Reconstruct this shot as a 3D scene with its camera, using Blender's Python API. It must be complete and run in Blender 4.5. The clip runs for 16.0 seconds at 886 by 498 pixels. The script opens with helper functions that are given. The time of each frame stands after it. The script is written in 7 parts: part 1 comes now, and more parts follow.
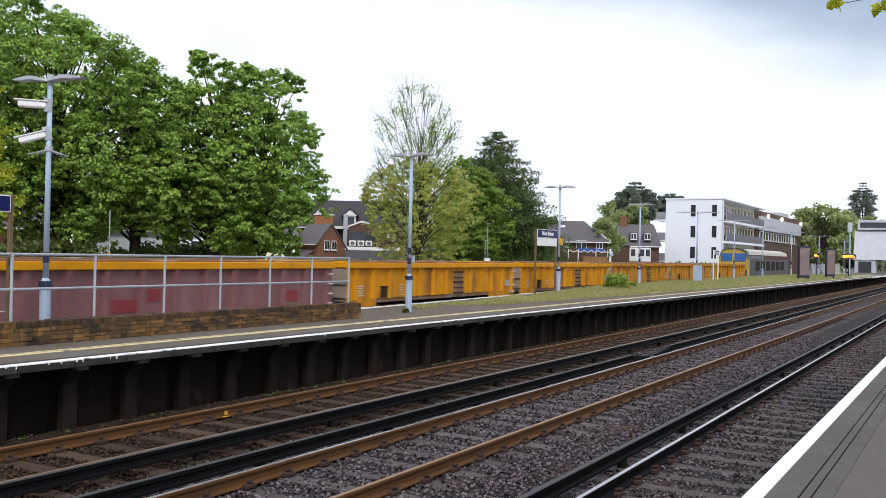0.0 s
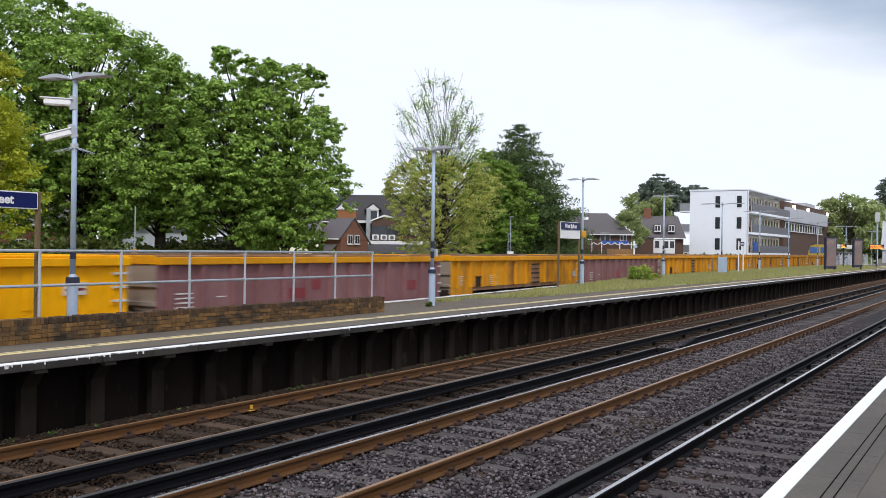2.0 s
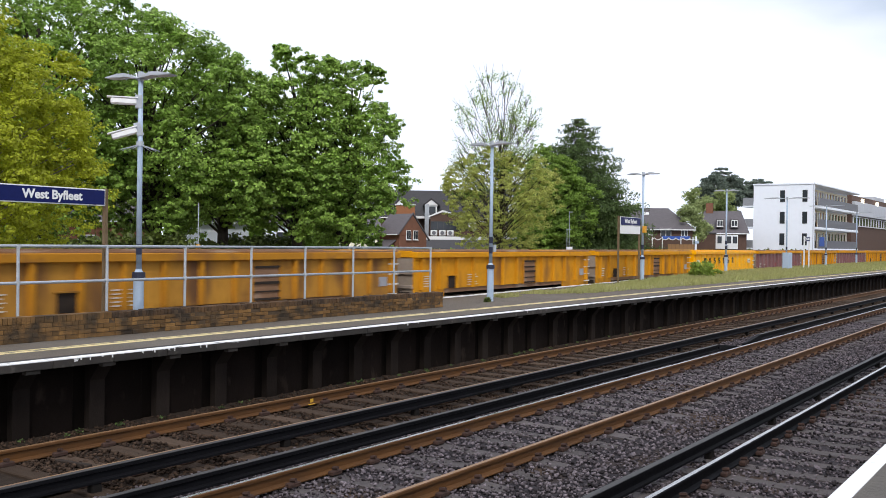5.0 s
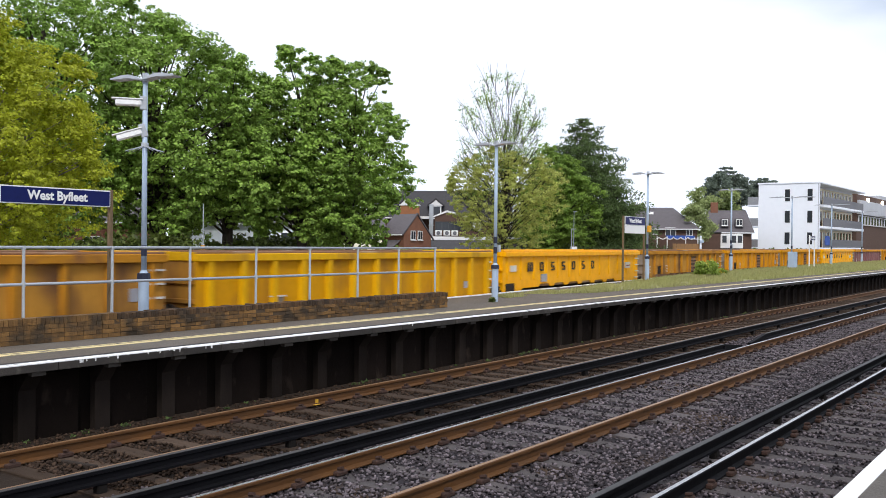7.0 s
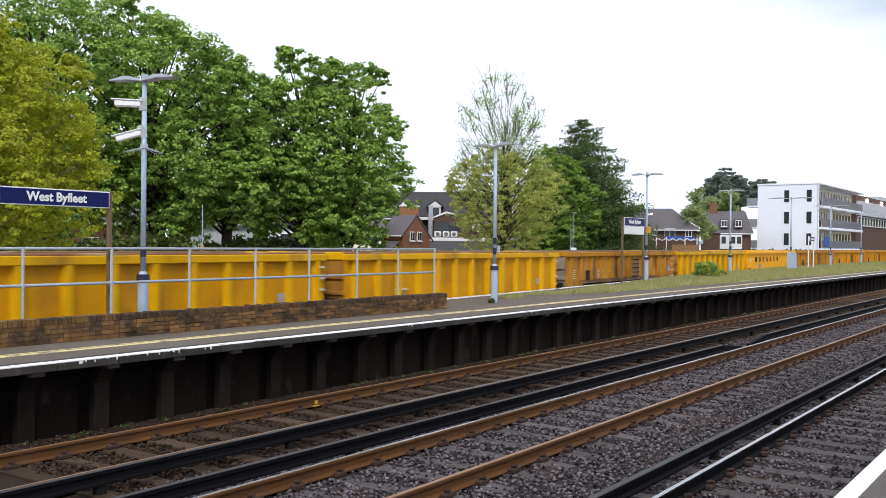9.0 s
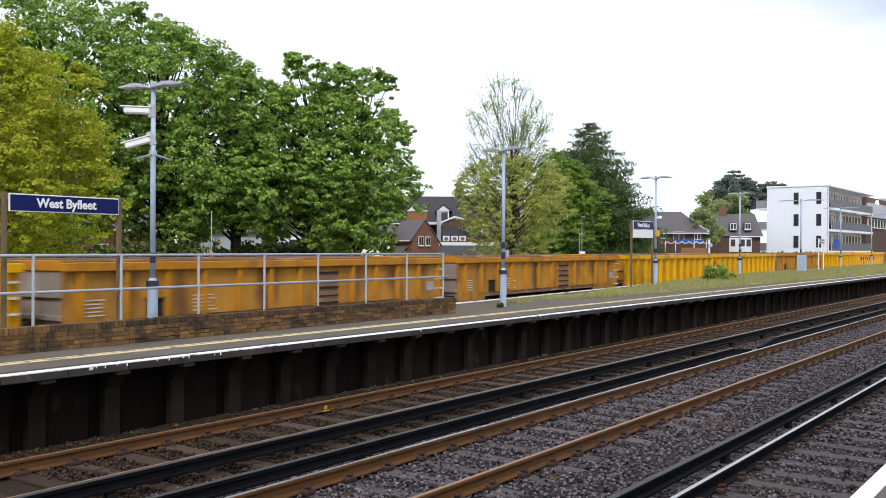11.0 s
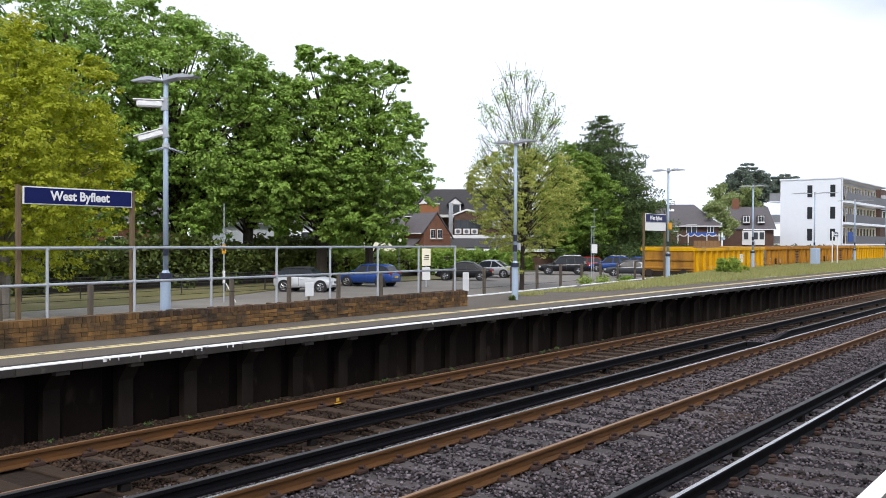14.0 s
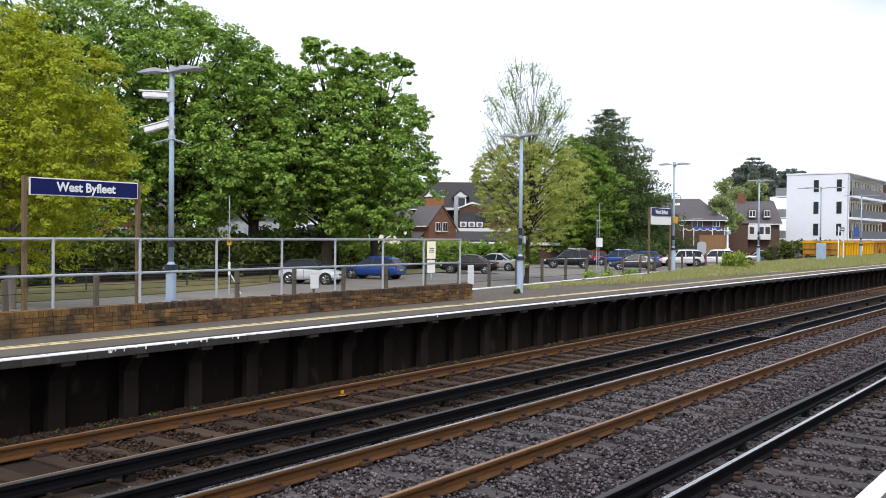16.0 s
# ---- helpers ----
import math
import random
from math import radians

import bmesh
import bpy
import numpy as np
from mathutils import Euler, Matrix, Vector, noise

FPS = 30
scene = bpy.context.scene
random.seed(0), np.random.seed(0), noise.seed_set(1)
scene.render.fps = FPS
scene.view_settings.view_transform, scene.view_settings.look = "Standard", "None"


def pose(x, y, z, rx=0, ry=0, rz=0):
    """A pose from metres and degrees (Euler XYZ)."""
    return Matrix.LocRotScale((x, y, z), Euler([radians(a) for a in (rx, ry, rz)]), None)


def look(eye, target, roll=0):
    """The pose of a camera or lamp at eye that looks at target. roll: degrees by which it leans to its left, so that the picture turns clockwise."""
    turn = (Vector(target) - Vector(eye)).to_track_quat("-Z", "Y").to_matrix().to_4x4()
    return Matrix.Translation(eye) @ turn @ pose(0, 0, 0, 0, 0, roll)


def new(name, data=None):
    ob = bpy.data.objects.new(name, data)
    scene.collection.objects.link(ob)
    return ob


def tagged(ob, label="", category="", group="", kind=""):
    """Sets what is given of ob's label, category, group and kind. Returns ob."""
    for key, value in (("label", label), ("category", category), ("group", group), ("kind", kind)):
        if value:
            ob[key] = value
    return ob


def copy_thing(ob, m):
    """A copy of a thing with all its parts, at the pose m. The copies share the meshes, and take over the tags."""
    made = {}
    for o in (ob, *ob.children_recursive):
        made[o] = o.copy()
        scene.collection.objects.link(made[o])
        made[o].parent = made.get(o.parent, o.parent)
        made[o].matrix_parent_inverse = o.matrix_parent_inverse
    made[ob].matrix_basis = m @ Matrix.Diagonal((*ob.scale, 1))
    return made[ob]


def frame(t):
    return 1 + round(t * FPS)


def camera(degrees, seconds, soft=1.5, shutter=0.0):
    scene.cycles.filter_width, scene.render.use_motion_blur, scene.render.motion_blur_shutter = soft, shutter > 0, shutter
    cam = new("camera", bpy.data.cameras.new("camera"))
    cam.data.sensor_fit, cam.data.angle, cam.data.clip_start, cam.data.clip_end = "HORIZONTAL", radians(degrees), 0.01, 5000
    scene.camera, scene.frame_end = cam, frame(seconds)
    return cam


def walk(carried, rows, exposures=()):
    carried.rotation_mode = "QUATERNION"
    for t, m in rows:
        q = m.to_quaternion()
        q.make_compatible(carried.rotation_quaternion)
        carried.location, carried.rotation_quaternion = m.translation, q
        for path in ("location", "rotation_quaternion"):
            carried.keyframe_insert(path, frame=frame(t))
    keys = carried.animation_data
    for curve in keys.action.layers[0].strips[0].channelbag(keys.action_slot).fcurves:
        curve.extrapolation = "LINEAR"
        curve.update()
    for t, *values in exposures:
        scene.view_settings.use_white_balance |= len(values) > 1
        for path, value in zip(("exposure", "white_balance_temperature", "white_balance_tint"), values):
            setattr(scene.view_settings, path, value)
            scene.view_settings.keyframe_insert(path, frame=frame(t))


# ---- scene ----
# Metres; x runs along the tracks, y across them towards the island platform, z = 0 at the rail heads.
EYE = 2.48
cam = camera(50.85, 16.0, soft=0.6, shutter=0.25)
TURNS = [
    (0.0, -60.122, 0.362, -1.212), (0.5, -59.973, 0.461, -1.193), (1.0, -59.643, 0.482, -1.086),
    (1.5, -59.044, 0.206, -1.064), (2.0, -58.710, -0.063, -0.783), (2.5, -57.753, 0.097, -0.705),
    (3.0, -56.209, 0.350, -0.626), (3.5, -55.494, 0.338, -0.654), (4.0, -55.366, 0.032, -0.704),
    (6.5, -54.874, -0.602, -0.714), (7.0, -54.847, -0.381, -0.577), (7.5, -54.810, -0.309, -0.478),
    (8.0, -55.029, -0.286, -0.631), (8.5, -55.109, -0.284, -0.604), (9.0, -54.890, -0.318, -0.555),
    (11.5, -54.367, 0.028, -0.176), (12.0, -54.826, -0.139, -0.110), (12.5, -54.579, -0.473, -0.290),
    (13.0, -54.029, -0.714, -0.365), (13.5, -53.876, -0.670, -0.409), (14.0, -53.634, -0.486, -0.249),
    (14.5, -53.549, -0.336, -0.322), (15.0, -53.602, -0.484, -0.275), (15.5, -53.612, -0.685, -0.470),
    (16.0, -53.317, -0.921, -0.545),
]
walk(cam, [(t, pose(0, 0, EYE, 90 + pitch, roll, yaw)) for t, yaw, pitch, roll in TURNS], exposures=[(0.0, -0.15), (1.0, -0.22), (3.0, -0.2), (4.0, -0.15), (6.5, -0.07), (16.0, -0.05)])

# ---- sky and sun: bright thin overcast ----
world = bpy.data.worlds.new("overcast_sky")
scene.world = world
world.use_nodes = True
wn, wl = world.node_tree.nodes, world.node_tree.links
wn.clear()
w_out, w_bg = wn.new("ShaderNodeOutputWorld"), wn.new("ShaderNodeBackground")
w_sky = wn.new("ShaderNodeTexSky")
w_sky.sky_type, w_sky.sun_disc = "NISHITA", False
w_sky.sun_elevation, w_sky.sun_rotation = radians(46), radians(234)
w_sky.dust_density = 3.0
w_dim = wn.new("ShaderNodeVectorMath")
w_dim.operation = "SCALE"
w_dim.inputs["Scale"].default_value = 0.14
w_co, w_map = wn.new("ShaderNodeTexCoord"), wn.new("ShaderNodeMapping")
w_map.inputs["Scale"].default_value = (1.1, 1.1, 3.4)
w_map.inputs["Location"].default_value = (0.35, 0.2, 0.1)
w_noise, w_ramp, w_mix = wn.new("ShaderNodeTexNoise"), wn.new("ShaderNodeValToRGB"), wn.new("ShaderNodeMix")
w_noise.inputs["Scale"].default_value, w_noise.inputs["Detail"].default_value = 1.5, 6.0
w_ramp.color_ramp.elements[0].position, w_ramp.color_ramp.elements[1].position = 0.26, 0.37
w_ramp.color_ramp.elements[0].color, w_ramp.color_ramp.elements[1].color = (0.85, 0.85, 0.85, 1), (1, 1, 1, 1)
w_mix.data_type = "RGBA"
CLOUD = (1.10, 1.17, 1.33, 1)
w_mix.inputs["B"].default_value = CLOUD
for a, b in ((w_co.outputs["Generated"], w_map.inputs["Vector"]), (w_map.outputs["Vector"], w_noise.inputs["Vector"]),
             (w_noise.outputs["Fac"], w_ramp.inputs["Fac"]), (w_ramp.outputs["Color"], w_mix.inputs["Factor"]),
             (w_sky.outputs["Color"], w_dim.inputs[0]), (w_dim.outputs["Vector"], w_mix.inputs["A"]),
             (w_mix.outputs["Result"], w_bg.inputs["Color"]), (w_bg.outputs["Background"], w_out.inputs["Surface"])):
    wl.new(a, b)
# thinner cloud with blue in it, high over the far end of the line
w_dot, w_gap, w_min = wn.new("ShaderNodeVectorMath"), wn.new("ShaderNodeMapRange"), wn.new("ShaderNodeMath")
w_dot.operation, w_min.operation = "DOT_PRODUCT", "MINIMUM"
w_dot.inputs[1].default_value = (0.22, -0.08, 1.0)
w_gap.interpolation_type = "SMOOTHSTEP"
for key, value in (("From Min", 0.40), ("From Max", 0.46), ("To Min", 1.0), ("To Max", 0.2)):
    w_gap.inputs[key].default_value = value
wl.new(w_co.outputs["Generated"], w_dot.inputs[0])
w_rag = wn.new("ShaderNodeMath")
w_rag.operation, w_rag.inputs[1].default_value = "MULTIPLY_ADD", 0.16
wl.new(w_noise.outputs["Fac"], w_rag.inputs[0])
wl.new(w_dot.outputs["Value"], w_rag.inputs[2])
w_off = wn.new("ShaderNodeMath")
w_off.operation, w_off.inputs[1].default_value = "SUBTRACT", 0.08
wl.new(w_rag.outputs["Value"], w_off.inputs[0])
wl.new(w_off.outputs["Value"], w_gap.inputs["Value"])
w_close, w_max = wn.new("ShaderNodeMapRange"), wn.new("ShaderNodeMath")
w_max.operation, w_close.interpolation_type = "MAXIMUM", "SMOOTHSTEP"
w_close.inputs["From Min"].default_value, w_close.inputs["From Max"].default_value = 0.5, 0.62
wl.new(w_off.outputs["Value"], w_close.inputs["Value"])
wl.new(w_gap.outputs["Result"], w_max.inputs[0])
wl.new(w_close.outputs["Result"], w_max.inputs[1])
wl.new(w_max.outputs["Value"], w_min.inputs[0])
wl.new(w_ramp.outputs["Color"], w_min.inputs[1])
wl.new(w_min.outputs["Value"], w_mix.inputs["Factor"])
w_bg.inputs["Strength"].default_value = 1.0
sun = new("sun", bpy.data.lights.new("sun", "SUN"))
sun.data.energy, sun.data.angle, sun.data.color = 1.85, radians(11), (1.0, 0.97, 0.92)
sun.matrix_world = look((-60, -44, 74), (0, 0, 0))


# ---- materials ----
def material(name, base, other=None, scale=6.0, rough=0.7, metal=0.0, bump=0.0, bump_scale=40.0, stretch=(1, 1, 1),
             amount=0.6, spots=None, spot_scale=1.5, spot_edge=(0.55, 0.68), island=0.0, vary=0.0, leaf=0.0, spec=0.5, placed=False):
    """Two scales of noise between base and other; spots: a third colour in patches; island, vary: lightness spread from piece to piece."""
    m = bpy.data.materials.new(name)
    m.use_nodes = True
    n, l = m.node_tree.nodes, m.node_tree.links
    b = n["Principled BSDF"]
    b.inputs["Roughness"].default_value, b.inputs["Metallic"].default_value = rough, metal
    b.inputs["Specular IOR Level"].default_value = spec
    co, mp = n.new("ShaderNodeTexCoord"), n.new("ShaderNodeMapping")
    mp.inputs["Scale"].default_value = stretch
    if placed:      # the pattern runs on from piece to piece
        l.new(n.new("ShaderNodeNewGeometry").outputs["Position"], mp.inputs["Vector"])
    else:
        l.new(co.outputs["Object"], mp.inputs["Vector"])
    if other is None:
        other = tuple(c * 0.72 for c in base)

    def noise_node(sc, detail=6.0):
        t = n.new("ShaderNodeTexNoise")
        t.inputs["Scale"].default_value, t.inputs["Detail"].default_value = sc, detail
        l.new(mp.outputs["Vector"], t.inputs["Vector"])
        return t

    def mix(a, bb, fac):
        x = n.new("ShaderNodeMix")
        x.data_type = "RGBA"
        for sock, val in (("A", a), ("B", bb)):
            if isinstance(val, tuple):
                x.inputs[sock].default_value = (*val, 1)
            else:
                l.new(val, x.inputs[sock])
        if isinstance(fac, float):
            x.inputs["Factor"].default_value = fac
        else:
            l.new(fac, x.inputs["Factor"])
        return x.outputs["Result"]

    def ramp(fac, lo, hi, top=1.0):
        r = n.new("ShaderNodeMapRange")
        r.inputs["From Min"].default_value, r.inputs["From Max"].default_value, r.inputs["To Max"].default_value = lo, hi, top
        l.new(fac, r.inputs["Value"])
        return r.outputs["Result"]

    col = mix(base, other, ramp(noise_node(scale).outputs["Fac"], 0.3, 0.7, amount))
    col = mix(col, tuple(c * 0.6 for c in base), ramp(noise_node(scale * 9, 3.0).outputs["Fac"], 0.45, 0.8, amount * 0.7))
    if spots:
        col = mix(col, spots, ramp(noise_node(spot_scale).outputs["Fac"], *spot_edge))
    for kind, spread in (("ShaderNodeNewGeometry", island), ("ShaderNodeObjectInfo", vary)):
        if spread:
            g, h = n.new(kind), n.new("ShaderNodeHueSaturation")
            r = ramp(g.outputs["Random Per Island" if island and kind == "ShaderNodeNewGeometry" else "Random"], 0.0, 1.0)
            rr = r.node.inputs
            rr["To Min"].default_value, rr["To Max"].default_value = 1 - spread, 1 + spread
            l.new(r, h.inputs["Value"])
            l.new(col, h.inputs["Color"])
            col = h.outputs["Color"]
    l.new(col, b.inputs["Base Color"])
    if bump:
        bp = n.new("ShaderNodeBump")
        bp.inputs["Strength"].default_value, bp.inputs["Distance"].default_value = bump, 0.02
        l.new(noise_node(bump_scale).outputs["Fac"], bp.inputs["Height"])
        l.new(bp.outputs["Normal"], b.inputs["Normal"])
    if leaf:
        tr, ms = n.new("ShaderNodeBsdfTranslucent"), n.new("ShaderNodeMixShader")
        l.new(col, tr.inputs["Color"])
        ms.inputs["Fac"].default_value = leaf
        l.new(b.outputs["BSDF"], ms.inputs[1])
        l.new(tr.outputs["BSDF"], ms.inputs[2])
        l.new(ms.outputs["Shader"], n["Material Output"].inputs["Surface"])
    return m


def glowing(name, colour, strength):
    m = bpy.data.materials.new(name)
    m.use_nodes = True
    b = m.node_tree.nodes["Principled BSDF"]
    b.inputs["Base Color"].default_value = (*colour, 1)
    b.inputs["Emission Color"].default_value, b.inputs["Emission Strength"].default_value = (*colour, 1), strength
    return m


M = dict(
    ballast=material("ballast", (0.042, 0.036, 0.040), (0.016, 0.014, 0.016), 7, 0.95, bump=1.0, bump_scale=26, spots=(0.07, 0.045, 0.03), spot_scale=0.5, spec=0.15),
    stone=material("ballast_stone", (0.138, 0.117, 0.128), (0.048, 0.040, 0.045), 5, 0.9, island=0.9, bump=0.3, bump_scale=60, spec=0.15),
    brown_stone=material("rusty_ballast_stone", (0.06, 0.038, 0.026), (0.034, 0.023, 0.018), 5, 0.95, island=0.5, bump=0.3, bump_scale=60, spec=0.15),
    soil=material("dirty_ballast", (0.036, 0.025, 0.018), (0.018, 0.013, 0.011), 5, 0.98, bump=1.0, bump_scale=20, spec=0.15),
    rail_rust=material("rusty_rail", (0.108, 0.040, 0.003), (0.052, 0.020, 0.003), 5, 0.75, bump=0.3, bump_scale=30, stretch=(0.3, 1, 1)),
    rail_black=material("blackened_rail", (0.009, 0.009, 0.011), (0.006, 0.006, 0.007), 5, 0.6, bump=0.2, stretch=(0.3, 1, 1), spec=0.05),
    rail_head=material("polished_rail_head", (0.62, 0.60, 0.58), (0.42, 0.39, 0.36), 9, 0.26, 1.0, stretch=(0.2, 4, 1)),
    # orange-brown paler than the rail sides: the lit top put into the colour
    rail_dull=material("dull_rail_head", (0.34, 0.19, 0.09), (0.21, 0.105, 0.045), 9, 0.42, 0.4, stretch=(0.2, 4, 1)),
    conductor_top=material("worn_conductor_rail_top", (0.05, 0.045, 0.043), (0.028, 0.025, 0.024), 9, 0.55, 0.25, stretch=(0.2, 4, 1)),
    sleeper=material("concrete_sleeper", (0.088, 0.073, 0.072), (0.05, 0.042, 0.042), 4, 0.92, bump=0.5, vary=0.25, placed=True),
    timber_sleeper=material("brown_timber_sleeper", (0.08, 0.054, 0.038), (0.042, 0.028, 0.02), 5, 0.92, bump=0.6, stretch=(4, 0.6, 4), vary=0.3, spec=0.15, placed=True),
    chair=material("rusty_rail_chair", (0.05, 0.022, 0.014), (0.026, 0.014, 0.011), 14, 0.9, bump=0.4, placed=True),
    yellow_mark=material("yellow_paint", (0.62, 0.36, 0.02), (0.4, 0.22, 0.03), 12, 0.7),
    insulator=material("grey_insulator", (0.016, 0.014, 0.013), None, 10, 0.8, spec=0.1),
    asphalt=material("platform_asphalt", (0.125, 0.102, 0.079), (0.085, 0.07, 0.056), 1.2, 0.9, bump=0.35, bump_scale=120, spots=(0.13, 0.112, 0.092), spot_scale=0.6),
    near_asphalt=material("near_platform_asphalt", (0.115, 0.099, 0.085), (0.078, 0.067, 0.057), 0.8, 0.88, bump=0.35, bump_scale=150, spots=(0.122, 0.11, 0.1), spot_scale=0.9, spot_edge=(0.5, 0.75)),
    coping=material("coping_slab", (0.095, 0.084, 0.073), (0.056, 0.049, 0.043), 3, 0.9, bump=0.4, vary=0.2, placed=True),
    white_line=material("white_edge_paint", (0.85, 0.85, 0.86), (0.74, 0.74, 0.75), 5, 0.6, bump=0.15, amount=0.25, spots=(0.5, 0.49, 0.48), spot_scale=9, spot_edge=(0.66, 0.74), placed=True),
    worn_white=material("worn_white_edge_paint", (0.88, 0.88, 0.88), (0.7, 0.7, 0.7), 5, 0.7, amount=0.4, spots=(0.09, 0.08, 0.075), spot_scale=3, spot_edge=(0.60, 0.67), stretch=(1, 3, 3), placed=True),
    yellow_line=material("faded_yellow_line", (0.74, 0.60, 0.30), (0.56, 0.46, 0.25), 5, 0.8, spots=(0.13, 0.12, 0.1), spot_scale=4, spot_edge=(0.58, 0.68)),
    sooty_coping=material("sooty_coping_slab", (0.042, 0.036, 0.031), (0.014, 0.012, 0.011), 3, 0.92, bump=0.5, vary=0.3, spots=(0.09, 0.08, 0.07), spot_scale=5, spot_edge=(0.6, 0.72), placed=True),
    # the overhang's shade is put into these colours; backing darkest, piers lightest
    wall_board=material("shaded_wall_panel", (0.012, 0.0085, 0.007), (0.004, 0.003, 0.0026), 2.5, 0.95, spots=(0.026, 0.019, 0.015), spot_scale=5, spot_edge=(0.58, 0.72), bump=0.5, vary=0.3, stretch=(1, 1, 0.5), spec=0.05, placed=True),
    pier=material("shaded_concrete", (0.025, 0.0192, 0.0162), (0.008, 0.0063, 0.0056), 2.5, 0.95, bump=0.5, vary=0.25, stretch=(1, 1, 0.5), spec=0.05, placed=True),
    panel=material("shade_black_concrete", (0.0075, 0.0055, 0.0042), (0.0025, 0.002, 0.0018), 2, 0.95, bump=0.5, stretch=(1, 1, 0.5), spec=0.05),
    brick=material("brown_brick", (0.20, 0.105, 0.03), (0.10, 0.052, 0.018), 5, 0.92, bump=0.8, amount=0.9, vary=0.45, island=0.3, spots=(0.045, 0.03, 0.016), spot_scale=2.6, spot_edge=(0.46, 0.64), placed=True),
    sooty_brick=material("sooty_coping_brick", (0.105, 0.055, 0.022), (0.05, 0.03, 0.016), 4, 0.95, bump=0.8, amount=0.9, vary=0.35, spots=(0.03, 0.02, 0.013), spot_scale=2.2, spot_edge=(0.48, 0.64), placed=True),
    mortar=material("old_mortar", (0.085, 0.055, 0.03), (0.045, 0.03, 0.019), 6, 0.95, bump=0.4),
    galvanised=material("galvanised_steel", (0.50, 0.53, 0.57), (0.38, 0.41, 0.45), 5, 0.45, 0.35, bump=0.05),
    lamp_grey=material("pale_blue_grey_paint", (0.40, 0.50, 0.64), (0.34, 0.43, 0.56), 3, 0.5, 0.1, amount=0.3),
    lamp_head=material("lamp_head_grey", (0.42, 0.45, 0.50), (0.36, 0.39, 0.44), 5, 0.45, amount=0.3),
    lens=material("lamp_lens", (0.55, 0.57, 0.6), None, 5, 0.25),
    navy=material("navy_enamel", (0.008, 0.014, 0.098), (0.007, 0.012, 0.085), 2, 0.4, spec=0.15),
    dark_band=material("dark_blue_band", (0.015, 0.02, 0.05), None, 5, 0.5),
    white_paint=material("white_paint", (0.8, 0.8, 0.8), (0.72, 0.72, 0.72), 3, 0.6, amount=0.2),
    bright_white=material("camera_housing_white", (0.88, 0.88, 0.88), (0.82, 0.82, 0.82), 3, 0.45, amount=0.15),
    wood=material("weathered_brown_post", (0.17, 0.115, 0.06), (0.105, 0.07, 0.038), 6, 0.85, bump=0.4, stretch=(6, 6, 0.7)),
    grey_wood=material("grey_weathered_timber", (0.13, 0.105, 0.08), (0.07, 0.056, 0.045), 6, 0.9, bump=0.5, stretch=(6, 6, 0.7)),
    amber_box=material("amber_box", (0.75, 0.36, 0.02), None, 5, 0.5),
    grass=material("meadow_grass", (0.38, 0.385, 0.145), (0.43, 0.41, 0.19), 0.6, 0.85, island=0.12, leaf=0.45),
    turf=material("turf", (0.32, 0.325, 0.15), (0.36, 0.33, 0.17), 1.2, 0.95, bump=0.6),
    verge_grass=material("dry_verge_grass", (0.19, 0.17, 0.065), (0.12, 0.115, 0.045), 0.9, 0.95, bump=0.8, bump_scale=25, spots=(0.22, 0.18, 0.10), spot_scale=0.5),
    ground=material("rough_ground", (0.12, 0.115, 0.075), (0.075, 0.085, 0.04), 0.15, 0.95, bump=0.4, spots=(0.16, 0.15, 0.12), spot_scale=0.06),
    carpark=material("car_park_surface", (0.215, 0.195, 0.175), (0.155, 0.14, 0.128), 0.3, 0.92, bump=0.3, bump_scale=50, spots=(0.26, 0.24, 0.21), spot_scale=0.12),
    gravel=material("pale_gravel", (0.34, 0.31, 0.28), (0.22, 0.2, 0.18), 3, 0.95, bump=0.8, bump_scale=18),
    leaf_maple=material("maple_leaf", (0.315, 0.465, 0.088), (0.18, 0.30, 0.062), 0.35, 0.5, island=0.45, leaf=0.34, spec=0.28),
    leaf_light=material("light_green_leaf", (0.48, 0.515, 0.044), (0.34, 0.385, 0.034), 0.4, 0.5, island=0.3, leaf=0.5, spec=0.25),
    leaf_willow=material("olive_green_leaf", (0.53, 0.56, 0.155), (0.42, 0.455, 0.12), 0.4, 0.55, island=0.3, leaf=0.5, spec=0.25),
    leaf_mid=material("mid_green_leaf", (0.26, 0.39, 0.07), (0.17, 0.27, 0.05), 0.4, 0.55, island=0.4, leaf=0.45, spec=0.25),
    leaf_dark=material("conifer_needles", (0.10, 0.155, 0.042), (0.06, 0.10, 0.028), 0.6, 0.7, island=0.45, leaf=0.3),
    # paled grey-green: distance haze put into the needle colour
    leaf_cedar=material("cedar_needles", (0.17, 0.21, 0.165), (0.12, 0.155, 0.12), 0.6, 0.7, island=0.35, leaf=0.2),
    leaf_hedge=material("hedge_leaf", (0.12, 0.16, 0.03), (0.075, 0.10, 0.02), 0.6, 0.6, island=0.5, leaf=0.25),
    leaf_bush=material("broom_leaf", (0.33, 0.43, 0.09), (0.24, 0.33, 0.07), 0.6, 0.6, island=0.3, leaf=0.45, spec=0.2),
    # haze of the distance is in this leaf colour too
    leaf_far=material("hazy_green_leaf", (0.36, 0.42, 0.17), (0.27, 0.33, 0.13), 0.3, 0.65, island=0.35, leaf=0.45),
    blossom=material("yellow_blossom", (0.65, 0.5, 0.03), None, 5, 0.6),
    bark=material("dark_bark", (0.05, 0.038, 0.028), (0.028, 0.022, 0.017), 5, 0.95, bump=0.8, stretch=(3, 3, 0.6)),
    pale_bark=material("pale_bark", (0.25, 0.22, 0.19), (0.13, 0.115, 0.1), 4, 0.9, bump=0.5, stretch=(1, 1, 3)),
    # train
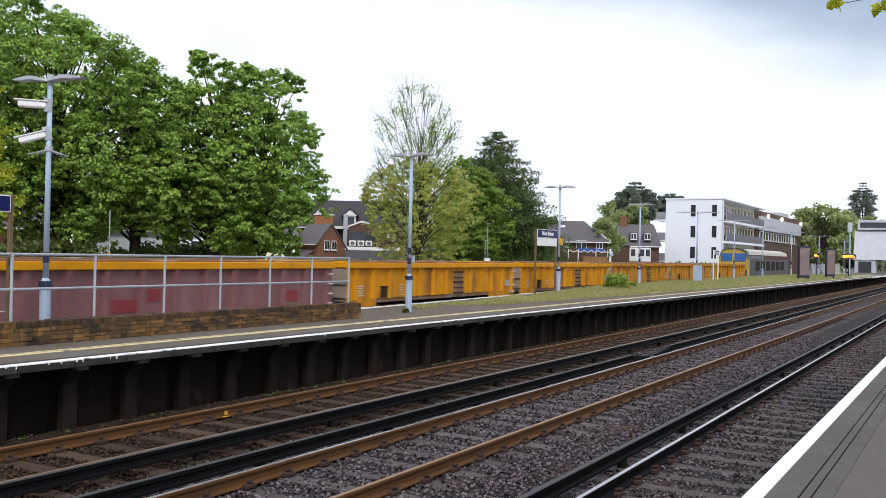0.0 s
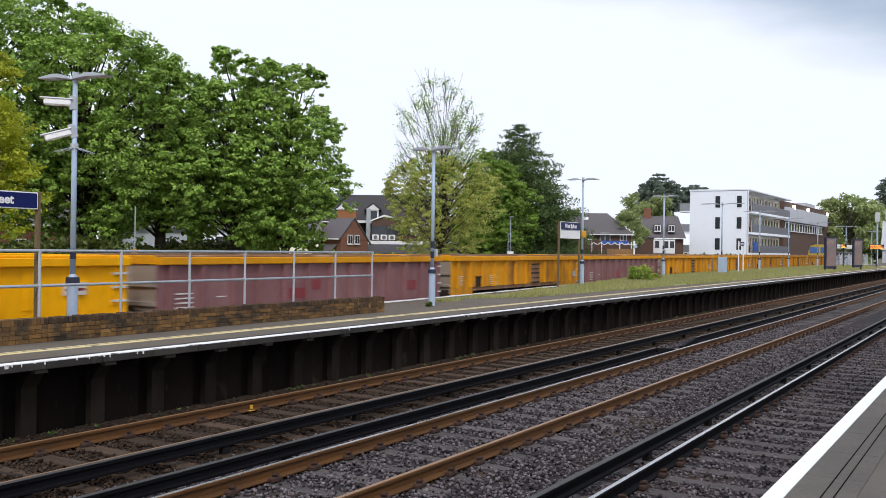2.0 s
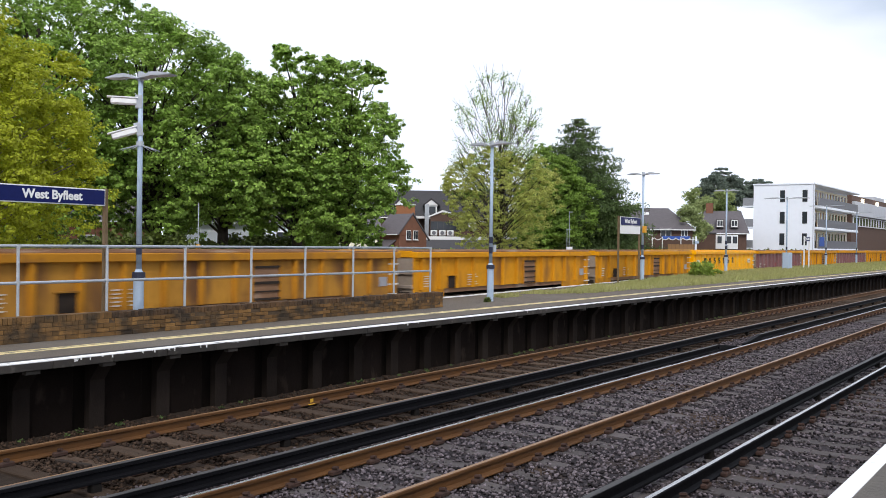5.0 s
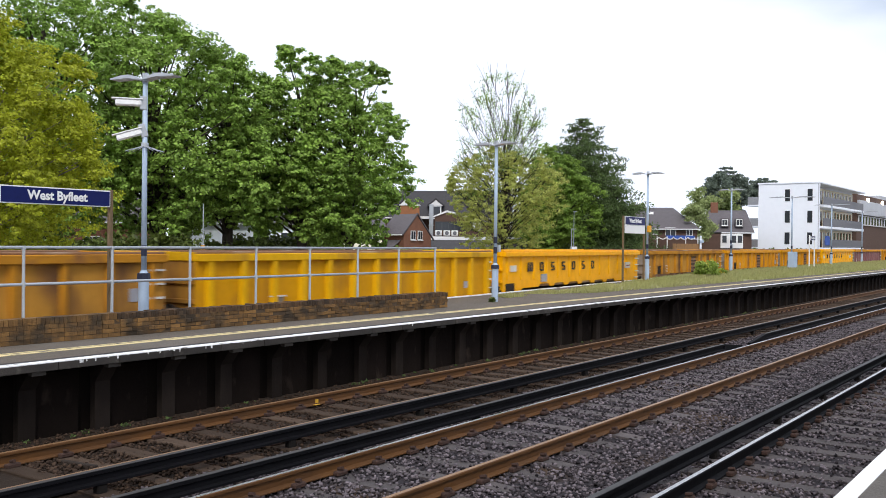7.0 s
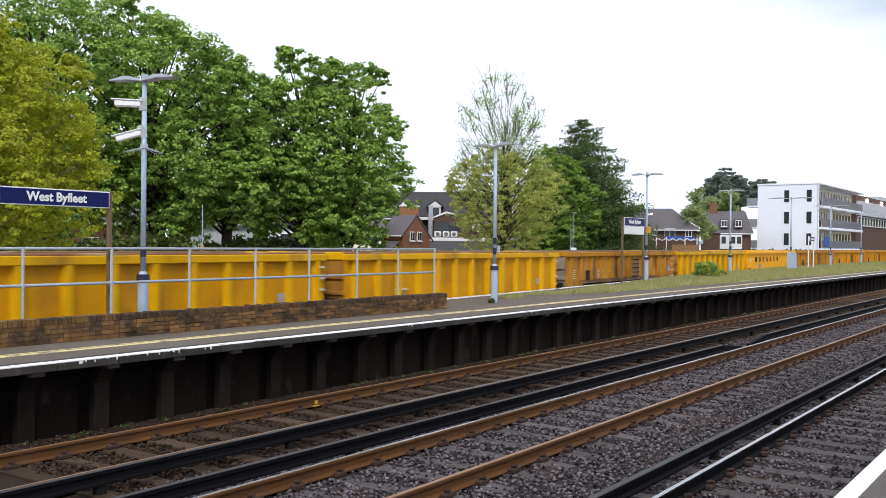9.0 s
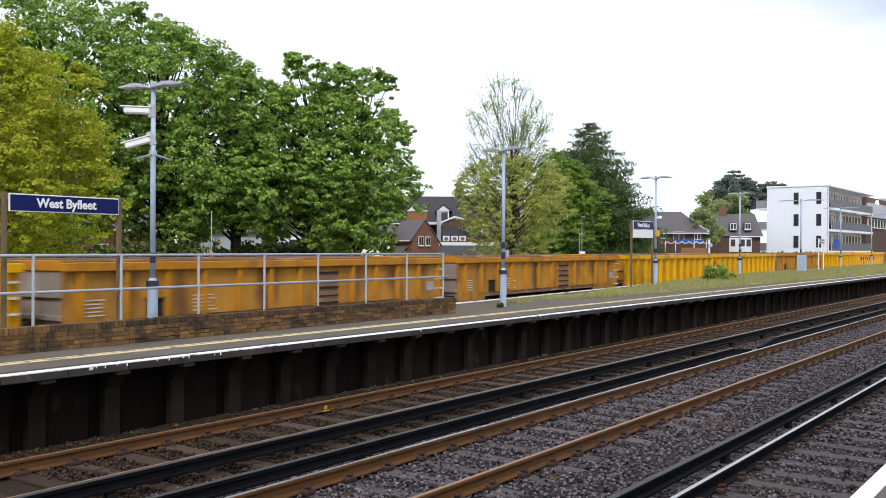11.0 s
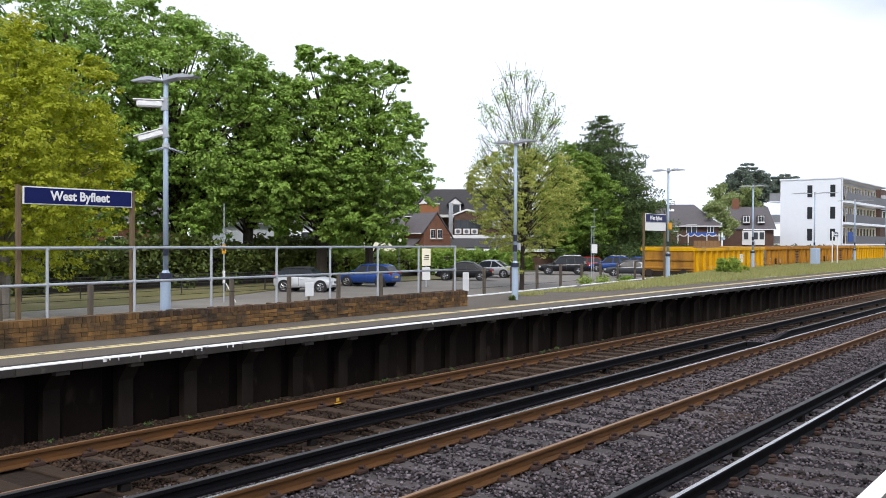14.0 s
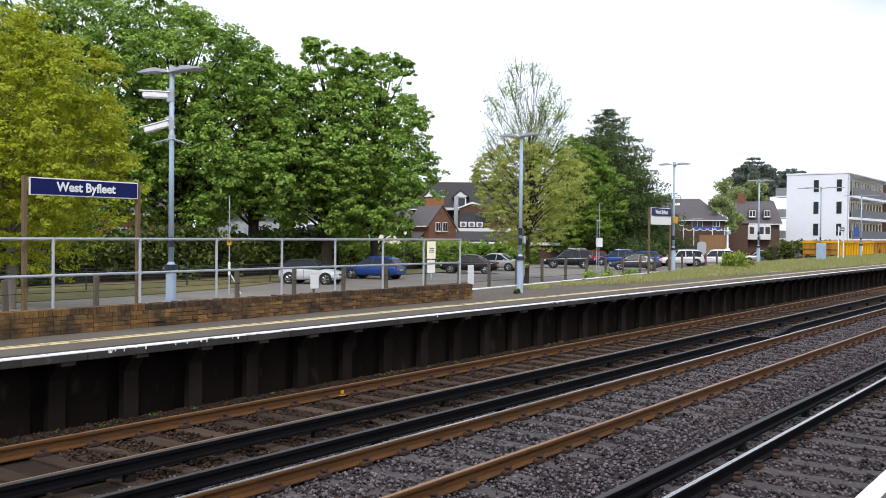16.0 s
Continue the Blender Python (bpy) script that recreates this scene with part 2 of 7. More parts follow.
    fresh=material("fresh_yellow_paint", (0.72, 0.40, 0.003), (0.60, 0.30, 0.004), 1.1, 0.5, vary=0.05, spots=(0.32, 0.165, 0.025), spot_scale=1.3, spot_edge=(0.55, 0.76), stretch=(1, 1, 0.5), spec=0.12),
    # deeper yellow than the ribs, with brown patches
    fresh_panel=material("deep_yellow_panel", (0.60, 0.29, 0.003), (0.48, 0.21, 0.004), 1.1, 0.55, vary=0.05, spots=(0.27, 0.125, 0.02), spot_scale=1.0, spot_edge=(0.55, 0.75), stretch=(1, 1, 0.5), spec=0.12),
    dirty=material("dirty_yellow_paint", (0.64, 0.285, 0.010), (0.47, 0.19, 0.012), 1.2, 0.62, vary=0.10, amount=0.8, spots=(0.17, 0.075, 0.03), spot_scale=1.2, spot_edge=(0.52, 0.74), stretch=(1, 1, 0.45), spec=0.12),
    rusty=material("rust_browned_yellow_paint", (0.46, 0.225, 0.035), (0.31, 0.145, 0.03), 1.3, 0.7, vary=0.12, amount=0.85, spots=(0.125, 0.062, 0.03), spot_scale=1.3, spot_edge=(0.48, 0.7), stretch=(1, 1, 0.4), spec=0.1),
    rusty_rim=material("rust_browned_top_band", (0.50, 0.22, 0.018), (0.34, 0.145, 0.022), 1.4, 0.7, spots=(0.17, 0.08, 0.04), spot_scale=1.6, spot_edge=(0.52, 0.72), spec=0.1),
    letter_yellow=material("bright_orange_yellow_paint", (0.90, 0.42, 0.001), (0.80, 0.36, 0.001), 0.8, 0.42, vary=0.03, stretch=(1, 1, 0.5), spec=0.12),
    maroon=material("faded_maroon_paint", (0.205, 0.088, 0.09), (0.15, 0.058, 0.06), 1.2, 0.65, vary=0.06, spots=(0.27, 0.155, 0.15), spot_scale=1.0, spot_edge=(0.54, 0.75), stretch=(1, 1, 0.4)),
    red_patch=material("repainted_red_patch", (0.22, 0.022, 0.028), None, 3, 0.55),
    amber_rim=material("amber_top_band", (0.68, 0.30, 0.006), (0.50, 0.20, 0.010), 1.4, 0.6, spots=(0.24, 0.11, 0.045), spot_scale=1.6, spot_edge=(0.6, 0.76), spec=0.12),
    rust_inside=material("rusty_steel", (0.27, 0.145, 0.075), (0.165, 0.085, 0.048), 1.4, 0.85, bump=0.2, spots=(0.36, 0.27, 0.2), spot_scale=0.9),
    end_grey=material("dusty_wagon_end", (0.30, 0.25, 0.205), (0.2, 0.155, 0.12), 1.2, 0.8, spots=(0.42, 0.38, 0.33), spot_scale=1.0),
    under=material("grimy_underframe", (0.038, 0.028, 0.022), (0.021, 0.016, 0.014), 4, 0.85, bump=0.3, spec=0.15),
    wheel=material("grimy_wheel", (0.045, 0.035, 0.03), (0.025, 0.02, 0.018), 4, 0.6, 0.4),
    black_letter=material("dark_lettering", (0.025, 0.022, 0.02), None, 6, 0.7),
    marking=material("white_marking", (0.62, 0.6, 0.56), (0.45, 0.43, 0.4), 6, 0.7),
    grey_patch=material("grey_patch", (0.33, 0.33, 0.36), None, 4, 0.7),
    loco_yellow=material("locomotive_yellow", (0.52, 0.36, 0.06), None, 2, 0.5),
    loco_dark=material("locomotive_dark_grey", (0.045, 0.047, 0.05), None, 2, 0.5),
    # blue of the reflected sky is put into the window's colour
    loco_glass=material("sky-lit_cab_window", (0.06, 0.15, 0.38), None, 2, 0.1),
    loco_roof=material("locomotive_pale_roof", (0.55, 0.53, 0.48), (0.38, 0.35, 0.3), 2, 0.6),
    # buildings and vehicles
    render_white=material("white_render", (0.88, 0.915, 0.98), (0.83, 0.865, 0.93), 0.2, 0.75, amount=0.12),
    cream=material("cream_render", (0.92, 0.87, 0.70), (0.72, 0.66, 0.5), 0.6, 0.8, amount=0.15),
    red_brick=material("red_house_brick", (0.24, 0.105, 0.062), (0.165, 0.075, 0.048), 2.2, 0.9, bump=0.2, vary=0.08),
    dark_brick=material("dark_brown_brick", (0.115, 0.066, 0.048), (0.08, 0.048, 0.037), 2.2, 0.9, bump=0.2),
    # tile tone lightened, with some distance haze in the colour
    roof_tile=material("brown_roof_tiles", (0.13, 0.116, 0.124), (0.092, 0.083, 0.09), 2.5, 0.9, bump=0.5, stretch=(1, 1, 5)),
    slate=material("dark_slate_roof", (0.05, 0.047, 0.05), (0.034, 0.032, 0.035), 2.5, 0.85, bump=0.4, stretch=(1, 1, 5)),
    glass=material("window_glass", (0.035, 0.04, 0.048), (0.05, 0.055, 0.065), 1.5, 0.08),
    car_glass=material("tinted_car_glass", (0.02, 0.025, 0.032), None, 2, 0.1, spec=0.3),
    balcony_panel=material("dark_balcony_panel", (0.15, 0.15, 0.17), (0.12, 0.12, 0.135), 2, 0.5),
    blue_cloth=material("blue_canopy", (0.03, 0.10, 0.42), (0.02, 0.07, 0.32), 3, 0.6),
    timber_fence=material("orange_timber_fence", (0.30, 0.165, 0.07), (0.22, 0.12, 0.055), 2, 0.85, stretch=(4, 4, 0.5)),
    chrome=material("bright_trim", (0.6, 0.6, 0.62), None, 5, 0.25, 1.0),
    tyre=material("tyre_rubber", (0.02, 0.02, 0.021), None, 8, 0.85),
    red_lens=material("red_lens", (0.35, 0.012, 0.012), None, 8, 0.25),
    lamp_clear=material("headlamp_glass", (0.6, 0.62, 0.65), None, 8, 0.12),
    plate=material("yellow_plate", (0.62, 0.48, 0.06), None, 8, 0.5),
    car_black=material("black_car_paint", (0.010, 0.011, 0.014), None, 1, 0.25, spec=0.4),
    car_grey=material("grey_car_paint", (0.06, 0.063, 0.075), None, 1, 0.25, 0.3),
    car_blue=material("blue_car_paint", (0.022, 0.07, 0.29), None, 1, 0.25, 0.2),
    car_white=material("white_car_paint", (0.75, 0.76, 0.78), None, 1, 0.25),
    car_silver=material("silver_car_paint", (0.42, 0.43, 0.46), None, 1, 0.3, 0.4),
    car_silver_white=material("pale_silver_car_paint", (0.62, 0.64, 0.67), None, 1, 0.25),
    orange_brick=material("orange_house_brick", (0.34, 0.14, 0.06), (0.25, 0.105, 0.05), 2.2, 0.9, bump=0.2),
    dark_timber=material("dark_brown_timber", (0.085, 0.05, 0.035), (0.055, 0.034, 0.025), 2, 0.85, stretch=(4, 4, 0.5)),
    car_red=material("red_car_paint", (0.30, 0.02, 0.02), None, 1, 0.25),
    poster=material("poster_paper", (0.26, 0.17, 0.13), (0.09, 0.11, 0.18), 1.1, 0.5, spots=(0.42, 0.32, 0.24), spot_scale=0.9),
    cladding=material("pale_grey_cladding", (0.56, 0.575, 0.62), (0.46, 0.475, 0.52), 1.0, 0.6),
    amber_text=glowing("amber_display", (1.0, 0.35, 0.04), 2.5),
    bulb=glowing("lit_bulb", (1.0, 0.88, 0.66), 3.0),
)


# ---- mesh code ----
class Shape:
    """Gathers vertices and faces of one part."""

    def __init__(self):
        self.v, self.f = [], []

    def add(self, verts, faces):
        k = len(self.v)
        self.v += [tuple(p) for p in verts]
        self.f += [tuple(k + i for i in face) for face in faces]
        return self

    def box(self, x0, x1, y0, y1, z0, z1, c=0.0):
        """A box; c: chamfer of its edges."""
        if c <= 0:
            p = [(x, y, z) for z in (z0, z1) for y in (y0, y1) for x in (x0, x1)]
            return self.add(p, [(0, 2, 3, 1), (4, 5, 7, 6), (0, 1, 5, 4), (2, 6, 7, 3), (0, 4, 6, 2), (1, 3, 7, 5)])
        bm = bmesh.new()
        bmesh.ops.create_cube(bm, size=1, matrix=Matrix.LocRotScale(((x0 + x1) / 2, (y0 + y1) / 2, (z0 + z1) / 2), None, (x1 - x0, y1 - y0, z1 - z0)))
        bmesh.ops.bevel(bm, geom=bm.edges[:], offset=c, segments=1, affect="EDGES")
        bm.verts.index_update()
        self.add([v.co for v in bm.verts], [[v.index for v in f.verts] for f in bm.faces])
        bm.free()
        return self

    def tube(self, a, b, r, r2=None, n=8, caps=True):
        a, b = Vector(a), Vector(b)
        r2 = r if r2 is None else r2
        q = (b - a).to_track_quat("Z", "Y")
        ring = [Vector((math.cos(2 * math.pi * i / n), math.sin(2 * math.pi * i / n), 0)) for i in range(n)]
        p = [a + q @ (v * r) for v in ring] + [b + q @ (v * r2) for v in ring]
        f = [(i, (i + 1) % n, n + (i + 1) % n, n + i) for i in range(n)]
        if caps:
            f += [tuple(range(n))[::-1], tuple(range(n, 2 * n))]
        return self.add(p, f)

    def bent(self, points, radii, n=6):
        for i in range(len(points) - 1):
            self.tube(points[i], points[i + 1], radii[i], radii[i + 1], n, i in (0, len(points) - 2))
        return self

    def prism(self, outline, axis, lo, hi):
        """A closed outline of (a, b) pairs pushed along one axis: 'x' takes (y, z), 'y' takes (x, z), 'z' takes (x, y)."""
        put = {"x": lambda a, b, d: (d, a, b), "y": lambda a, b, d: (a, d, b), "z": lambda a, b, d: (a, b, d)}[axis]
        n = len(outline)
        p = [put(a, b, lo) for a, b in outline] + [put(a, b, hi) for a, b in outline]
        f = [(i, (i + 1) % n, n + (i + 1) % n, n + i) for i in range(n)] + [tuple(range(n))[::-1], tuple(range(n, 2 * n))]
        return self.add(p, f)

    def mesh(self, name, *mats):
        me = bpy.data.meshes.new(name)
        me.from_pydata(self.v, [], self.f)
        for m in mats:
            me.materials.append(m)
        bm = bmesh.new()
        bm.from_mesh(me)
        bmesh.ops.recalc_face_normals(bm, faces=bm.faces[:])
        bm.to_mesh(me)
        bm.free()
        return me


def part(name, shape, mat, parent=None, label="", smooth=False):
    me = shape if isinstance(shape, bpy.types.Mesh) else shape.mesh(name, mat)
    if smooth:
        me.shade_smooth()
    ob = new(name, me)
    ob.parent = parent
    return tagged(ob, label)


def thing(name, m, label, category, group="", kind=""):
    ob = new(name)
    ob.matrix_world = m
    ob.empty_display_size = 0.2
    return tagged(ob, label, category, group, kind)


def structure(name, shape, mat, label):
    return tagged(part(name, shape, mat), label, kind="structure")


def text_mesh(body, size, mat, depth=0.004):
    """Words as a mesh in the x-z plane, centred, facing -y."""
    cu = bpy.data.curves.new("words", "FONT")
    cu.body, cu.size, cu.extrude, cu.align_x, cu.align_y = body, size, depth, "CENTER", "CENTER"
    cu.resolution_u, cu.offset = 3, 0.006
    ob = new("words", cu)
    me = bpy.data.meshes.new_from_object(ob.evaluated_get(bpy.context.evaluated_depsgraph_get()))
    bpy.data.objects.remove(ob)
    bpy.data.curves.remove(cu)
    me.transform(pose(0, 0, 0, 90, 0, 0))
    me.materials.clear()
    me.materials.append(mat)
    return me


def quads_mesh(name, corners, mat):
    """Many loose quads from an array of shape (n, 4, 3)."""
    n = len(corners)
    me = bpy.data.meshes.new(name)
    me.vertices.add(4 * n)
    me.vertices.foreach_set("co", np.asarray(corners, dtype=np.float32).reshape(-1))
    me.loops.add(4 * n)
    me.loops.foreach_set("vertex_index", np.arange(4 * n, dtype=np.int32))
    me.polygons.add(n)
    me.polygons.foreach_set("loop_start", np.arange(0, 4 * n, 4, dtype=np.int32))
    me.materials.append(mat)
    me.update(calc_edges=True)
    return me


def solids_mesh(name, verts, faces, mat):
    """Many copies of one closed quad solid: verts (n, k, 3), faces (m, 4)."""
    n, k = verts.shape[:2]
    fc = np.asarray(faces, dtype=np.int32)
    loops = (fc[None] + (np.arange(n, dtype=np.int32) * k)[:, None, None]).reshape(-1)
    me = bpy.data.meshes.new(name)
    me.vertices.add(n * k)
    me.vertices.foreach_set("co", verts.astype(np.float32).reshape(-1))
    me.loops.add(len(loops))
    me.loops.foreach_set("vertex_index", loops)
    me.polygons.add(n * len(fc))
    me.polygons.foreach_set("loop_start", np.arange(0, len(loops), 4, dtype=np.int32))
    me.materials.append(mat)
    me.update(calc_edges=True)
    return me


RNG = np.random.default_rng(7)

# ---- the large structure ----
KT, Y0T = 0.055, 14.37                     # the goods line: its train's near side runs at y = Y0T + KT x
TH = math.atan(KT)
CT, ST = math.cos(TH), math.sin(TH)
P_FAR, Z_FAR, Z_NEAR = 11.05, 0.88, 0.95
FAR_X = 330.0


def step(a):
    a = min(max(a, 0.0), 1.0)
    return a * a * (3 - 2 * a)


def line_bend(x):
    """How far the goods line swings back towards the platform beyond x = 45."""
    a = min(max(x - 45.0, 0.0), 65.0)
    return -0.0005 * a * a - 0.065 * max(x - 110.0, 0.0)


def rear(x):
    """The island platform's back edge."""
    return Y0T + KT * x - 0.17 + line_bend(x)


def z_island(x, y):
    return Z_FAR + 0.10 * step((x - 20) / 25) * step((y - 13.0) / 2.2)


def on_line(s, off=0.0, z=0.0):
    """A place s metres along the goods line and off metres beyond the train's near side."""
    return Vector((s * CT - off * ST, Y0T + s * ST + off * CT + line_bend(s * CT), z))


LINE = [-60, 0, 40, 48, 56, 64, 72, 80, 88, 96, 104, 112, 160, FAR_X]


def along_line(outline):
    """A closed outline of (off, z) pairs pushed along the goods line."""
    s_ = Shape()
    n_ = len(outline)
    verts_ = [tuple(on_line(u, off, z)) for u in LINE for off, z in outline]
    faces_ = [(i * n_ + j, i * n_ + (j + 1) % n_, (i + 1) * n_ + (j + 1) % n_, (i + 1) * n_ + j) for i in range(len(LINE) - 1) for j in range(n_)]
    return s_.add(verts_, faces_ + [tuple(range(n_)), tuple(range((len(LINE) - 1) * n_, len(LINE) * n_))])


g = Shape()
g.add([(-2500, -2500, -0.5), (2500, -2500, -0.5), (2500, 2500, -0.5), (-2500, 2500, -0.5)], [(0, 1, 2, 3)])
structure("ground", g, M["ground"], "rough grassy ground reaching the horizon")
structure("ballast_bed", Shape().prism([(1.0, -0.6), (1.0, -0.21), (1.6, -0.205), (3.0, -0.2), (8.4, -0.2), (8.4, -0.6)], "x", -40, FAR_X), M["ballast"], "grey-brown stone ballast under the tracks")
structure("ballast_bed_far", Shape().prism([(8.4, -0.6), (8.4, -0.2), (10.8, -0.2), (11.5, -0.17), (11.5, -0.6)], "x", -40, FAR_X), M["soil"], "rust-brown dirty ballast beside the island platform")
structure("ballast_bed_goods", along_line([(-0.1, -0.55), (4.4, -0.55), (4.4, -0.22), (-0.1, -0.22)]), M["ballast"], "stone ballast under the goods line")
structure("car_park", Shape().box(-30, 125, 20.9, 46, -0.6, -0.45), M["carpark"], "worn grey car park surface")
structure("gravel_strip", Shape().prism([(6, 29.5), (25, 31.5), (26, 36.0), (6, 37.0)], "z", -0.5, -0.435), M["gravel"], "pale gravel strip")
structure("verge", Shape().prism([(-20, 34.6), (25, 36.0), (33, 38.0), (40, 41.2), (64, 43.0), (64, 47.5), (-20, 47.5)], "z", -0.5, -0.40), M["verge_grass"], "grass verge before the hedge")


# near platform
structure("near_platform", Shape().box(-30, FAR_X, -7, 1.02, -0.5, Z_NEAR - 0.004), M["near_asphalt"], "grey asphalt platform surface")
cop = tagged(new("near_coping"), "concrete coping slabs of the platform edge", kind="structure")
slab = Shape().box(0, 0.897, 0.80, 1.298, Z_NEAR - 0.09, Z_NEAR + 0.004, 0.002).mesh("coping_slab", M["coping"])
stripe = Shape().box(0, 0.9, 1.183, 1.300, Z_NEAR + 0.002, Z_NEAR + 0.009).mesh("white_edge", M["white_line"])
for i in range(110):
    for nm, me in (("coping_slab", slab), ("white_edge", stripe)):
        o = part(nm, me, None, cop)
        o.location.x = -4 + 0.9 * i
for y in (0.985, 0.915):
    structure("edge_groove", Shape().box(-4, 95, y, y + 0.008, Z_NEAR - 0.01, Z_NEAR + 0.0065), M["panel"], "dark groove along the platform edge")
structure("near_platform_wall", Shape().box(-30, FAR_X, 0.95, 1.04, -0.5, Z_NEAR - 0.09), M["panel"], "dark wall under the near platform edge")
structure("near_edge_far", Shape().box(95, FAR_X, 1.0, 1.298, Z_NEAR - 0.09, Z_NEAR), M["white_line"], "white platform edge in the distance")

# island platform: one sheet with a slight rise towards its back
xs = [-40 + 2 * i for i in range(31)] + [22 + 3 * i for i in range(104)]
n_y = 9
deck = Shape()
rows = []
for x in xs:
    y1 = max(rear(x), P_FAR + 1.2)
    rows.append([(x, P_FAR + 0.36 + (y1 - P_FAR - 0.36) * j / (n_y - 1)) for j in range(n_y)])
verts = [(x, y, z_island(x, y)) for r in rows for x, y in r]
nv = len(verts)
verts += [(x, y, z_island(x, y) - 0.16) for r in rows for x, y in (r[0], r[-1])]
faces = [(i * n_y + j, (i + 1) * n_y + j, (i + 1) * n_y + j + 1, i * n_y + j + 1) for i in range(len(rows) - 1) for j in range(n_y - 1)]
for i in range(len(rows) - 1):
    faces += [(i * n_y, (i + 1) * n_y, nv + 2 * i + 2, nv + 2 * i), (i * n_y + n_y - 1, nv + 2 * i + 1, nv + 2 * i + 3, (i + 1) * n_y + n_y - 1)]
deck.add(verts, faces)
structure("island_platform", deck, M["asphalt"], "grey asphalt island platform surface")

# its back edge: pale kerb
kerb = Shape()
for x in range(-38, 120, 2):
    a, c = (x, rear(x)), (x + 1.98, rear(x + 1.98))
    z = z_island(x, a[1])
    kerb.add([(*a, z - 0.3), (*c, z - 0.3), (c[0], c[1] - 0.13, z - 0.3), (a[0], a[1] - 0.13, z - 0.3), (*a, z + 0.03), (*c, z + 0.03), (c[0], c[1] - 0.13, z + 0.03), (a[0], a[1] - 0.13, z + 0.03)],
             [(0, 1, 2, 3), (4, 5, 6, 7), (0, 1, 5, 4), (1, 2, 6, 5), (2, 3, 7, 6), (3, 0, 4, 7)])
structure("back_kerb", kerb, M["worn_white"], "pale worn kerb along the back of the island platform")
structure("island_back_wall", along_line([(-0.52, -0.5), (-0.32, -0.5), (-0.32, 0.62), (-0.52, 0.62)]), M["panel"], "dark wall under the back of the island platform")

wall = tagged(new("island_front_wall"), "panelled wall in colours darkened for shade, with projecting piers, under the island platform", kind="structure")
# near-black backing shows as the shade in the slots beside the piers
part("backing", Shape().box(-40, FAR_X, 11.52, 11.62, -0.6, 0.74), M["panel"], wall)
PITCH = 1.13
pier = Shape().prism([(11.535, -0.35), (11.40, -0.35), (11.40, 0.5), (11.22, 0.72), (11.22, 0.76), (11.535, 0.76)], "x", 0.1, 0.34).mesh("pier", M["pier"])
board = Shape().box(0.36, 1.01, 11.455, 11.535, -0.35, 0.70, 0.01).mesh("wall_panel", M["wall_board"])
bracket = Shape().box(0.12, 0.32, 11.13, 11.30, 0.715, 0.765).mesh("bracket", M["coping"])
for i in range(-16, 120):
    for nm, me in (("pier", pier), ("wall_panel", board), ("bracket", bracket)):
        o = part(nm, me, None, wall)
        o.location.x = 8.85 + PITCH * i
far_edge = tagged(new("island_coping"), "sooty coping slabs of the island platform with a worn white edge line", kind="structure")
cslab = Shape().box(0, 0.905, P_FAR, P_FAR + 0.375, Z_FAR - 0.105, Z_FAR + 0.002, 0.008).mesh("coping_slab", M["sooty_coping"])
cstripe = Shape().box(0, 0.914, P_FAR + 0.002, P_FAR + 0.175, Z_FAR - 0.002, Z_FAR + 0.010).mesh("white_edge", M["worn_white"])
for i in range(150):
    for nm, me in (("coping_slab", cslab), ("white_edge", cstripe)):
        o = part(nm, me, None, far_edge)
        o.location.x = -14 + 0.915 * i
rnd = random.Random(3)
drips = Shape()
for i in range(24):
    x = rnd.choice((7.4, 8.0, 8.5, 9.0, 9.6, 10.5, 14.6, 19.2)) + rnd.gauss(0, 0.28)
    w, h = rnd.uniform(0.008, 0.03), rnd.uniform(0.015, 0.05)
    drips.box(x, x + w, P_FAR - 0.003, P_FAR + 0.01, Z_FAR + 0.008 - h, Z_FAR + 0.008)
tagged(part("paint_drips", drips, M["worn_white"], far_edge), "white paint runs", kind="stuff")
part("edge_far", Shape().box(123, FAR_X, P_FAR, P_FAR + 0.375, Z_FAR - 0.1, Z_FAR), M["worn_white"], far_edge)
for y0, w in ((12.12, 0.13), (12.32, 0.045)):
    structure("yellow_safety_line", Shape().box(-30, 150, y0, y0 + w, Z_FAR - 0.02, Z_FAR + 0.005), M["yellow_line"], "faded yellow safety line on the platform")


# ---- tracks ----
def rail_outline(y, top=0.0, h=0.159, head=0.036, foot=0.07):
    z = top
    return [(y - foot, z - h), (y + foot, z - h), (y + foot, z - h + 0.012), (y + 0.012, z - h + 0.035), (y + 0.010, z - 0.045), (y + head, z - 0.034), (y + head, z - 0.008),
            (y + head - 0.009, z - 0.001), (y - head + 0.009, z - 0.001), (y - head, z - 0.008), (y - head, z - 0.034), (y - 0.010, z - 0.045), (y - 0.012, z - h + 0.035), (y - foot, z - h + 0.012)]


def rail(y, side, top, label):
    r = thing("rail", pose(0, y, 0), label, "rail", "running rails")
    part("rail_body", Shape().prism(rail_outline(0), "x", -40, FAR_X), M[side], r)
    part("rail_head", Shape().box(-40, FAR_X, -0.026, 0.026, -0.004, 0.0), M[top], r)
    return r


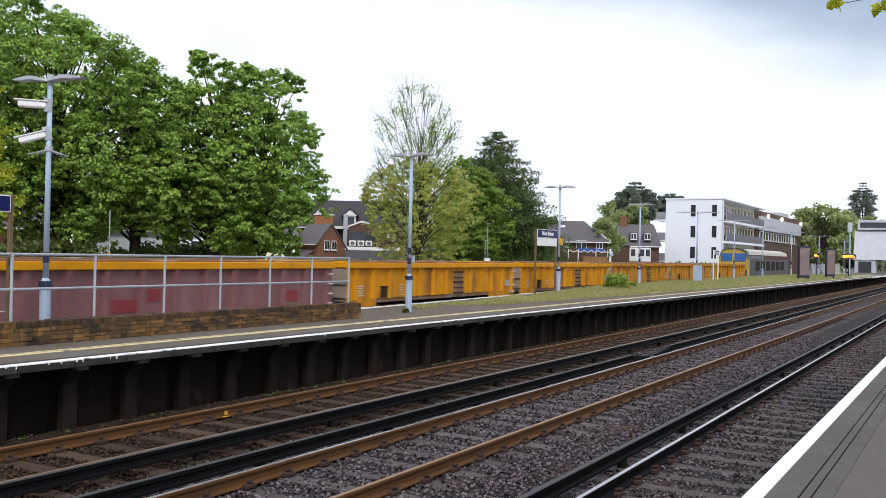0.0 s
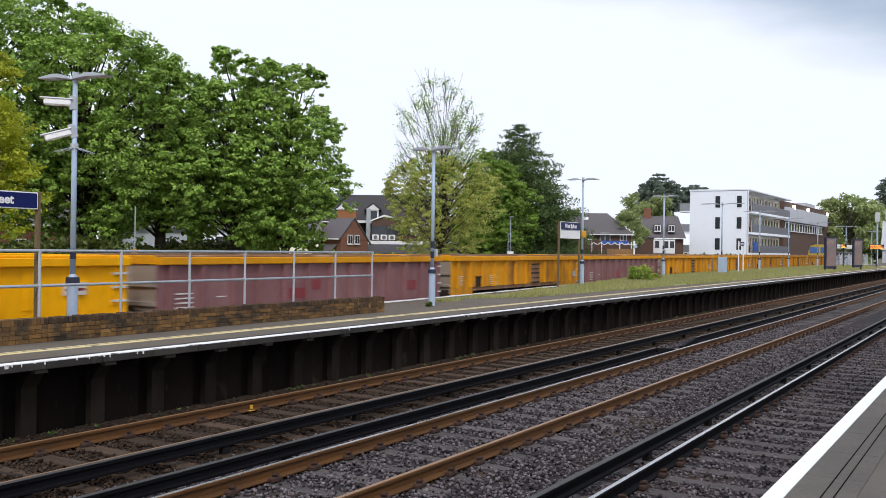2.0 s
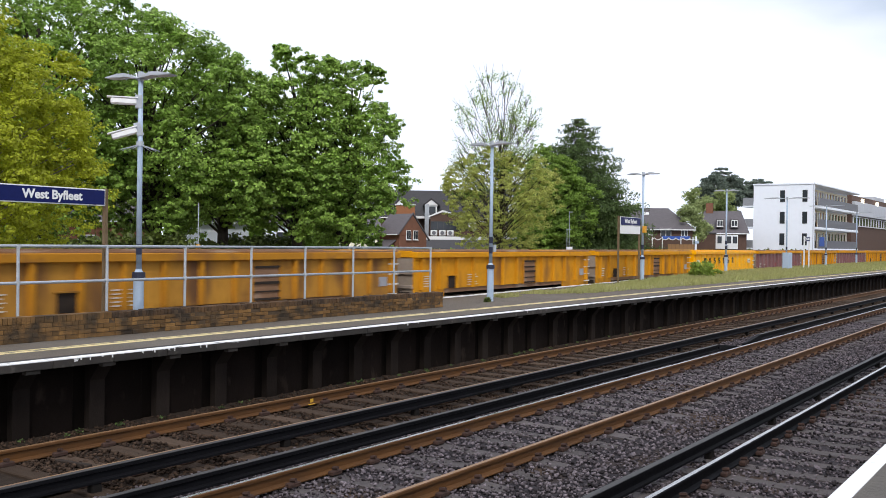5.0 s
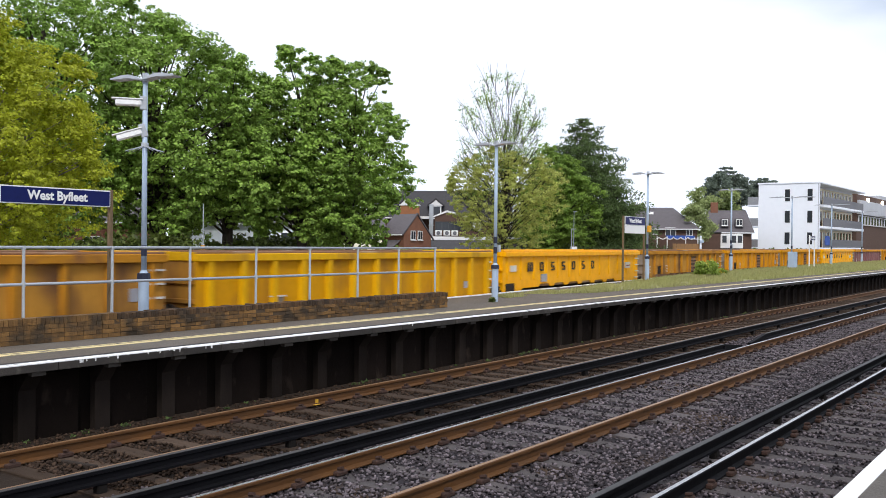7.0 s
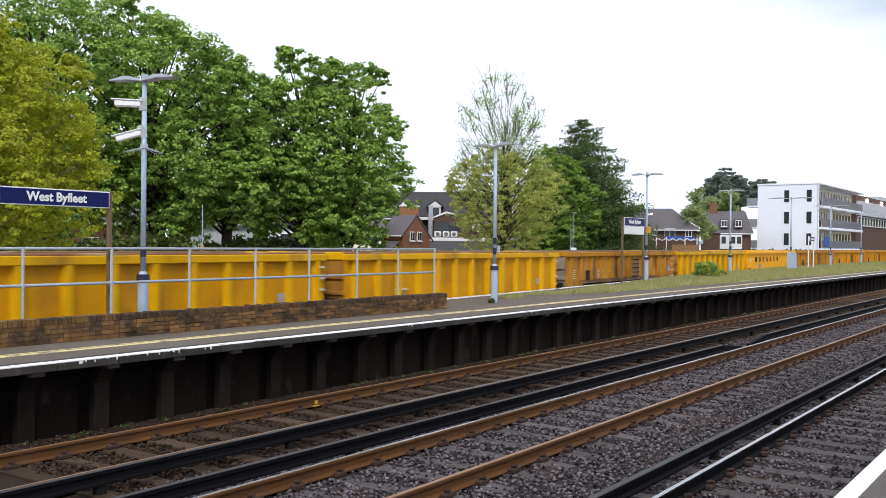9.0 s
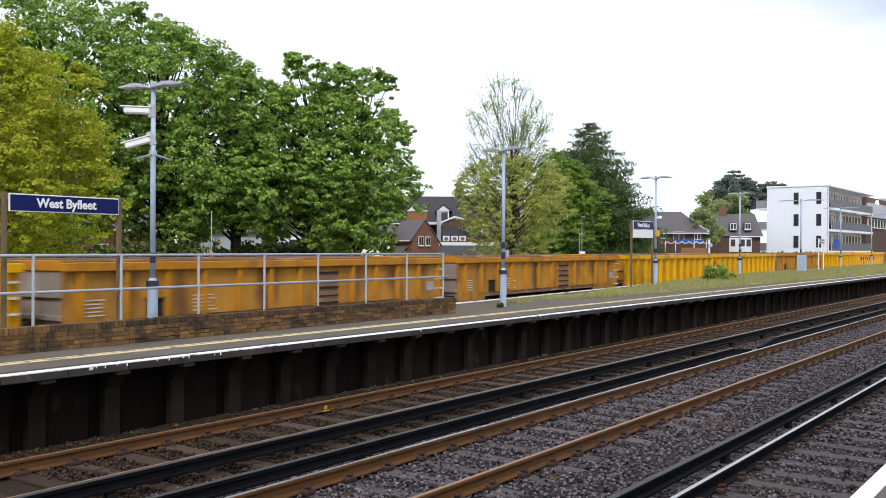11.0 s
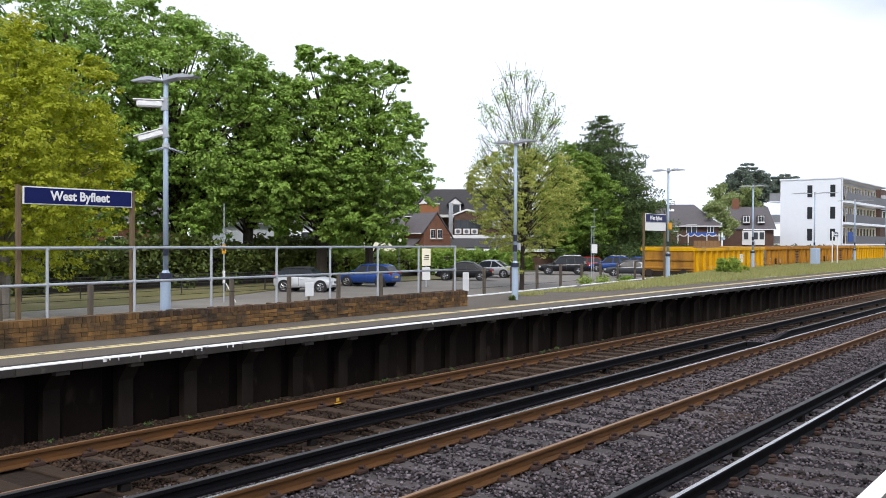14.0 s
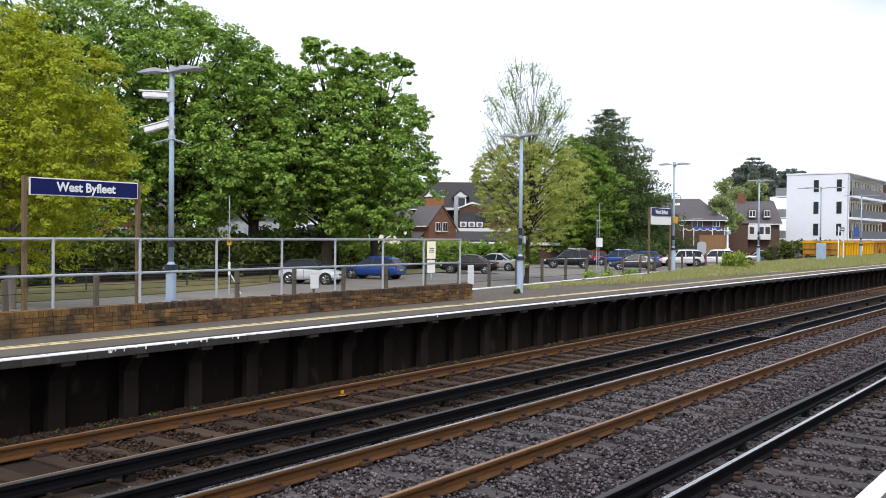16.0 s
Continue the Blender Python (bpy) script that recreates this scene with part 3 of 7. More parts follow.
def conductor(y, x0, x1, ramp0=False, ramp1=False):
    r = thing("conductor_rail", pose(0, y, 0), "blackened steel conductor rail on grey insulators", "rail", "conductor rails")
    a, c = x0 + (1.4 if ramp0 else 0), x1 - (1.4 if ramp1 else 0)
    outline = [(-0.06, -0.07), (0.06, -0.07), (0.06, -0.045), (0.02, -0.03), (0.02, 0.035), (0.045, 0.045), (0.045, 0.079), (-0.045, 0.079), (-0.045, 0.045), (-0.02, 0.035), (-0.02, -0.03), (-0.06, -0.045)]
    s = Shape().prism(outline, "x", a, c)
    part("rail_body", s, M["rail_black"], r)
    part("worn_top", Shape().box(a, c, -0.036, 0.036, 0.076, 0.082), M["conductor_top"], r)
    for tip, root in (((x0, a),) if ramp0 else ()) + (((x1, c),) if ramp1 else ()):
        k = Shape()
        k.add([(root, -0.05, -0.07), (root, 0.05, -0.07), (root, 0.045, 0.079), (root, -0.045, 0.079), (tip, -0.05, -0.15), (tip, 0.05, -0.15), (tip, 0.045, -0.06), (tip, -0.045, -0.06)],
              [(0, 1, 2, 3), (4, 5, 6, 7), (0, 1, 5, 4), (1, 2, 6, 5), (2, 3, 7, 6), (3, 0, 4, 7)])
        part("ramp_end", k, M["rail_black"], r)
    ins = Shape().box(-0.06, 0.06, -0.05, 0.05, -0.2, -0.07, 0.015).mesh("insulator", M["insulator"])
    x = math.ceil(max(x0, -8) / 2.8) * 2.8 + 0.3
    while x < min(c, 90):
        part("insulator", ins, None, r).location.x = x
        x += 2.8


RAILS = ((10.345, "rail_rust", "rail_dull"), (8.84, "rail_rust", "rail_dull"), (7.12, "rail_rust", "rail_head"), (5.635, "rail_rust", "rail_dull"), (3.546, "rail_black", "rail_head"), (2.041, "rail_black", "rail_head"))
for y, side, top in RAILS:
    rail(y, side, top, "rust-brown steel running rail" if side == "rail_rust" else "blackened running rail with a bright polished head")
conductor(8.50, -40, FAR_X)
conductor(7.47, -40, 23.9, ramp1=True)
conductor(7.47, 24.6, FAR_X, ramp0=True)
conductor(3.91, -40, FAR_X)
gl = thing("goods_line_rails", pose(0, 0, 0), "pair of rusty rails of the goods line", "rails")
for off in (0.62, 2.125):
    part("rail", along_line(rail_outline(off)), M["rail_rust"], gl)

tie_c = Shape().prism([(-1.25, -0.30), (1.25, -0.30), (1.25, -0.185), (0.9, -0.165), (0.35, -0.185), (-0.35, -0.185), (-0.9, -0.165), (-1.25, -0.185)], "x", -0.13, 0.13).mesh("sleeper", M["sleeper"])
tie_w = Shape().box(-0.125, 0.125, -1.3, 1.3, -0.29, -0.165, 0.012).mesh("sleeper", M["timber_sleeper"])
chair = Shape().box(-0.09, 0.09, -0.15, -0.072, -0.17, -0.115, 0.012).box(-0.09, 0.09, 0.072, 0.15, -0.17, -0.115, 0.012).tube((0, -0.075, -0.10), (0, -0.15, -0.085), 0.022, n=6).tube((0, 0.075, -0.10), (0, 0.15, -0.085), 0.022, n=6).mesh("rail_chair", M["chair"])
for nm, yc, me, rails_y, lift in (("far_track_sleepers", 9.59, tie_w, (10.345, 8.84), 0.0), ("middle_track_sleepers", 6.378, tie_c, (7.12, 5.635), 0.0), ("near_track_sleepers", 2.794, tie_c, (3.546, 2.041), 0.0)):
    root = tagged(new(nm), "row of sleepers with rusty rail chairs set in ballast", kind="structure")
    for i in range(90):
        x = 0.5 + 0.68 * i
        o = part("sleeper", me, None, root)
        o.location = (x, yc + rnd.uniform(-0.03, 0.03), rnd.uniform(-0.012, 0.004))
        for y in rails_y:
            if i < 70:
                part("rail_chair", chair, None, root).location = (x, y, 0.0)
    rest = Shape()
    for i in range(90, 300):
        x = 0.5 + 0.68 * i
        rest.box(x - 0.125, x + 0.125, yc - 1.25, yc + 1.25, -0.29, -0.175)
    tagged(part("far_sleepers", rest, M["sleeper" if me is tie_c else "timber_sleeper"], root), kind="stuff")
part("paint_mark", Shape().box(11.07, 11.14, 10.272, 10.277, -0.12, -0.06).box(11.02, 11.15, 10.235, 10.277, -0.146, -0.138), M["yellow_mark"], bpy.data.objects["far_track_sleepers"], "dab of yellow paint")

lb = thing("loose_bar", pose(6.49, 9.77, -0.165, 0, 0, -82.1), "short dark iron bar lying on the far track", "bar")
part("bar", Shape().box(-0.28, 0.28, -0.035, 0.035, -0.03, 0.02, 0.008), M["under"], lb)

# loose stones of the ballast
cube = np.array([(x, y, z) for z in (-1, 1) for y in (-1, 1) for x in (-1, 1)], dtype=float)
cube_faces = [(0, 2, 3, 1), (4, 5, 7, 6), (0, 1, 5, 4), (2, 6, 7, 3), (0, 4, 6, 2), (1, 3, 7, 5)]


def stones(name, count, x0, x1, y0, y1, z, mat, label, size=0.021, parent=None):
    x = x0 + (x1 - x0) * RNG.random(count) ** 1.6
    y = y0 + (y1 - y0) * RNG.random(count)
    bare = np.minimum(np.mod(x - 0.5, 0.68), 0.68 - np.mod(x - 0.5, 0.68)) < 0.125
    for y_mid, share in ((9.59, 0.85), (6.378, 0.5), (2.794, 0.85)):
        bare &= ~((np.abs(y - y_mid) < 1.25) & (RNG.random(count) > share))
    bare &= (np.abs(y - 9.59) < 1.25) | (np.abs(y - 6.378) < 1.25) | (np.abs(y - 2.794) < 1.25)
    x, y = x[~bare], y[~bare]
    count = len(x)
    r = size * RNG.uniform(0.55, 1.5, count)
    v = cube[None] * RNG.uniform(0.25, 1.0, (count, 8, 3))
    q = RNG.normal(size=(count, 4))
    q /= np.linalg.norm(q, axis=1, keepdims=True)
    w, a, bb, c = q.T
    R = np.stack([1 - 2 * (bb * bb + c * c), 2 * (a * bb - c * w), 2 * (a * c + bb * w), 2 * (a * bb + c * w), 1 - 2 * (a * a + c * c), 2 * (bb * c - a * w),
                  2 * (a * c - bb * w), 2 * (bb * c + a * w), 1 - 2 * (a * a + bb * bb)], 1).reshape(-1, 3, 3)
    v = np.einsum("nij,nkj->nki", R, v) * r[:, None, None] * np.array([1, 1, 0.8])
    v += np.stack([x, y, z + RNG.uniform(-0.012, 0.03, count)], 1)[:, None]
    ob = new(name, solids_mesh(name, v, cube_faces, mat))
    return tagged(ob, label, "ballast stones", kind="stuff")


stones("ballast_stones", 84000, 2.2, 36, 1.4, 8.35, -0.195, M["stone"], "loose grey-brown stone ballast between the rails", 0.0195)
stones("ballast_stones_far_track", 17000, 6, 34, 8.3, 11.45, -0.19, M["brown_stone"], "rust-brown stones and dirt on the far track", 0.02)


# ---- the goods train ----
HL, HW = 6.2, 1.35            # half length and half width of a wagon's box
Z_TOP = 2.25
WAGON_SPEED = 15.7
meshes = {}


def once(key, make):
    if key not in meshes:
        meshes[key] = make()
    return meshes[key]


def bogie(x, root):
    bg = part("bogie", once("bogie", lambda: Shape().prism([(-1.35, 0.52), (-1.15, 0.70), (-0.5, 0.72), (-0.35, 0.36), (0.35, 0.36), (0.5, 0.72), (1.15, 0.70), (1.35, 0.52), (1.1, 0.42), (0.7, 0.55), (0.5, 0.24), (-0.5, 0.24), (-0.7, 0.55), (-1.1, 0.42)], "y", -1.12, -1.0)
              .prism([(-1.35, 0.52), (-1.15, 0.70), (1.15, 0.70), (1.35, 0.52), (1.1, 0.42), (0.5, 0.24), (-0.5, 0.24), (-1.1, 0.42)], "y", 1.0, 1.12).box(-0.3, 0.3, -1.0, 1.0, 0.45, 0.8).mesh("bogie", M["under"])), None, root)
    bg.location.x = x
    for dx in (-0.9, 0.9):
        w = part("wheelset", once("wheel", lambda: Shape().tube((0, -0.80, 0), (0, -0.67, 0), 0.43, n=20).tube((0, -0.67, 0), (0, -0.64, 0), 0.455, n=20).tube((0, 0.80, 0), (0, 0.67, 0), 0.43, n=20).tube((0, -1.05, 0), (0, 1.05, 0), 0.08, n=8).mesh("wheelset", M["wheel"])), None, bg)
        w.location = (dx, 0, 0.43)
        part("axle_box", once("axle_box", lambda: Shape().box(-0.14, 0.14, -1.19, -0.98, 0.30, 0.58, 0.03).tube((0, -1.22, 0.44), (0, -1.18, 0.44), 0.1, n=10).mesh("axle_box", M["wheel"])), None, bg).location.x = dx


def wagon(kind, label, placard=None):
    """An open box wagon: kind 'ribbed', 'panelled', 'weathered', 'maroon' or 'lettered'."""
    root = thing("box_wagon", Matrix(), label, "goods wagon", "goods train")
    paint = {"ribbed": "fresh", "panelled": "dirty", "weathered": "rusty", "maroon": "maroon", "lettered": "letter_yellow"}[kind]
    rim = {"ribbed": "fresh", "panelled": "amber_rim", "weathered": "rusty_rim", "maroon": "amber_rim", "lettered": "letter_yellow"}[kind]
    box_kind = "panelled" if kind in ("panelled", "weathered") else kind
    z0 = 1.13 if box_kind in ("panelled", "lettered") else 0.98
    for sy in (-1, 1):
        y0, y1 = sorted((sy * (HW - 0.09), sy * (HW - 0.05)))
        if kind == "lettered":
            # lower edge drops at the ends and shows shallow arches between
            pts = [(-HL, 0.86), (-HL + 1.15, 0.86), (-HL + 1.5, 0.98)]
            for i in range(6):
                c = -3.1 + 1.24 * i
                pts += [(c - 0.48, 0.98), (c - 0.34, 1.08), (c + 0.34, 1.08), (c + 0.48, 0.98)]
            pts += [(HL - 1.5, 0.98), (HL - 1.15, 0.86), (HL, 0.86), (HL, Z_TOP - 0.2), (-HL, Z_TOP - 0.2)]
            side = once((kind, "side", sy), lambda: Shape().prism(pts, "y", y0, y1).mesh("side_panel", M[paint]))
        elif box_kind == "panelled":
            pts = [(-HL, 0.9), (-HL + 1.6, 0.9), (-HL + 1.6, z0), (HL - 2.4, z0), (HL - 2.4, 0.9), (HL, 0.9), (HL, Z_TOP - 0.2), (-HL, Z_TOP - 0.2)]
            side = once((kind, "side", sy), lambda: Shape().prism(pts, "y", y0, y1).mesh("side_panel", M[paint]))
        else:
            side = once((kind, "side", sy), lambda: Shape().box(-HL, HL, y0, y1, 0.86, Z_TOP - 0.2).mesh("side_panel", M["fresh_panel" if kind == "ribbed" else paint]))
        part("side_panel", side, None, root)
        part("inner_lining", once(("lining", sy), lambda: Shape().box(-HL + 0.06, HL - 0.06, *sorted((sy * (HW - 0.095), sy * (HW - 0.115))), 1.0, Z_TOP - 0.03).mesh("inner_lining", M["rust_inside"])), None, root, "rusty inner lining")
        part("top_rail", once((kind, "rim", sy), lambda: Shape().box(-HL, HL, *sorted((sy * (HW - 0.12), sy * (HW + 0.07))), Z_TOP - 0.21, Z_TOP - 0.045, 0.015).mesh("top_rail", M[rim])), None, root)
        part("rail_cap", once(("cap", sy, kind == "lettered"), lambda: Shape().box(-HL + 0.01, HL - 0.01, *sorted((sy * (HW - 0.125), sy * (HW - 0.004))), Z_TOP - 0.047, Z_TOP, 0.01).mesh("rail_cap", M["letter_yellow" if kind == "lettered" else "rust_inside"])), None, root)
        if kind != "lettered":
            part("sole_bar", once((kind, "sole", sy), lambda: Shape().box(-HL, HL, *sorted((sy * (HW - 0.2), sy * (HW - 0.055))), 0.74, 0.87 if box_kind != "panelled" else 0.91, 0.01).mesh("sole_bar", M["under" if box_kind == "panelled" else paint])), None, root)
        deep = 0.035 if kind == "lettered" else 0.11 if kind == "ribbed" else 0.09
        wide = 0.07 if box_kind == "panelled" else 0.10
        rib = once((kind, "rib", sy), lambda: Shape().prism([(-wide, sy * (HW - 0.052)), (-wide * 0.65, sy * (HW - 0.05 + deep)), (wide * 0.65, sy * (HW - 0.05 + deep)), (wide, sy * (HW - 0.052))], "z", (1.26 if kind == "lettered" else 0.90 if box_kind != "panelled" else z0), Z_TOP - 0.21).mesh("rib", M[{"weathered": "rusty_rim"}.get(kind, paint)]))
        n_r = 13
        for i in range(n_r):
            if box_kind == "panelled" and i == 7 and sy < 0:
                continue      # the louvred panel takes this bay
            part("rib", rib, None, root).location.x = -HL + 0.35 + (2 * HL - 0.7) * i / (n_r - 1)
    for sx in (-1, 1):
        e = paint if box_kind == "panelled" and sx > 0 else "end_grey" if box_kind in ("panelled", "maroon") else "rusty" if kind == "ribbed" else paint
        part("end_wall", once((kind, "end", sx), lambda: Shape().box(*sorted((sx * (HL - 0.05), sx * (HL - 0.01))), -HW + 0.06, HW - 0.06, 0.95, Z_TOP - 0.05).mesh("end_wall", M[e])), None, root)
        for z in (1.22, 1.62):
            part("end_beam", once((kind, "beam", sx, z), lambda: Shape().box(*sorted((sx * (HL - 0.02), sx * (HL + 0.05))), -HW + 0.08, HW - 0.08, z - 0.05, z + 0.05, 0.012).mesh("end_beam", M[e])), None, root)
        part("end_rail", once((kind, "end_rail", sx), lambda: Shape().box(*sorted((sx * (HL - 0.08), sx * (HL + 0.03))), -HW + 0.1, HW - 0.1, Z_TOP - 0.2, Z_TOP - 0.01, 0.012).mesh("end_rail", M[rim])), None, root)
        part("headstock", once(("headstock", sx), lambda: Shape().box(*sorted((sx * (HL - 0.12), sx * (HL + 0.04))), -1.2, 1.2, 0.78, 1.08, 0.015).mesh("headstock", M["under"])), None, root)
        for y in (-0.87, 0.87):
            part("buffer", once(("buffer", sx, y), lambda: Shape().tube((sx * HL, y, 0.98), (sx * (HL + 0.28), y, 0.98), 0.085, n=10).tube((sx * (HL + 0.28), y, 0.98), (sx * (HL + 0.33), y, 0.98), 0.2, n=14).mesh("buffer", M["wheel"])), None, root)
        part("coupling", once(("coupling", sx), lambda: Shape().box(*sorted((sx * HL, sx * (HL + 0.41))), -0.09, 0.09, 0.82, 0.95, 0.02).mesh("coupling", M["under"])), None, root)
        bogie(sx * 4.35, root)
    part("floor", once("wfloor", lambda: Shape().box(-HL + 0.06, HL - 0.06, -HW + 0.1, HW - 0.1, 1.0, 1.06).mesh("floor", M["rust_inside"])), None, root)
    part("underframe", once("underframe", lambda: Shape().box(-HL + 0.1, HL - 0.1, -0.5, 0.5, 0.72, 0.99).box(-2.4, -0.9, -1.05, -0.4, 0.42, 0.85, 0.03).box(0.4, 1.5, -1.0, -0.5, 0.40, 0.82, 0.03).tube((-0.7, -0.85, 0.6), (0.3, -0.85, 0.6), 0.16, n=10).box(2.0, 2.5, -1.05, 0.6, 0.5, 0.9, 0.02).mesh("underframe", M["under"])), None, root)
    f = -(HW - 0.045)

    def plate(name, x0, x1, z0_, z1_, mat, label="", out=0.0):
        part(name, once((name, x0, z0_, mat, out), lambda: Shape().box(x0, x1, f - 0.012 - out, f + 0.02, z0_, z1_).mesh(name, M[mat])), None, root, label)

    for i in range(4):     # white rungs by the leading corner
        plate("step", HL - 0.42, HL - 0.06, 1.06 + 0.27 * i, 1.10 + 0.27 * i, "marking", "white step edge", 0.06)
    if box_kind == "panelled":
        # opening and louvre slots are flat dark plates; their shade is the colour
        plate("hatch", -4.35, -3.95, 1.14, 1.5, "under", "dark opening")
        plate("hatch_flap", -4.42, -3.88, 1.5, 1.53, paint, "", 0.05)
        plate("louvre_back", 0.55, 1.42, 1.14, 1.9, "rust_inside")
        for i, thick in enumerate((0.05, 0.03, 0.06, 0.03, 0.05)):
            plate("louvre", 0.52, 1.45, 1.14 + 0.18 * i, 1.14 + thick + 0.18 * i, "under", "dark slot", 0.03)
        for x in (0.5, 1.42):
            plate("louvre_edge", x, x + 0.05, 1.12, 1.92, "rusty_rim", "", 0.034)
        for i in range(5):
            plate("data_marking", -3.2, -2.6 - 0.08 * (i % 3), 1.2 + 0.075 * i, 1.222 + 0.075 * i, "marking", "white data lines")
            plate("data_marking", -5.85, -5.35 - 0.06 * (i % 2), 1.22 + 0.07 * i, 1.242 + 0.07 * i, "marking", "white data lines")
        plate("grey_patch", 5.35, 5.7, 1.3, 1.55, "grey_patch")
    elif kind == "ribbed":
        plate("hatch", -3.95, -3.55, 1.02, 1.22, "end_grey", "low hatch")
        plate("hatch_lip", -4.0, -3.5, 1.22, 1.25, "marking", "pale hatch lip", 0.06)
        plate("small_plate", 4.55, 4.75, 1.12, 1.32, "grey_patch")
    elif kind == "maroon":
        plate("red_patch", -0.88, -0.42, 1.36, 1.62, "red_patch", "fresher red patch")
        plate("red_patch", -1.84, -1.1, 1.16, 1.42, "red_patch", "fresher red patch")
        for i in range(4):
            plate("data_marking", -5.7, -5.15, 1.1 + 0.1 * i, 1.13 + 0.1 * i, "marking", "white data lines")
        plate("red_patch", 4.0, 4.6, 1.2, 1.48, "red_patch", "fresher red patch")
        plate("hatch_lip", -4.4, -4.1, 1.3, 1.32, "marking")
    else:
        # seven dark painted figures along the side, as rings and bars
        for i, form in enumerate("vossoso"):
            x = -4.3 + 0.9 * i
            k = Shape()
            if form == "v":
                for dx in (-0.15, 0.0, 0.15):
                    k.box(x + dx - 0.03, x + dx + 0.03, f - 0.02 - deep, f + 0.01 - deep, 1.53, 1.84)
                k.box(x - 0.15, x + 0.15, f - 0.021 - deep, f + 0.01 - deep, 1.53, 1.59)
            else:
                for zz in (1.53, 1.79):
                    k.box(x - 0.10, x + 0.10, f - 0.02 - deep, f + 0.01 - deep, zz, zz + 0.055, 0.004)
                if form == "o":
                    for dx in (-0.13, 0.075):
                        k.box(x + dx, x + dx + 0.055, f - 0.02 - deep, f + 0.01 - deep, 1.56, 1.82)
                else:
                    k.box(x - 0.10, x + 0.10, f - 0.02 - deep, f + 0.01 - deep, 1.66, 1.71)
                    k.box(x - 0.13, x - 0.075, f - 0.021 - deep, f + 0.01 - deep, 1.69, 1.82)
                    k.box(x + 0.075, x + 0.13, f - 0.021 - deep, f + 0.01 - deep, 1.55, 1.68)
            part("painted_figure", once(("fig", i), lambda: k.mesh("painted_figure", M["black_letter"])), None, root, "dark painted logo shape")
        plate("notice", 4.65, 5.15, 1.5, 1.74, "marking", "white notice with a red strip", 0.04)
        plate("notice_strip", 4.68, 5.12, 1.58, 1.63, "red_patch", "", 0.045)
        plate("grey_patch", -3.4, -3.0, 1.15, 1.42, "grey_patch", "", 0.04)
        plate("data_marking", -5.7, -5.35, 1.55, 1.75, "marking", "", 0.04)
        # dark plate stands for the shade inside the opening
        plate("hatch", -6.0, -5.4, 0.9, 1.16, "under", "dark opening")
    if placard:
        plate("placard", placard - 0.37, placard + 0.37, 1.38, 1.84, "white_paint", "white placard", 0.06)
        plate("placard_bar", placard - 0.02, placard + 0.02, 1.55, 1.78, "grey_patch", "", 0.064)
    return root


LABELS = {"ribbed": "fresh yellow ribbed open box wagon, empty", "panelled": "dirty rust-stained yellow open box wagon with a louvred panel",
          "weathered": "rust-browned yellow open box wagon with a louvred panel",
          "maroon": "faded maroon open box wagon with an amber top band", "lettered": "bright orange-yellow open box wagon with dark painted logo shapes"}
KINDS = ["weathered"] * 3 + ["panelled"] * 2 + ["maroon", "panelled", "maroon", "lettered", "panelled", "panelled", "weathered", "lettered", "ribbed", "weathered", "ribbed", "ribbed", "weathered", "weathered", "ribbed"]
first_of = {}
TRAIN = []
for i, kind in enumerate(KINDS):
    if i == len(KINDS) - 1:
        w = wagon(kind, "fresh yellow ribbed box wagon with a white placard", placard=1.4)
    elif kind in first_of:
        w = copy_thing(first_of[kind], Matrix())
    else:
        w = first_of[kind] = wagon(kind, LABELS[kind])
    TRAIN.append((w, 34.6 - 13.22 * (i - 4 + 0.5)))


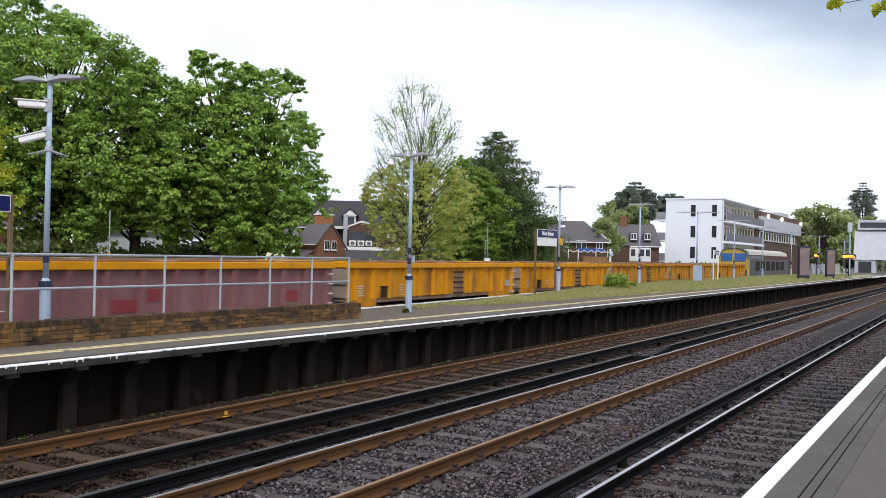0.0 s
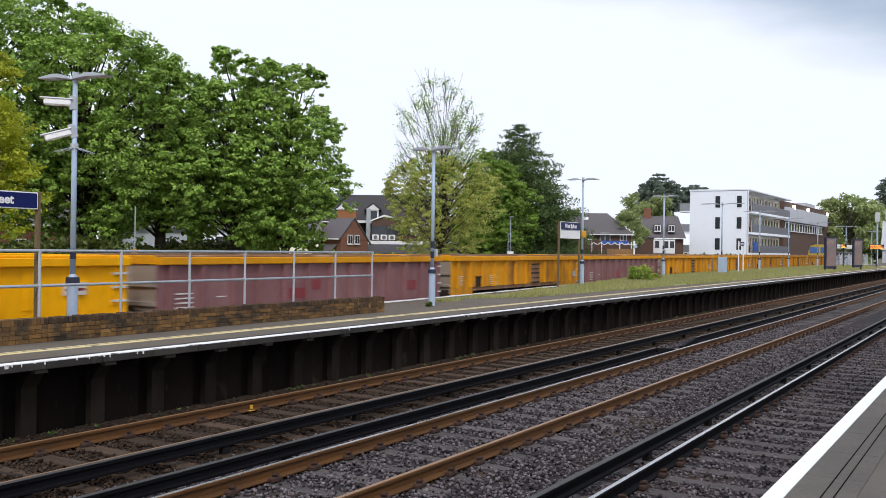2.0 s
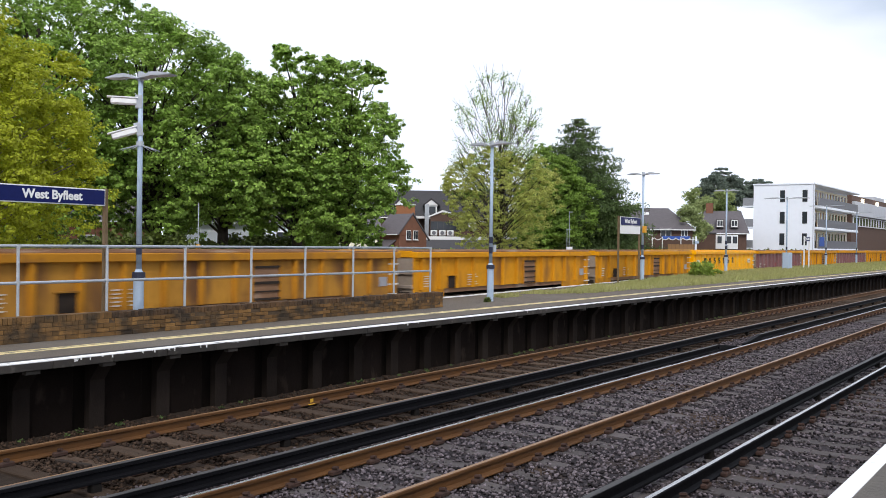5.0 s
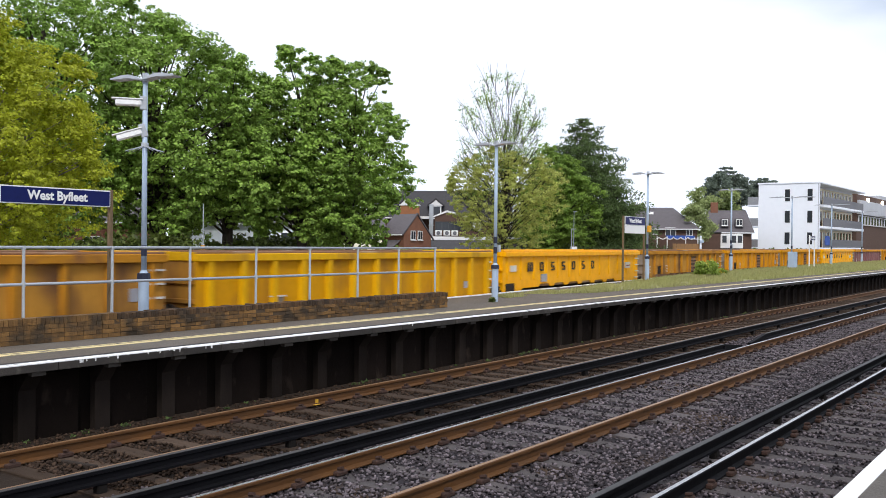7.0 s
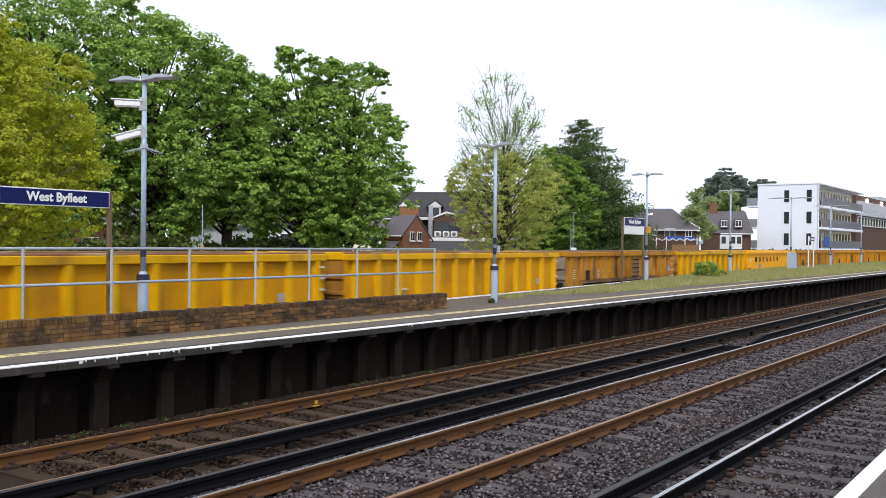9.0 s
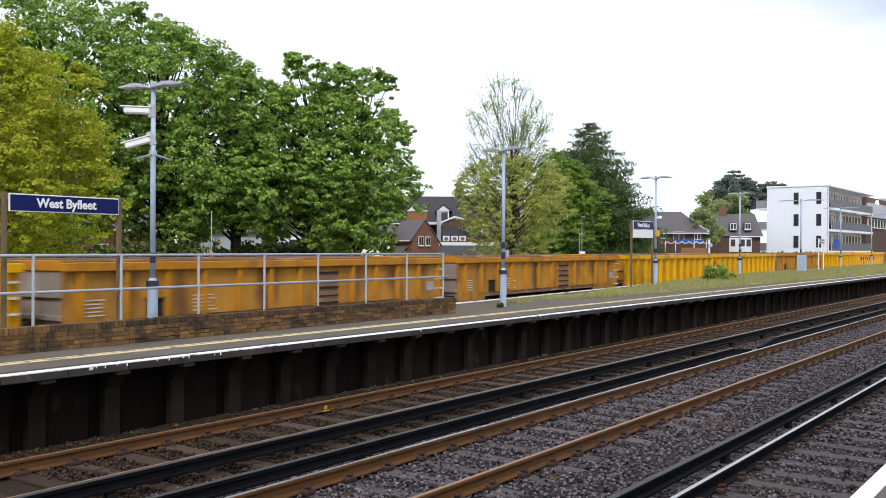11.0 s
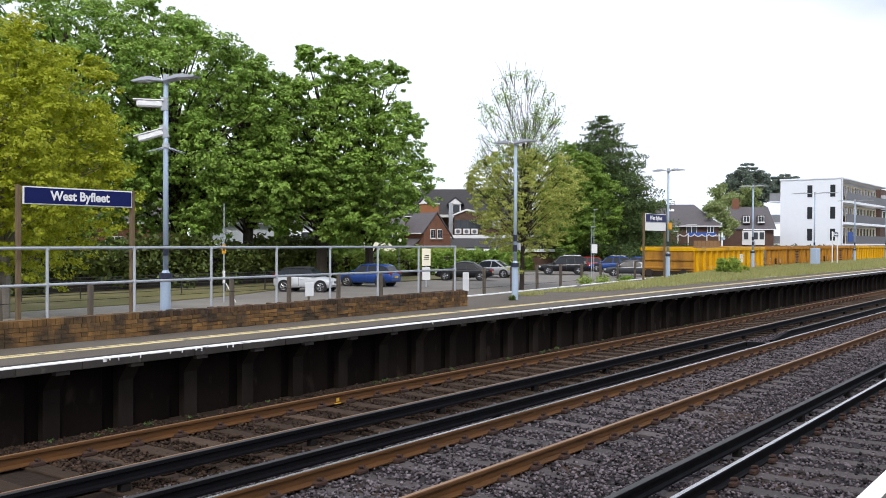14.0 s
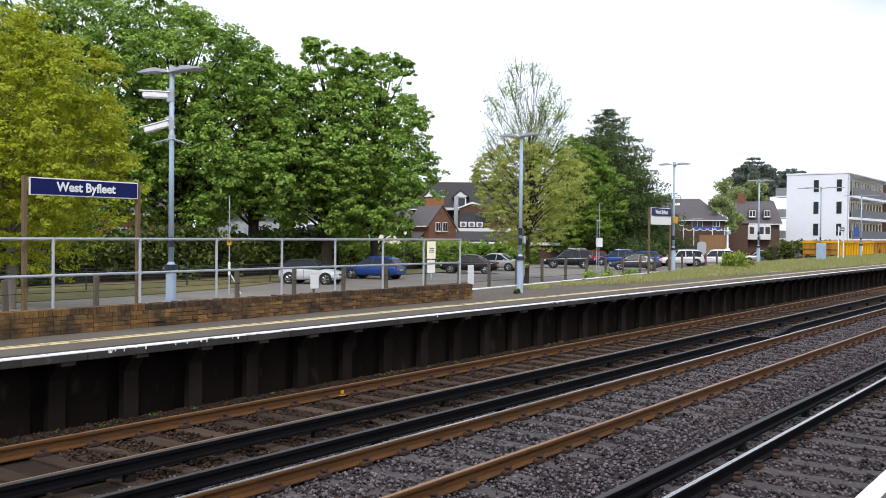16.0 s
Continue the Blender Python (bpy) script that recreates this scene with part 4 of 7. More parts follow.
def locomotive():
    root = thing("diesel_locomotive", Matrix(), "diesel locomotive with a yellow cab end and pale roof", "locomotive", "goods train")
    cab = [(-1.3, 1.0), (1.3, 1.0), (1.3, 2.7), (1.05, 3.4), (0.5, 3.62), (-0.5, 3.62), (-1.05, 3.4), (-1.3, 2.7)]
    part("cab", Shape().prism(cab, "x", -10.6, -9.7), M["loco_yellow"], root, "yellow cab end")
    part("body", Shape().prism([(y, z) for y, z in cab if z < 3.3], "x", -9.68, 10.6), M["loco_dark"], root, "dark grey body side")
    part("roof", Shape().prism([(-1.2, 3.1), (1.2, 3.1), (1.09, 3.42), (0.5, 3.65), (-0.5, 3.65), (-1.09, 3.42)], "x", -9.6, 10.5), M["loco_roof"], root, "pale roof")
    part("cab_roof", Shape().prism([(-1.34, 2.66), (-1.3, 2.66), (-1.06, 3.36), (-0.5, 3.58), (0.5, 3.58), (1.06, 3.36), (1.3, 2.66), (1.34, 2.66), (1.1, 3.45), (0.5, 3.68), (-0.5, 3.68), (-1.1, 3.45)], "x", -10.66, -9.6), M["loco_dark"], root, "dark cab roof")
    part("lower_front", Shape().box(-10.66, -10.58, -1.25, 1.25, 0.95, 1.7, 0.02), M["loco_dark"], root)
    for y in (-0.62, 0.62):
        part("window", Shape().box(-10.64, -10.55, y - 0.52, y + 0.52, 2.45, 3.2, 0.03), M["loco_glass"], root)
    for i in range(6):
        part("grille", Shape().box(-7 + 2.6 * i, -5.2 + 2.6 * i, -1.33, -1.28, 1.6, 2.5, 0.02), M["under"], root)
    part("underframe", Shape().box(-10.5, 10.5, -1.2, 1.2, 0.7, 1.02, 0.03), M["under"], root)
    part("fuel_tank", Shape().box(-2.5, 2.5, -1.15, 1.15, 0.25, 0.72, 0.1), M["under"], root)
    for x in (-7, 7):
        bg = part("bogie", Shape().box(x - 2.1, x + 2.1, -1.15, -0.95, 0.35, 0.75, 0.04).box(x - 2.1, x + 2.1, 0.95, 1.15, 0.35, 0.75, 0.04), M["under"], root)
        for dx in (-1.7, 0, 1.7):
            part("wheelset", Shape().tube((x + dx, -0.8, 0.5), (x + dx, -0.66, 0.5), 0.5, n=18).tube((x + dx, 0.66, 0.5), (x + dx, 0.8, 0.5), 0.5, n=18).tube((x + dx, -0.9, 0.5), (x + dx, 0.9, 0.5), 0.08), M["wheel"], bg)
    return root


TRAIN.append((locomotive(), 99.1))


def motions():
    for w, u in TRAIN:
        rows_ = []
        for k in range(33):
            v = u + WAGON_SPEED * 0.5 * k
            p, a, b = on_line(v, HW), on_line(v - 4.35), on_line(v + 4.35)
            rows_.append((0.5 * k, pose(p.x, p.y, 0, 0, 0, math.degrees(math.atan2(b.y - a.y, b.x - a.x)))))
        walk(w, rows_)


# ---- on the island platform ----
bw = thing("brick_wall", pose(0, 13.2, Z_FAR), "low weathered brown brick wall on the island platform", "wall")
part("core", Shape().box(-12, 18.97, 0.012, 0.22, -0.05, 0.355), M["mortar"], bw, "recessed mortar")
brick_me = Shape().box(0.004, 0.222, 0.0, 0.1, 0.004, 0.068, 0.004).mesh("brick", M["brick"])
half_me = Shape().box(0.004, 0.108, 0.0, 0.1, 0.004, 0.068, 0.004).mesh("brick", M["brick"])
edge_me = Shape().box(0.004, 0.071, 0.0, 0.228, 0.004, 0.10, 0.006).mesh("brick", M["sooty_brick"])
rest = Shape()
rnd = random.Random(11)
for c in range(4):
    x = 18.98
    k = 0
    while x > -12:
        long = (k + c) % 2 == 0
        w = 0.226 if long else 0.112
        x -= w
        if x > 9.4:
            o = part("brick", brick_me if long else half_me, None, bw)
            o.location = (x + rnd.uniform(-0.006, 0.006), rnd.uniform(-0.012, 0.014), 0.072 * c + rnd.uniform(-0.005, 0.004))
            o.rotation_euler = (rnd.uniform(-0.05, 0.05), rnd.uniform(-0.03, 0.03), rnd.uniform(-0.04, 0.04))
        else:
            rest.box(x + 0.004, x + w - 0.004, rnd.uniform(-0.006, 0.008), 0.1, 0.072 * c + 0.004, 0.072 * c + 0.068)
        k += 1
x = 18.98
while x > -12:
    x -= 0.075
    if x > 9.4:
        o = part("brick", edge_me, None, bw)
        o.location = (x, rnd.uniform(-0.012, 0.012), 0.285 + rnd.uniform(-0.012, 0.006))
        o.rotation_euler = (rnd.uniform(-0.03, 0.03), rnd.uniform(-0.04, 0.04), rnd.uniform(-0.04, 0.04))
    else:
        rest.box(x + 0.004, x + 0.071, rnd.uniform(-0.006, 0.008), 0.228, 0.29, 0.39)
tagged(part("bricks_beyond", rest, M["brick"], bw), "more bricks of the same wall", kind="stuff")

rl = thing("railing", pose(0, 13.48, Z_FAR), "galvanised steel tube railing behind the brick wall", "railing")
for z, nm in ((1.465, "top_rail"), (0.895, "middle_rail")):
    part(nm, Shape().tube((-12, 0, z), (18.81, 0, z), 0.025, n=10), M["galvanised"], rl, smooth=True)
post_me = Shape().tube((0, 0, 0), (0, 0, 1.465), 0.024, n=10).tube((0, 0, 0.86), (0, 0, 0.93), 0.034, n=10).tube((0, 0, 1.43), (0, 0, 1.49), 0.034, n=10).mesh("post", M["galvanised"])
for x in [18.81, 17.34, 15.86, 14.32, 12.80, 11.18, 9.55, 7.98] + [6.42 - 1.56 * i for i in range(12)]:
    part("post", post_me, None, rl).location.x = x


def station_sign(m, width, h_panel, z_panel, words, word_w, post_h, post_mat, lower=0.0):
    s = thing("station_sign", m, "navy station name board with white border and lettering on two posts", "sign", "station name boards")
    for x in (-width / 2 - 0.045, width / 2 + 0.045):
        part("post", Shape().box(x - 0.035, x + 0.035, 0.0, 0.07, 0, post_h, 0.008), M[post_mat], s)
    part("border", Shape().box(-width / 2, width / 2, -0.03, 0.0, z_panel - h_panel / 2, z_panel + h_panel / 2, 0.004), M["white_paint"], s, "white border")
    b = 0.018
    part("panel", Shape().box(-width / 2 + b, width / 2 - b, -0.036, -0.028, z_panel - h_panel / 2 + b, z_panel + h_panel / 2 - b), M["navy"], s, "navy panel")
    if lower:
        part("lower_panel", Shape().box(-width / 2, width / 2, -0.03, 0.0, z_panel - h_panel / 2 - lower, z_panel - h_panel / 2 - 0.01, 0.004), M["white_paint"], s, "blank white lower panel")
    me = text_mesh(words, 0.2, M["white_paint"])
    xs_ = [v.co.x for v in me.vertices]
    k = word_w / (max(xs_) - min(xs_))
    me.transform(Matrix.Diagonal((k, 1, k * 1.02, 1)) @ Matrix.Translation((-(max(xs_) + min(xs_)) / 2, 0, 0)))
    o = part("lettering", me, None, s, "white words West Byfleet")
    o.location = (0, -0.038, z_panel)
    return s


station_sign(pose(8.58, 13.56, Z_FAR), 1.92, 0.275, 2.275, "West Byfleet", 1.05, 2.43, "wood")
station_sign(pose(35.0, 15.25, 1.0), 1.95, 0.34, 2.43, "West Byfleet", 1.2, 2.62, "wood", lower=0.33)
station_sign(pose(66.5, 16.0, 1.0), 1.25, 0.3, 2.05, "West Byfleet", 0.95, 2.25, "white_paint")


def street_lamp(m, top=4.42, cameras=False, box=False, amber=False, arm=1.0):
    s = thing("platform_lamp", m, "pale blue-grey twin-headed platform lamp post" + (" with two white cameras" if cameras else ""), "lamp post", "platform lamps")
    part("base_column", Shape().tube((0, 0, 0), (0, 0, 0.96), 0.092, n=14).tube((0, 0, 0.96), (0, 0, 1.06), 0.10, 0.05, n=14), M["lamp_grey"], s)
    part("collar", Shape().tube((0, 0, 0.9), (0, 0, 1.01), 0.118, 0.112, n=14), M["dark_band"], s, "dark blue collar")
    part("pole", Shape().tube((0, 0, 1.04), (0, 0, top), 0.05, 0.042, n=12), M["lamp_grey"], s, smooth=True)
    part("band", Shape().tube((0, 0, 1.32), (0, 0, 1.5), 0.054, n=12), M["dark_band"], s, "dark blue band")
    part("hub", Shape().tube((0, 0, top - 0.14), (0, 0, top + 0.03), 0.056, n=10), M["lamp_head"], s)
    for sy in (-1, 1):
        h = part("lamp_head", Shape().prism([(x * arm, z) for x, z in ((0.0, top - 0.10), (0.3, top - 0.06), (0.68, top - 0.065), (0.70, top - 0.05), (0.45, top + 0.0), (0.28, top + 0.005), (0.1, top - 0.05))], "y", -0.11, 0.11), M["lamp_head"], s, "grey blade-shaped lamp head")
        h.rotation_euler.z = radians(90 * sy)
        part("lens", Shape().box(0.34 * arm, 0.66 * arm, -0.085, 0.085, top - 0.075, top - 0.058, 0.003), M["lens"], h)
    if cameras:
        for z, tilt in ((top - 0.5, 0), (top - 0.98, -18)):
            c = part("camera_housing", Shape().box(-0.50, -0.06, -0.075, 0.075, -0.06, 0.05, 0.02).box(-0.56, -0.04, -0.09, 0.09, 0.052, 0.07), M["bright_white"], s, "white camera housing")
            c.matrix_local = pose(0, 0, z, 0, tilt, -51)
            part("window", Shape().box(-0.508, -0.496, -0.05, 0.05, -0.045, 0.03), M["glass"], c)
            part("bracket", Shape().box(-0.09, 0.03, -0.05, 0.05, -0.12, 0.12, 0.01), M["lamp_head"], c)
        spikes = Shape()
        for i in range(18):
            a = math.pi * 2 * i / 18
            spikes.tube((0, 0, top - 1.25), (0.34 * math.cos(a), 0.34 * math.sin(a), top - 1.36), 0.006, 0.003, n=4)
        tagged(part("spike_collar", spikes, M["lamp_head"], s, "wire spike collar"), kind="stuff")
        part("band", Shape().tube((0, 0, top - 1.28), (0, 0, top - 1.2), 0.066, n=12), M["galvanised"], s)
    if box:
        part("switch_box", Shape().box(0.06, 0.17, -0.08, 0.07, 1.36, 1.56, 0.01), M["lamp_head"], s, "grey switch box")
        part("dark_clamp", Shape().tube((0, 0, 1.6), (0, 0, 1.78), 0.056, n=10), M["dark_band"], s)
    if amber:
        part("amber_box", Shape().box(-0.14, 0.06, -0.16, -0.04, 2.0, 2.28, 0.012), M["amber_box"], s, "amber equipment box")
    return s


street_lamp(pose(10.46, 13.85, Z_FAR, 0, 0, 14), 4.52, cameras=True)
street_lamp(pose(21.82, 13.6, Z_FAR), 4.38, box=True)
street_lamp(pose(36.6, 15.38, 1.0), 4.5, amber=True)
street_lamp(pose(51.0, 16.55, 1.0), 4.6, cameras=False, box=True)
street_lamp(pose(62.6, 16.35, 1.0), 4.72, arm=2.1)
street_lamp(pose(76.5, 17.0, 1.0), 4.78, arm=1.9)
street_lamp(pose(91.5, 17.7, 1.0), 4.75, arm=1.9)
street_lamp(pose(104, 17.2, 1.0), 4.7, arm=1.9)
street_lamp(pose(118, 16.4, 1.0), 4.7, arm=1.9)
street_lamp(pose(135, 15.6, 1.0), 4.5)
cab = thing("equipment_cabinet", pose(61.9, 16.1, 0.98), "pale blue-grey steel equipment cabinet", "cabinet")
part("body", Shape().box(-0.45, 0.35, -0.2, 0.2, 0, 1.15, 0.02), M["lamp_grey"], cab)
part("door", Shape().box(-0.42, 0.32, -0.215, -0.2, 0.06, 1.1, 0.006), M["lamp_grey"], cab)

# boards, displays and the footbridge at the far end
for x, y, w in ((88.0, 13.5, 1.25), (101.2, 13.0, 1.15)):
    a = thing("advertising_board", pose(x, y, 0.93, 0, 0, -38), "dark-framed advertising board with a faded poster", "billboard", "advertising boards")
    part("frame", Shape().box(-w / 2, w / 2, -0.12, 0.12, 0.2, 3.0, 0.03), M["dark_band"], a)
    part("poster", Shape().box(-w / 2 + 0.1, w / 2 - 0.1, -0.14, -0.115, 0.42, 2.85), M["poster"], a, "faded poster of blurred colours")
    for dx in (-w / 2 + 0.1, w / 2 - 0.1):
        part("leg", Shape().box(dx - 0.05, dx + 0.05, -0.06, 0.06, 0, 0.25), M["dark_band"], a)
for x, y, w in ((103.8, 15.5, 0.45), (107, 15.1, 0.6), (114.3, 12.7, 1.5)):
    d = thing("departure_display", pose(x, y, 0.9, 0, 0, -75), "departure display with glowing amber writing on a post", "display", "departure displays")
    part("post", Shape().tube((0, 0.1, 0), (0, 0.1, 2.3), 0.06, n=8), M["dark_band"], d)
    part("case", Shape().box(-w / 2, w / 2, -0.1, 0.1, 2.12, 2.62, 0.03), M["dark_band"], d)
    for i in range(3):
        part("writing", Shape().box(-w / 2 + 0.06, w / 2 - 0.06 - 0.1 * i, -0.112, -0.098, 2.19 + 0.13 * i, 2.25 + 0.13 * i), M["amber_text"], d, "glowing amber line")
fb = thing("footbridge_stair", pose(172, 14.6, 0.95), "pale grey clad footbridge stair tower with open steel framing", "footbridge")
part("stair_casing", Shape().prism([(-2.4, 2.2), (1.6, 2.2), (2.2, 6.8), (-0.2, 7.1)], "y", -2.2, 3.6), M["cladding"], fb, "slanted pale grey cladding")
part("head_box", Shape().box(-0.6, 3.8, -1.6, 3.2, 7.2, 8.9, 0.05), M["cladding"], fb)
part("window_strip", Shape().box(-0.64, -0.58, -1.2, 2.8, 7.6, 8.5, 0.02), M["glass"], fb)
part("lower_room", Shape().box(-2.2, 1.4, 0.2, 3.4, 0, 2.18, 0.04), M["cladding"], fb)
part("doorway", Shape().box(-2.24, -2.19, 0.8, 2.8, 0.05, 1.9), M["loco_dark"], fb)
part("bridge_deck", Shape().box(0.4, 3.2, -12, -0.4, 6.0, 6.5, 0.03).box(0.4, 0.5, -12, -0.4, 6.5, 7.7).box(3.1, 3.2, -12, -0.4, 6.5, 7.7), M["cladding"], fb)
for x, y in ((0.8, -0.6), (2.8, -0.6), (0.8, -5.6), (2.8, -5.6)):
    part("column", Shape().box(x - 0.12, x + 0.12, y - 0.12, y + 0.12, 0, 6.0), M["cladding"], fb)
mast = thing("signal_mast", pose(150, 16.6, 0.95), "grey radio mast with a boxy head", "mast")
part("pole", Shape().tube((0, 0, 0), (0, 0, 6.2), 0.14, 0.12, n=10), M["lamp_grey"], mast)
part("head", Shape().box(-0.3, 0.3, -0.3, 0.3, 6.2, 7.6, 0.05), M["cladding"], mast)
pf = thing("palisade", pose(112, 16.9, 0.98), "pale paling fence at the platform's far part", "fence")
for i in range(34):
    part("paling", Shape().box(0.9 * i - 0.12, 0.9 * i + 0.12, -0.02, 0.02, 0, 1.3 + 0.1 * (i % 3)), M["cladding"], pf)

# ---- behind the goods line ----
fence = thing("post_and_wire_fence", pose(0, 0, -0.45), "row of weathered timber posts with slack wires beside the car park", "fence")
post_m = Shape().box(-0.06, 0.06, -0.05, 0.05, 0, 1.86, 0.01).mesh("post", M["grey_wood"])
POSTS = [(13.28 - 2.2 * i, 20.6) for i in range(8, 0, -1)] + [(13.33 + 2.375 * i, 20.6 + 0.055 * 2.375 * i) for i in range(22)]
for i, (x, y) in enumerate(POSTS):
    o = part("post", post_m, None, fence)
    o.location = (x, y, rnd.uniform(-0.08, 0.0))
    o.rotation_euler = (rnd.uniform(-0.03, 0.03), rnd.uniform(-0.03, 0.03), rnd.uniform(-0.2, 0.2))
for z in (0.55, 1.0, 1.45):
    w = Shape()
    for (x0, y0), (x1, y1) in zip(POSTS, POSTS[1:]):
        w.tube((x0, y0 - 0.06, z), (x1, y1 - 0.06, z), 0.006, n=4, caps=False)
    tagged(part("wire", w, M["insulator"], fence), kind="stuff")
for x, y, z, w, h in ((21.3, 20.95, 0.71, 0.34, 0.44), (30.6, 21.4, 0.46, 0.42, 0.78)):
    n = thing("white_notice", pose(x, y, -0.45, 0, 0, rnd.uniform(-6, 6)), "blank white notice sheet on a short timber stake", "notice", "white notices")
    part("stake", Shape().box(-0.03, 0.03, 0.0, 0.05, 0, z + 0.45 + h * 0.6, 0.005), M["grey_wood"], n)
    part("sheet", Shape().box(-w / 2, w / 2, -0.02, -0.002, z + 0.45, z + 0.45 + h, 0.004), M["white_paint"], n)
tn = thing("car_park_notice", pose(47.1, 36.0, -0.45, 0, 0, -40), "tall white and yellow car park notice on a post", "sign")
part("post", Shape().box(-0.04, 0.04, 0, 0.06, 0, 2.3), M["galvanised"], tn)
part("upper_sheet", Shape().box(-0.28, 0.28, -0.02, -0.002, 1.35, 2.45, 0.004), M["cream"], tn, "pale yellow upper sheet")
part("lower_sheet", Shape().box(-0.26, 0.26, -0.02, -0.002, 0.45, 1.28, 0.004), M["white_paint"], tn)
for i in range(3):
    part("writing_bar", Shape().box(-0.16 + 0.03 * i, 0.18, -0.026, -0.019, 1.75 + 0.12 * i, 1.80 + 0.12 * i), M["black_letter"], tn)
for x, y, top, kind in ((29.2, 34.3, 4.2, "hazard"), (54.2, 44.0, 5.8, ""), (75.6, 38.8, 5.4, "white"), (62, 32.0, 3.6, "")):
    p = thing("car_park_lamp", pose(x, y, -0.45, 0, 0, -45), "slim grey car park lamp post", "lamp post", "car park lamps")
    part("pole", Shape().tube((0, 0, 0), (0, 0, top + 0.45), 0.034, 0.022, n=8), M["lamp_head"], p)
    if kind != "hazard":
        part("head", Shape().box(-0.05, 0.3, -0.06, 0.06, top + 0.42, top + 0.47, 0.01), M["lamp_head"], p)
    if kind == "hazard":
        part("warning_plate", Shape().box(-0.1, 0.1, -0.06, -0.045, 2.3, 2.7, 0.005), M["amber_box"], p, "amber warning plate")
        part("symbol", Shape().prism([(-0.06, 2.44), (0.06, 2.44), (0.0, 2.58)], "y", -0.066, -0.058), M["black_letter"], p)
        part("white_sleeve", Shape().tube((0, 0, 0.9), (0, 0, 1.5), 0.062, n=8), M["white_paint"], p)
        part("brace", Shape().tube((0.1, 0, 0.9), (0.55, 0, 0.0), 0.03, n=6), M["white_paint"], p)
    if kind == "white":
        part("notice", Shape().box(-0.3, 0.3, -0.07, -0.05, 1.9, 2.7, 0.005), M["white_paint"], p)
st = thing("steel_fence", pose(0, 41.0, -0.45), "dark low wire-railed fence before the hedge", "fence")
for i in range(14):
    part("post", Shape().box(2 + 3 * i - 0.025, 2 + 3 * i + 0.025, -0.025, 0.025, 0, 1.1), M["loco_dark"], st)
for z in (0.25, 0.42, 0.59, 0.76, 0.93, 1.08):
    part("rail", Shape().box(0, 43, -0.015, 0.015, z - 0.014, z + 0.014), M["loco_dark"], st)


